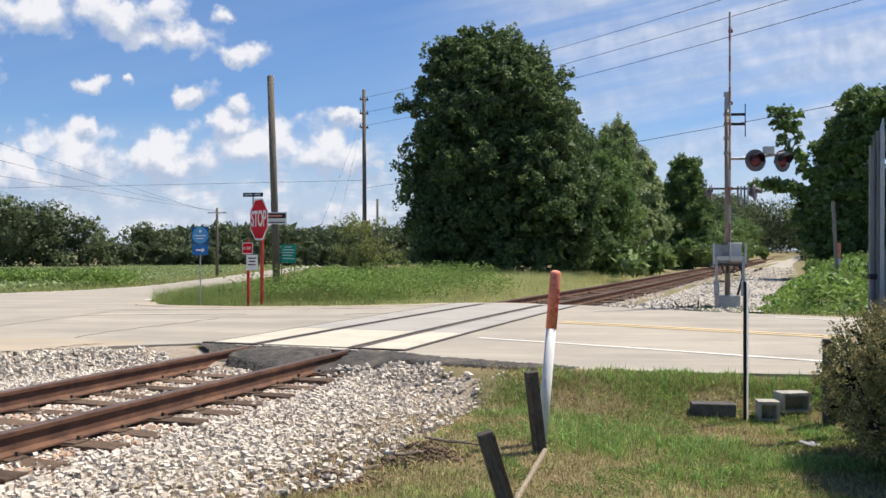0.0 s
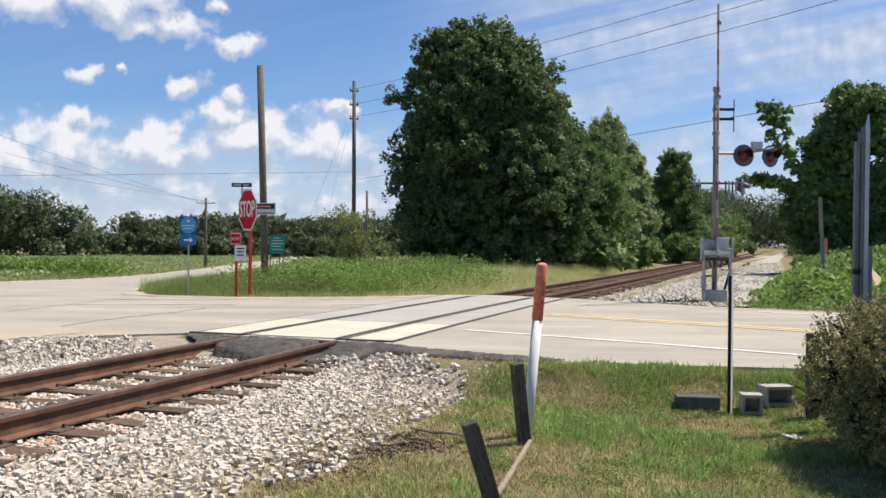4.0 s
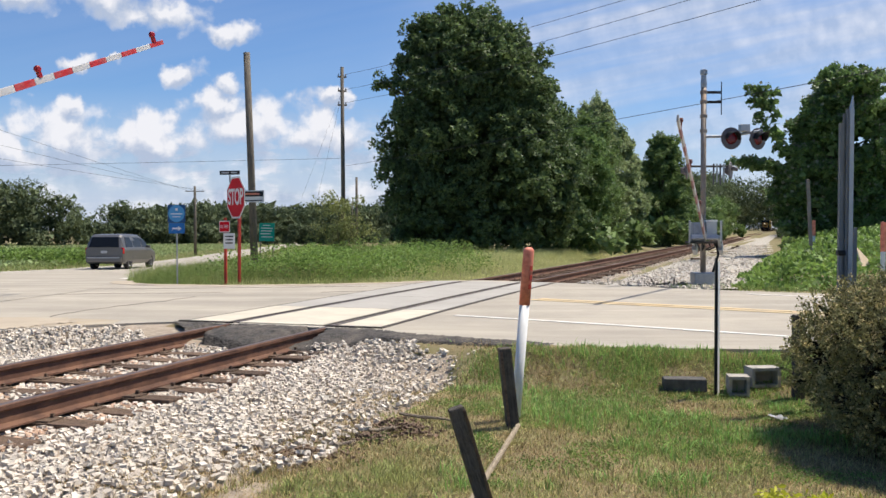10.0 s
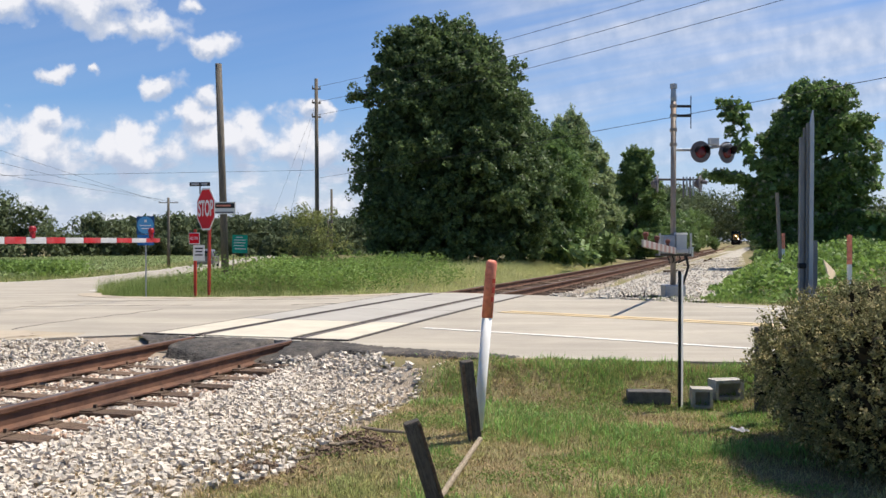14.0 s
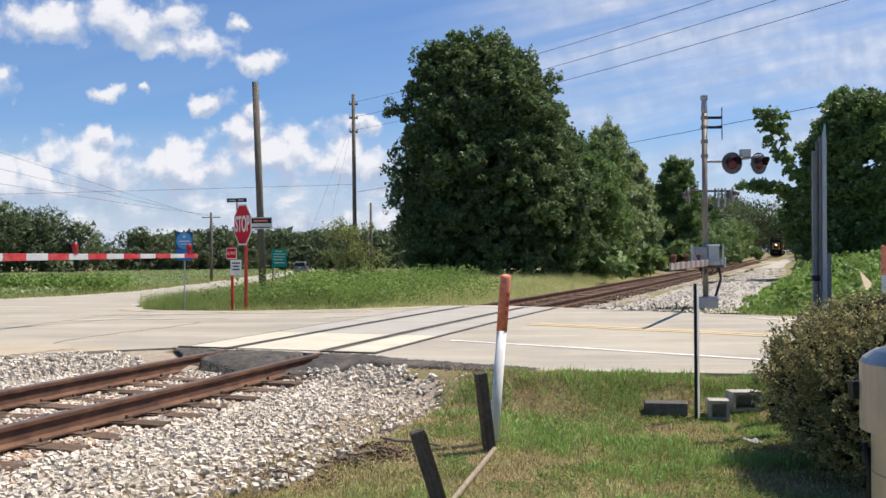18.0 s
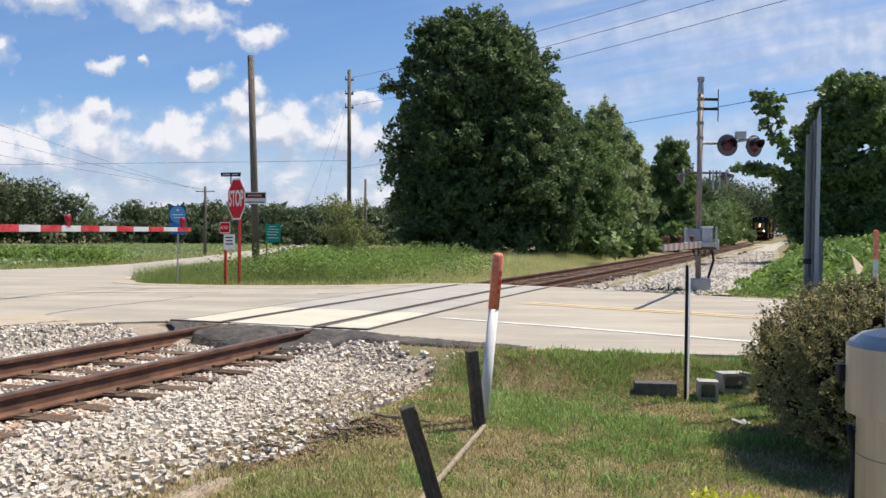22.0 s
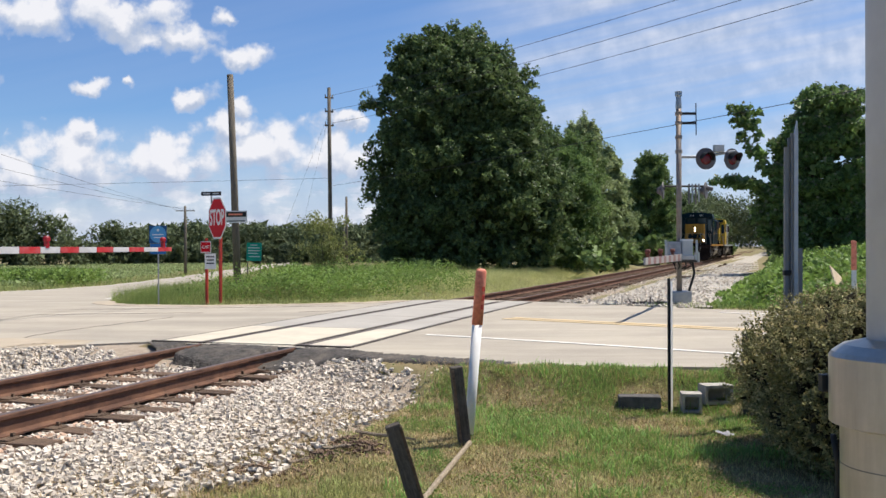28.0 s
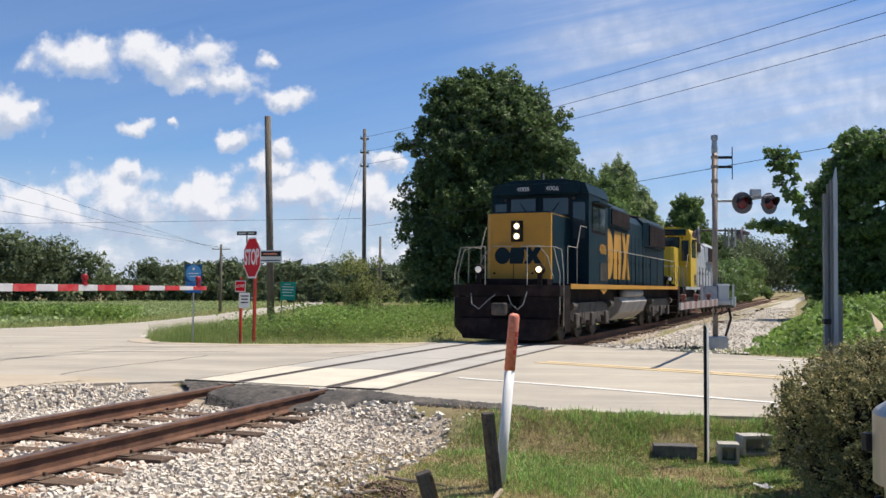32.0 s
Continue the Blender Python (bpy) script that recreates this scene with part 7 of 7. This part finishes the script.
# rank weeds on the bank across the road
N = 100000
x, y = r.uniform(6.5, 26, N), r.uniform(16, 42, N)
off, v = track_uv(x, y)
edge = np.interp(x, [5, 7.5, 12, 26], [20.2, 18.5, 15.4, 4.9])
lump = 0.10 + 0.95 * mottle(x, y, 1.3, 31) * (0.4 + 0.6 * mottle(x, y, 0.45, 32))
keep = (off > gravel_edge(v) + 0.3 * np.sin(v * 1.4)) & (y > edge + 0.5) & (y < 40)
x, y, lump, off = x[keep], y[keep], lump[keep], off[keep]
ramp = smooth01((y - np.interp(x, [5, 7.5, 12, 26], [20.2, 18.5, 15.4, 4.9])) / 3.0) * smooth01((off - 5.4) / 2.2)
z = ground_z(x, y) + lump * (0.15 + 0.85 * ramp) * r.random(len(x)) ** 0.5
V, F = leaves_np(np.stack([x, y, z], 1), 0.125, r, 0.6, 0.6, 3)
tagged(mesh_np("bank_weeds", V, F, M_LEAF_WEED), "bright green vines and weeds over the bank", "weeds", kind="stuff")
N = 26000
v, off = r.uniform(34, 110, N), 6.4 + r.random(N) * 7
keep = off > gravel_edge(v) + 0.6
x, y = track(v[keep], off[keep])
leaf_carpet("bank_weeds", x, y, 0.5, 0.17, 72, M_LEAF_WEED, "green weeds along the railway bank")
N = 9000
x, y = r.uniform(5.0, 16, N), r.uniform(13, 22, N)
edge = np.interp(x, [5, 7.5, 12, 26], [19.7, 18.0, 14.9, 4.4])
keep = (y > edge) & (y < edge + 1.6) & (np.hypot(x - 6.02, y - 21.3) > 0.6)
blades("verge_grass", x[keep], y[keep], 0.16, 0.018, 71, M_GRASS_TALL, "thin grass along the road edge", 0.6)

# hedge beside the lawn
r = np.random.default_rng(80)
HX, HY = 4.70, 6.45
hedge = thing("hedge_bush", pose(HX, HY, lawn(HX, HY)), "broad rounded dark bush with small leaves and bronze shoot tips", "bush")
HEDGE = ((0.0, 0.0, 1.85, 1.3, 520), (-0.75, -0.35, 1.0, 0.85, 190), (0.9, 0.75, 1.5, 1.2, 240))


def hedge_skin(n, lo, hi):
    """Places on the bush's rounded skin and the way out of it."""
    P, D = [], []
    total = sum(h[4] for h in HEDGE)
    for cx, cy, rx, ry, w in HEDGE:
        m = int(n * w / total)
        d = r.normal(size=(m, 3))
        d /= ((np.abs(d) ** 3.0).sum(1) ** (1 / 3.0))[:, None]
        a = np.arctan2(d[:, 1] * ry, d[:, 0] * rx)
        lump = 1.0 + 0.05 * np.sin(a * 9 + cx) * np.cos(d[:, 2] * 7) + 0.04 * np.sin(a * 23 + d[:, 2] * 13)
        q = r.uniform(lo, hi, m) * lump
        p = np.stack([cx + d[:, 0] * rx * q, cy + d[:, 1] * ry * q, np.where(d[:, 2] > 0, 0.62 + d[:, 2] * 0.72 * q * (1.0 if rx > 1.2 else 0.85), 0.62 + d[:, 2] * 0.66 * q)], 1)
        o = d / np.array((rx, ry, 0.72))
        P.append(p), D.append(o / np.linalg.norm(o, axis=1)[:, None])
    P, D = np.concatenate(P), np.concatenate(D)
    ok = P[:, 2] > 0.04
    return P[ok], D[ok]


# leafy shoots standing out of the skin
P, D = hedge_skin(13500, 0.91, 1.0)
D = D + (0, 0, 0.55) + r.normal(0, 0.35, D.shape)
D /= np.linalg.norm(D, axis=1)[:, None]
n_leaf = 15
f = (np.arange(n_leaf) / n_leaf)[None, :, None]
L = r.uniform(0.04, 0.12, (len(P), 1, 1))
Q = (P[:, None] + D[:, None] * f * L + r.normal(0, 0.011, (len(P), n_leaf, 3))).reshape(-1, 3)
tip = np.repeat(r.random(len(P)) < 0.38, n_leaf) & (np.tile(np.arange(n_leaf), len(P)) > 8)
V, F = leaves_np(Q[~tip], 0.028, r, 0.9, 0.5)
mesh_np("foliage", V, F, M_LEAF_HEDGE, hedge)
V, F = leaves_np(Q[tip], 0.024, r, 0.9, 0.5)
mesh_np("young_growth", V, F, mat("bronze_shoot_tips", (0.62, 0.50, 0.25), (0.42, 0.36, 0.165), 3, 0.6, bump=0, island=0.35, trans=0.2, spec=0.15), hedge, "bronze-green young shoot tips")
# inner leaves: the shade inside the bush is put into their dark colour
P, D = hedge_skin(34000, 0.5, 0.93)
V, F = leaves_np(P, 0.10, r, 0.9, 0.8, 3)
mesh_np("inner_foliage", V, F, mat("shaded_inner_leaves", (0.06, 0.05, 0.032), (0.03, 0.026, 0.018), 3, 0.9, bump=0, island=0.4, spec=0.05), hedge, "inner leaves coloured dark for the shade inside")
for k in range(10):
    b = P[k * (len(P) // 10)]
    part("stem", btube([(b[0] * 0.15, b[1] * 0.15, -0.05), (b[0] * 0.5, b[1] * 0.5, b[2] * 0.5), (b[0] * 0.9, b[1] * 0.9, b[2] * 0.95)], [0.02, 0.014, 0.005], 6), M_BARK, hedge)
# yellow plant at the foot of the column
for px, py, s in ((1.88, 4.1, 0.28), (2.28, 3.85, 0.22)):
    yp = thing("yellow_shrub", pose(px, py, lawn(px, py)), "low shrub with bright yellow-green leaves", "shrub", "yellow shrubs")
    P = crown_points([(r.normal(0, s * 0.5), r.normal(0, s * 0.45), 0.08 + r.random() * 0.2, 0.1, 0.1, 0.08) for _ in range(40)], 5200, r)
    V, F = leaves_np(P, 0.045, r, 0.7, 0.5)
    mesh_np("foliage", V, F, M_LEAF_YELLOW, yp)
    for k in range(5):
        part("stem", btube([(0, 0, -0.02), (r.normal(0, s * 0.3), r.normal(0, s * 0.3), 0.2)], [0.008, 0.004], 5), M_BARK, yp)

# ---- posts and litter on the far bank ----
def marker(x, y, h, label, lean=0.0):
    t = thing("marker_post", pose(x, y, float(ground_z(x, y)), 0, lean, 0), label, "marker post")
    part("post", bbox(-0.05, 0.05, -0.02, 0.02, -0.2, h * 0.6, bevel=0.01), M_WHITEPAINT, t)
    part("warning_band", bbox(-0.055, 0.055, -0.024, 0.024, h * 0.58, h, bevel=0.02), M_ORANGE, t, "orange-red top")


marker(9.1, 18.6, 1.5, "white warning post with an orange-red top on the bank")
marker(12.2, 30.0, 1.25, "orange-topped warning post among the weeds")
bd = thing("wooden_board", pose(9.80, 21.0, 0.55, 0, 4, 35) @ pose(0, 0, 0, -20, 0, 0), "pale weathered board standing among the weeds", "board")
part("board", bprism([(-0.16, -0.85), (0.18, -0.85), (0.18, 0.06), (-0.16, 0.34)], 0.03), mat("pale_board_wood", (0.80, 0.62, 0.42), (0.68, 0.52, 0.35), 4, 0.85, bump=0.2, stretch=(6, 6, 1)), bd)
tp = thing("steel_post", pose(10.75, 26.5, float(ground_z(10.75, 26.5)), 0, -3, 0), "thin rusty steel post in the weeds", "post")
part("post", bbox(-0.05, 0.05, -0.03, 0.03, -0.2, 2.5, bevel=0.01), M_RUSTGALV, tp)
r = np.random.default_rng(90)
for k in range(26):
    v = 38 + k * 1.7 + r.uniform(-0.5, 0.5)
    x, y = track(v, 3.0 + r.uniform(0, 1.4))
    t = thing("old_tie", pose(float(x), float(y), -0.42 + 0.08 * (k % 3), r.normal(0, 4), r.normal(3, 4), heading(v) + r.normal(70, 18)), "discarded dark timber tie on the bank", "railway tie", "discarded ties")
    part("timber", bbox(-1.2, 1.2, -0.11, 0.11, -0.08, 0.1, bevel=0.012), M_TIE, t)
M_STICK = mat("bleached_stick", (0.36, 0.29, 0.21), (0.20, 0.155, 0.11), 8, 0.9, bump=0.5, stretch=(1, 10, 10))
for x, y, a, L in ((-0.55, 8.85, 25, 0.55), (-0.75, 8.7, 12, 0.4), (-0.1, 7.3, -28, 0.6), (-0.45, 6.9, 30, 0.3), (-0.72, 6.62, 40, 0.25), (-1.0, 6.2, 35, 0.22)):
    t = thing("dead_branch", pose(x, y, float(ground_z(x, y)) + 0.04, 0, 0, a), "dead stick lying at the edge of the ballast", "branch", "dead sticks")
    part("stick", btube([(-L / 2, 0, 0.02), (-L / 6, 0.03, 0.0), (L / 5, -0.02, 0.02), (L / 2, 0.02, 0.0)], [0.013, 0.016, 0.012, 0.006], 6), M_STICK, t)
t = thing("fallen_rail", pose(0, 0, 0), "thin weathered timber lying from post to post in the grass", "timber")
part("timber", btube([(0.64, 7.1, lawn(0.64, 7.1) + 0.03), (0.44, 6.2, lawn(0.44, 6.2) + 0.03), (0.22, 5.2, lawn(0.22, 5.2) + 0.025), (0.0, 4.3, lawn(0, 4.3) + 0.02)], 0.021, 8), mat("bleached_timber", (0.46, 0.38, 0.27), (0.28, 0.22, 0.15), 8, 0.9, bump=0.6, stretch=(10, 1, 10)), t)
t = thing("debris_heap", pose(5.2, 20.75, float(ground_z(5.2, 20.75))), "low heap of dark dirt and twigs by the road", "debris")
for k in range(40):
    a, q = r.uniform(0, 6.28), r.random() ** 0.5
    c = Vector((q * 0.75 * math.cos(a), q * 0.3 * math.sin(a), 0.02 + 0.08 * (1 - q)))
    d = Vector((r.normal(), r.normal(), r.normal() * 0.3)).normalized() * r.uniform(0.05, 0.2)
    part("twig", btube([c - d, c + d], [0.02, 0.008], 5), M_OLDWOOD, t)

# bare dirt and dead roots where the lawn meets the stones
N = 800
cx, cy = np.array((-0.66, -0.5, -0.95, -0.3)), np.array((6.8, 7.3, 6.35, 7.0))
k = r.integers(0, 4, N)
x, y = cx[k] + r.normal(0, 0.17, N), cy[k] + r.normal(0, 0.13, N)
off, v = track_uv(x, y)
stones("dirt_clods", off, v, surface_z(x, y) + 0.01 + 0.05 * np.exp(-((x - cx[k]) ** 2 + (y - cy[k]) ** 2) / 0.03), 0.019, mat("brown_soil", (0.24, 0.165, 0.105), (0.12, 0.08, 0.055), 9, 0.95, bump=0.5, island=0.4), 93, "brown soil clods and dead roots at the lawn edge")


# ---- clouds: a sky backdrop far behind everything ----
def cloud_material():
    m = bpy.data.materials.new("cloud_sky")
    m.use_nodes = True
    n, l = m.node_tree.nodes, m.node_tree.links
    n.clear()

    def math_node(op, a, b=None, c=None, clamp=False):
        k = n.new("ShaderNodeMath")
        k.operation, k.use_clamp = op, clamp
        for i, q in enumerate((a, b, c)):
            if q is None:
                continue
            if isinstance(q, (int, float)):
                k.inputs[i].default_value = q
            else:
                l.new(q, k.inputs[i])
        return k.outputs[0]

    def noise_node(vec, scale, detail, rough=0.6):
        k = n.new("ShaderNodeTexNoise")
        k.inputs["Scale"].default_value, k.inputs["Detail"].default_value, k.inputs["Roughness"].default_value = scale, detail, rough
        l.new(vec, k.inputs[0])
        return k

    tc = n.new("ShaderNodeTexCoord")
    sc = n.new("ShaderNodeVectorMath")
    sc.operation = "SCALE"
    sc.inputs["Scale"].default_value = 1 / 2000
    l.new(tc.outputs["Object"], sc.inputs[0])
    p = sc.outputs[0]
    warp = noise_node(p, 22, 4)
    wv = n.new("ShaderNodeVectorMath")
    wv.operation = "MULTIPLY_ADD"
    l.new(warp.outputs["Color"], wv.inputs[0])
    wv.inputs[1].default_value = (0.05, 0, 0.05)
    l.new(p, wv.inputs[2])
    off = n.new("ShaderNodeVectorMath")
    off.operation = "SUBTRACT"
    l.new(wv.outputs[0], off.inputs[0])
    off.inputs[1].default_value = (0.025, 0, 0.025)
    q = off.outputs[0]
    field, under = None, None
    # x, z, half width, half height
    for x, z, rx, rz in ((-0.375, 0.262, 0.088, 0.027), (-0.32, 0.237, 0.055, 0.018), (-0.47, 0.265, 0.075, 0.027), (-0.242, 0.216, 0.046, 0.014), (-0.254, 0.262, 0.018, 0.009), (-0.412, 0.183, 0.024, 0.011), (-0.368, 0.189, 0.011, 0.008),
                         (-0.295, 0.170, 0.03, 0.013), (-0.243, 0.163, 0.02, 0.014), (-0.43, 0.10, 0.08, 0.04), (-0.33, 0.10, 0.08, 0.03), (-0.49, 0.085, 0.08, 0.032), (-0.416, 0.135, 0.022, 0.018), (-0.53, 0.09, 0.06, 0.04), (-0.225, 0.115, 0.075, 0.036), (-0.25, 0.138, 0.035, 0.02), (-0.325, 0.095, 0.05, 0.026),
                         (-0.155, 0.108, 0.06, 0.03), (-0.13, 0.143, 0.03, 0.011), (-0.11, 0.10, 0.035, 0.03), (-0.55, 0.2, 0.05, 0.03)):
        s = n.new("ShaderNodeVectorMath")
        s.operation = "SUBTRACT"
        l.new(q, s.inputs[0])
        s.inputs[1].default_value = (x, 0, z)
        e = n.new("ShaderNodeVectorMath")
        e.operation = "MULTIPLY"
        l.new(s.outputs[0], e.inputs[0])
        e.inputs[1].default_value = (0.84 / rx, 0, 0.8 / rz)
        g = n.new("ShaderNodeVectorMath")
        g.operation = "LENGTH"
        l.new(e.outputs[0], g.inputs[0])
        f = math_node("SUBTRACT", 1.0, g.outputs["Value"])
        field = f if field is None else math_node("MAXIMUM", field, f)
        low = n.new("ShaderNodeVectorMath")
        low.operation = "ADD"
        l.new(e.outputs[0], low.inputs[0])
        low.inputs[1].default_value = (0, 0, 0.5)
        gl = n.new("ShaderNodeVectorMath")
        gl.operation = "LENGTH"
        l.new(low.outputs[0], gl.inputs[0])
        fl = math_node("SUBTRACT", 1.0, gl.outputs["Value"])
        under = fl if under is None else math_node("MAXIMUM", under, fl)
    n1 = noise_node(p, 26, 7, 0.54)
    vor = n.new("ShaderNodeTexVoronoi")
    vor.feature, vor.inputs["Scale"].default_value = "SMOOTH_F1", 58
    l.new(q, vor.inputs[0])
    billow = math_node("MULTIPLY_ADD", vor.outputs["Distance"], -0.55, 0.22)
    d = math_node("ADD", billow, math_node("MULTIPLY_ADD", n1.outputs[0], 1.5, math_node("SUBTRACT", field, 0.74)))
    cum = n.new("ShaderNodeMapRange")
    cum.interpolation_type = "SMOOTHSTEP"
    cum.inputs[1].default_value, cum.inputs[2].default_value = 0.0, 0.66
    l.new(d, cum.inputs[0])
    # thin streaks over the railway side
    sx = n.new("ShaderNodeSeparateXYZ")
    l.new(p, sx.inputs[0])

    def streaks(slope, along, across, scale, detail, lo, hi, top):
        cm = n.new("ShaderNodeCombineXYZ")
        l.new(math_node("MULTIPLY", sx.outputs[0], along), cm.inputs[0])
        l.new(math_node("MULTIPLY", math_node("MULTIPLY_ADD", sx.outputs[0], -slope, sx.outputs[2]), across), cm.inputs[2])
        k = noise_node(cm.outputs[0], scale, detail, 0.55)
        mr = n.new("ShaderNodeMapRange")
        mr.interpolation_type = "SMOOTHSTEP"
        mr.inputs[1].default_value, mr.inputs[2].default_value, mr.inputs[4].default_value = lo, hi, top
        l.new(k.outputs[0], mr.inputs[0])
        return mr.outputs[0]

    ci = math_node("MAXIMUM", math_node("MULTIPLY", streaks(0.2, 0.35, 5.0, 3.6, 4, 0.32, 0.66, 0.85), streaks(0.1, 0.7, 1.2, 3.0, 1, 0.15, 0.5, 1.0)), streaks(0.26, 0.5, 14.0, 3.0, 5, 0.45, 0.8, 0.5))
    sep = n.new("ShaderNodeSeparateXYZ")
    l.new(p, sep.inputs[0])
    side = n.new("ShaderNodeMapRange")
    side.interpolation_type = "SMOOTHSTEP"
    side.inputs[1].default_value, side.inputs[2].default_value, side.inputs[3].default_value = -0.10, 0.16, 0.12
    l.new(sep.outputs[0], side.inputs[0])
    cirrus = math_node("MULTIPLY", ci, side.outputs[0])
    haze = n.new("ShaderNodeMapRange")
    haze.inputs[1].default_value, haze.inputs[2].default_value, haze.inputs[3].default_value, haze.inputs[4].default_value = 0.03, 0.16, 0.85, 0.0
    l.new(sep.outputs[2], haze.inputs[0])
    thin = math_node("MAXIMUM", cirrus, haze.outputs[0])
    # broken low layer over the field
    mlow = n.new("ShaderNodeMapping")
    mlow.inputs["Location"].default_value, mlow.inputs["Scale"].default_value = (0.3, 0, 0.1), (1, 1, 2.8)
    l.new(p, mlow.inputs[0])
    nlow = noise_node(mlow.outputs[0], 13, 6, 0.6)
    clow = n.new("ShaderNodeMapRange")
    clow.interpolation_type = "SMOOTHSTEP"
    clow.inputs[1].default_value, clow.inputs[2].default_value, clow.inputs[4].default_value = 0.36, 0.60, 0.95
    l.new(nlow.outputs[0], clow.inputs[0])
    zf = n.new("ShaderNodeMapRange")
    zf.interpolation_type = "SMOOTHSTEP"
    zf.inputs[1].default_value, zf.inputs[2].default_value, zf.inputs[3].default_value, zf.inputs[4].default_value = 0.09, 0.15, 1.0, 0.0
    l.new(sep.outputs[2], zf.inputs[0])
    xf = n.new("ShaderNodeMapRange")
    xf.interpolation_type = "SMOOTHSTEP"
    xf.inputs[1].default_value, xf.inputs[2].default_value, xf.inputs[3].default_value, xf.inputs[4].default_value = -0.05, 0.12, 1.0, 0.35
    l.new(sep.outputs[0], xf.inputs[0])
    layer = math_node("MULTIPLY", clow.outputs[0], math_node("MULTIPLY", zf.outputs[0], xf.outputs[0]))
    heap = math_node("MAXIMUM", cum.outputs[0], layer, clamp=True)
    alpha = math_node("MAXIMUM", heap, thin, clamp=True)
    # grey undersides and bright tops
    n3 = noise_node(p, 26, 5, 0.55)
    up = n.new("ShaderNodeVectorMath")
    up.operation = "ADD"
    l.new(p, up.inputs[0])
    up.inputs[1].default_value = (0.007, 0, 0.013)
    n4 = noise_node(up.outputs[0], 26, 4, 0.5)
    shade = math_node("SUBTRACT", n1.outputs[0], n4.outputs[0])
    puff = math_node("MULTIPLY_ADD", billow, 0.9, math_node("MULTIPLY", shade, 2.2))
    base = math_node("MULTIPLY_ADD", math_node("MULTIPLY", math_node("SUBTRACT", field, under), cum.outputs[0]), 1.7, math_node("MULTIPLY_ADD", layer, 0.10, 0.36))
    lum = math_node("ADD", math_node("ADD", puff, base), math_node("MULTIPLY_ADD", n3.outputs[0], 0.6, -0.3), clamp=True)
    ramp = n.new("ShaderNodeValToRGB")
    ramp.color_ramp.elements[0].color, ramp.color_ramp.elements[1].color = (0.42, 0.50, 0.64, 1), (0.80, 0.815, 0.85, 1)
    ramp.color_ramp.elements[0].position, ramp.color_ramp.elements[1].position = 0.0, 0.95
    l.new(lum, ramp.inputs[0])
    em = n.new("ShaderNodeEmission")
    hz = n.new("ShaderNodeMix")
    hz.data_type = "RGBA"
    hz.inputs[6].default_value = (0.50, 0.575, 0.72, 1)
    l.new(math_node("MAXIMUM", heap, cirrus, clamp=True), hz.inputs[0]), l.new(ramp.outputs[0], hz.inputs[7])
    l.new(hz.outputs[2], em.inputs[0])
    em.inputs[1].default_value = 1.0
    tr = n.new("ShaderNodeBsdfTransparent")
    mix = n.new("ShaderNodeMixShader")
    l.new(alpha, mix.inputs[0]), l.new(tr.outputs[0], mix.inputs[1]), l.new(em.outputs[0], mix.inputs[2])
    out = n.new("ShaderNodeOutputMaterial")
    l.new(mix.outputs[0], out.inputs[0])
    return m


clouds = mesh_np("cloud_backdrop", [(-2400, 0, -10), (2600, 0, -10), (2600, 0, 1300), (-2400, 0, 1300)], [(0, 1, 2, 3)], cloud_material())
clouds.location = (0, 2000, 0)
tagged(clouds, "white cumulus and thin streaky clouds in a blue sky", "sky", kind="structure")


# ---- what moves ----
def motions():
    rows = []
    for t in [k * 0.5 for k in range(65)]:
        a = float(np.interp(t, [0, 3.8, 4.6, 5.5, 6, 7, 8, 9, 10, 11, 12, 13, 14, 14.6, 32], [90, 90, 77, 59, 52, 44, 35.8, 28.3, 22.5, 16.7, 11.5, 6.8, 2.0, 0, 0]))
        rows.append((t, pose(*R_PIVOT, 0, 0, -R_AZ) @ pose(0, 0, 0, a, 0, 0)))
    walk(right_arm, rows)
    rows = []
    for t in [k * 0.5 for k in range(65)]:
        a = float(np.interp(t, [0, 3.0, 5.0, 7.0, 9, 10, 11, 12, 13, 13.9, 32], [90, 90, 76, 50, 29.0, 22.3, 15.6, 9.0, 2.6, 0, 0]))
        rows.append((t, pose(*L_PIVOT, 0, 0, -L_AZ) @ pose(0, 0, 0, a, 0, 0)))
    walk(left_arm, rows)
    walk(clouds, [(0, pose(-32, 2000, 6)), (16, pose(7, 2000, -2)), (32, pose(46, 2000, -10))])
    vt = [0, 6, 7, 8, 9, 9.5, 10, 11, 12, 13, 16, 19, 23, 32]
    vx = [-28.0, -17.6, -16.2, -15.2, -15.75, -16.4, -17.0, -18.5, -19.7, -20.9, -23.2, -25.4, -28.9, -37.2]
    vy = [-50.0, 10.5, 20.0, 29.05, 37.3, 41.7, 46.6, 57.5, 68.5, 79.5, 113, 145, 190, 285]
    vh = [10, 8, 8, 11, 11, 5, 1, -3, -5, -6, -5, -5, -5, -5]
    rows = []
    for t, x, y, h in zip(vt, vx, vy, vh):
        z0, z1 = float(dip(x, y - 2)), float(dip(x, y + 2))
        rows.append((t, pose(x, y, (z0 + z1) / 2 + 0.006, 0, 0, -h) @ pose(0, 0, 0, math.degrees(math.atan2(z1 - z0, 4.0)), 0, 0)))
    walk(van, rows)
    for loco, gap in ((loco1, 0.0), (loco2, 20.6)):
        rows = []
        for t in range(33):
            v = 21.2 + 15.4 * (32 - t) + gap
            v = min(v, 490)
            x0, y0 = track(v + 4)
            x1, y1 = track(v + 15)
            h = math.degrees(math.atan2(-(x1 - x0), y1 - y0))
            d = math.hypot(x1 - x0, y1 - y0)
            rows.append((t, pose(x0 - (x1 - x0) / d * 4, y0 - (y1 - y0) / d * 4, 0, 0, 0, h)))
        walk(loco, rows)


motions()
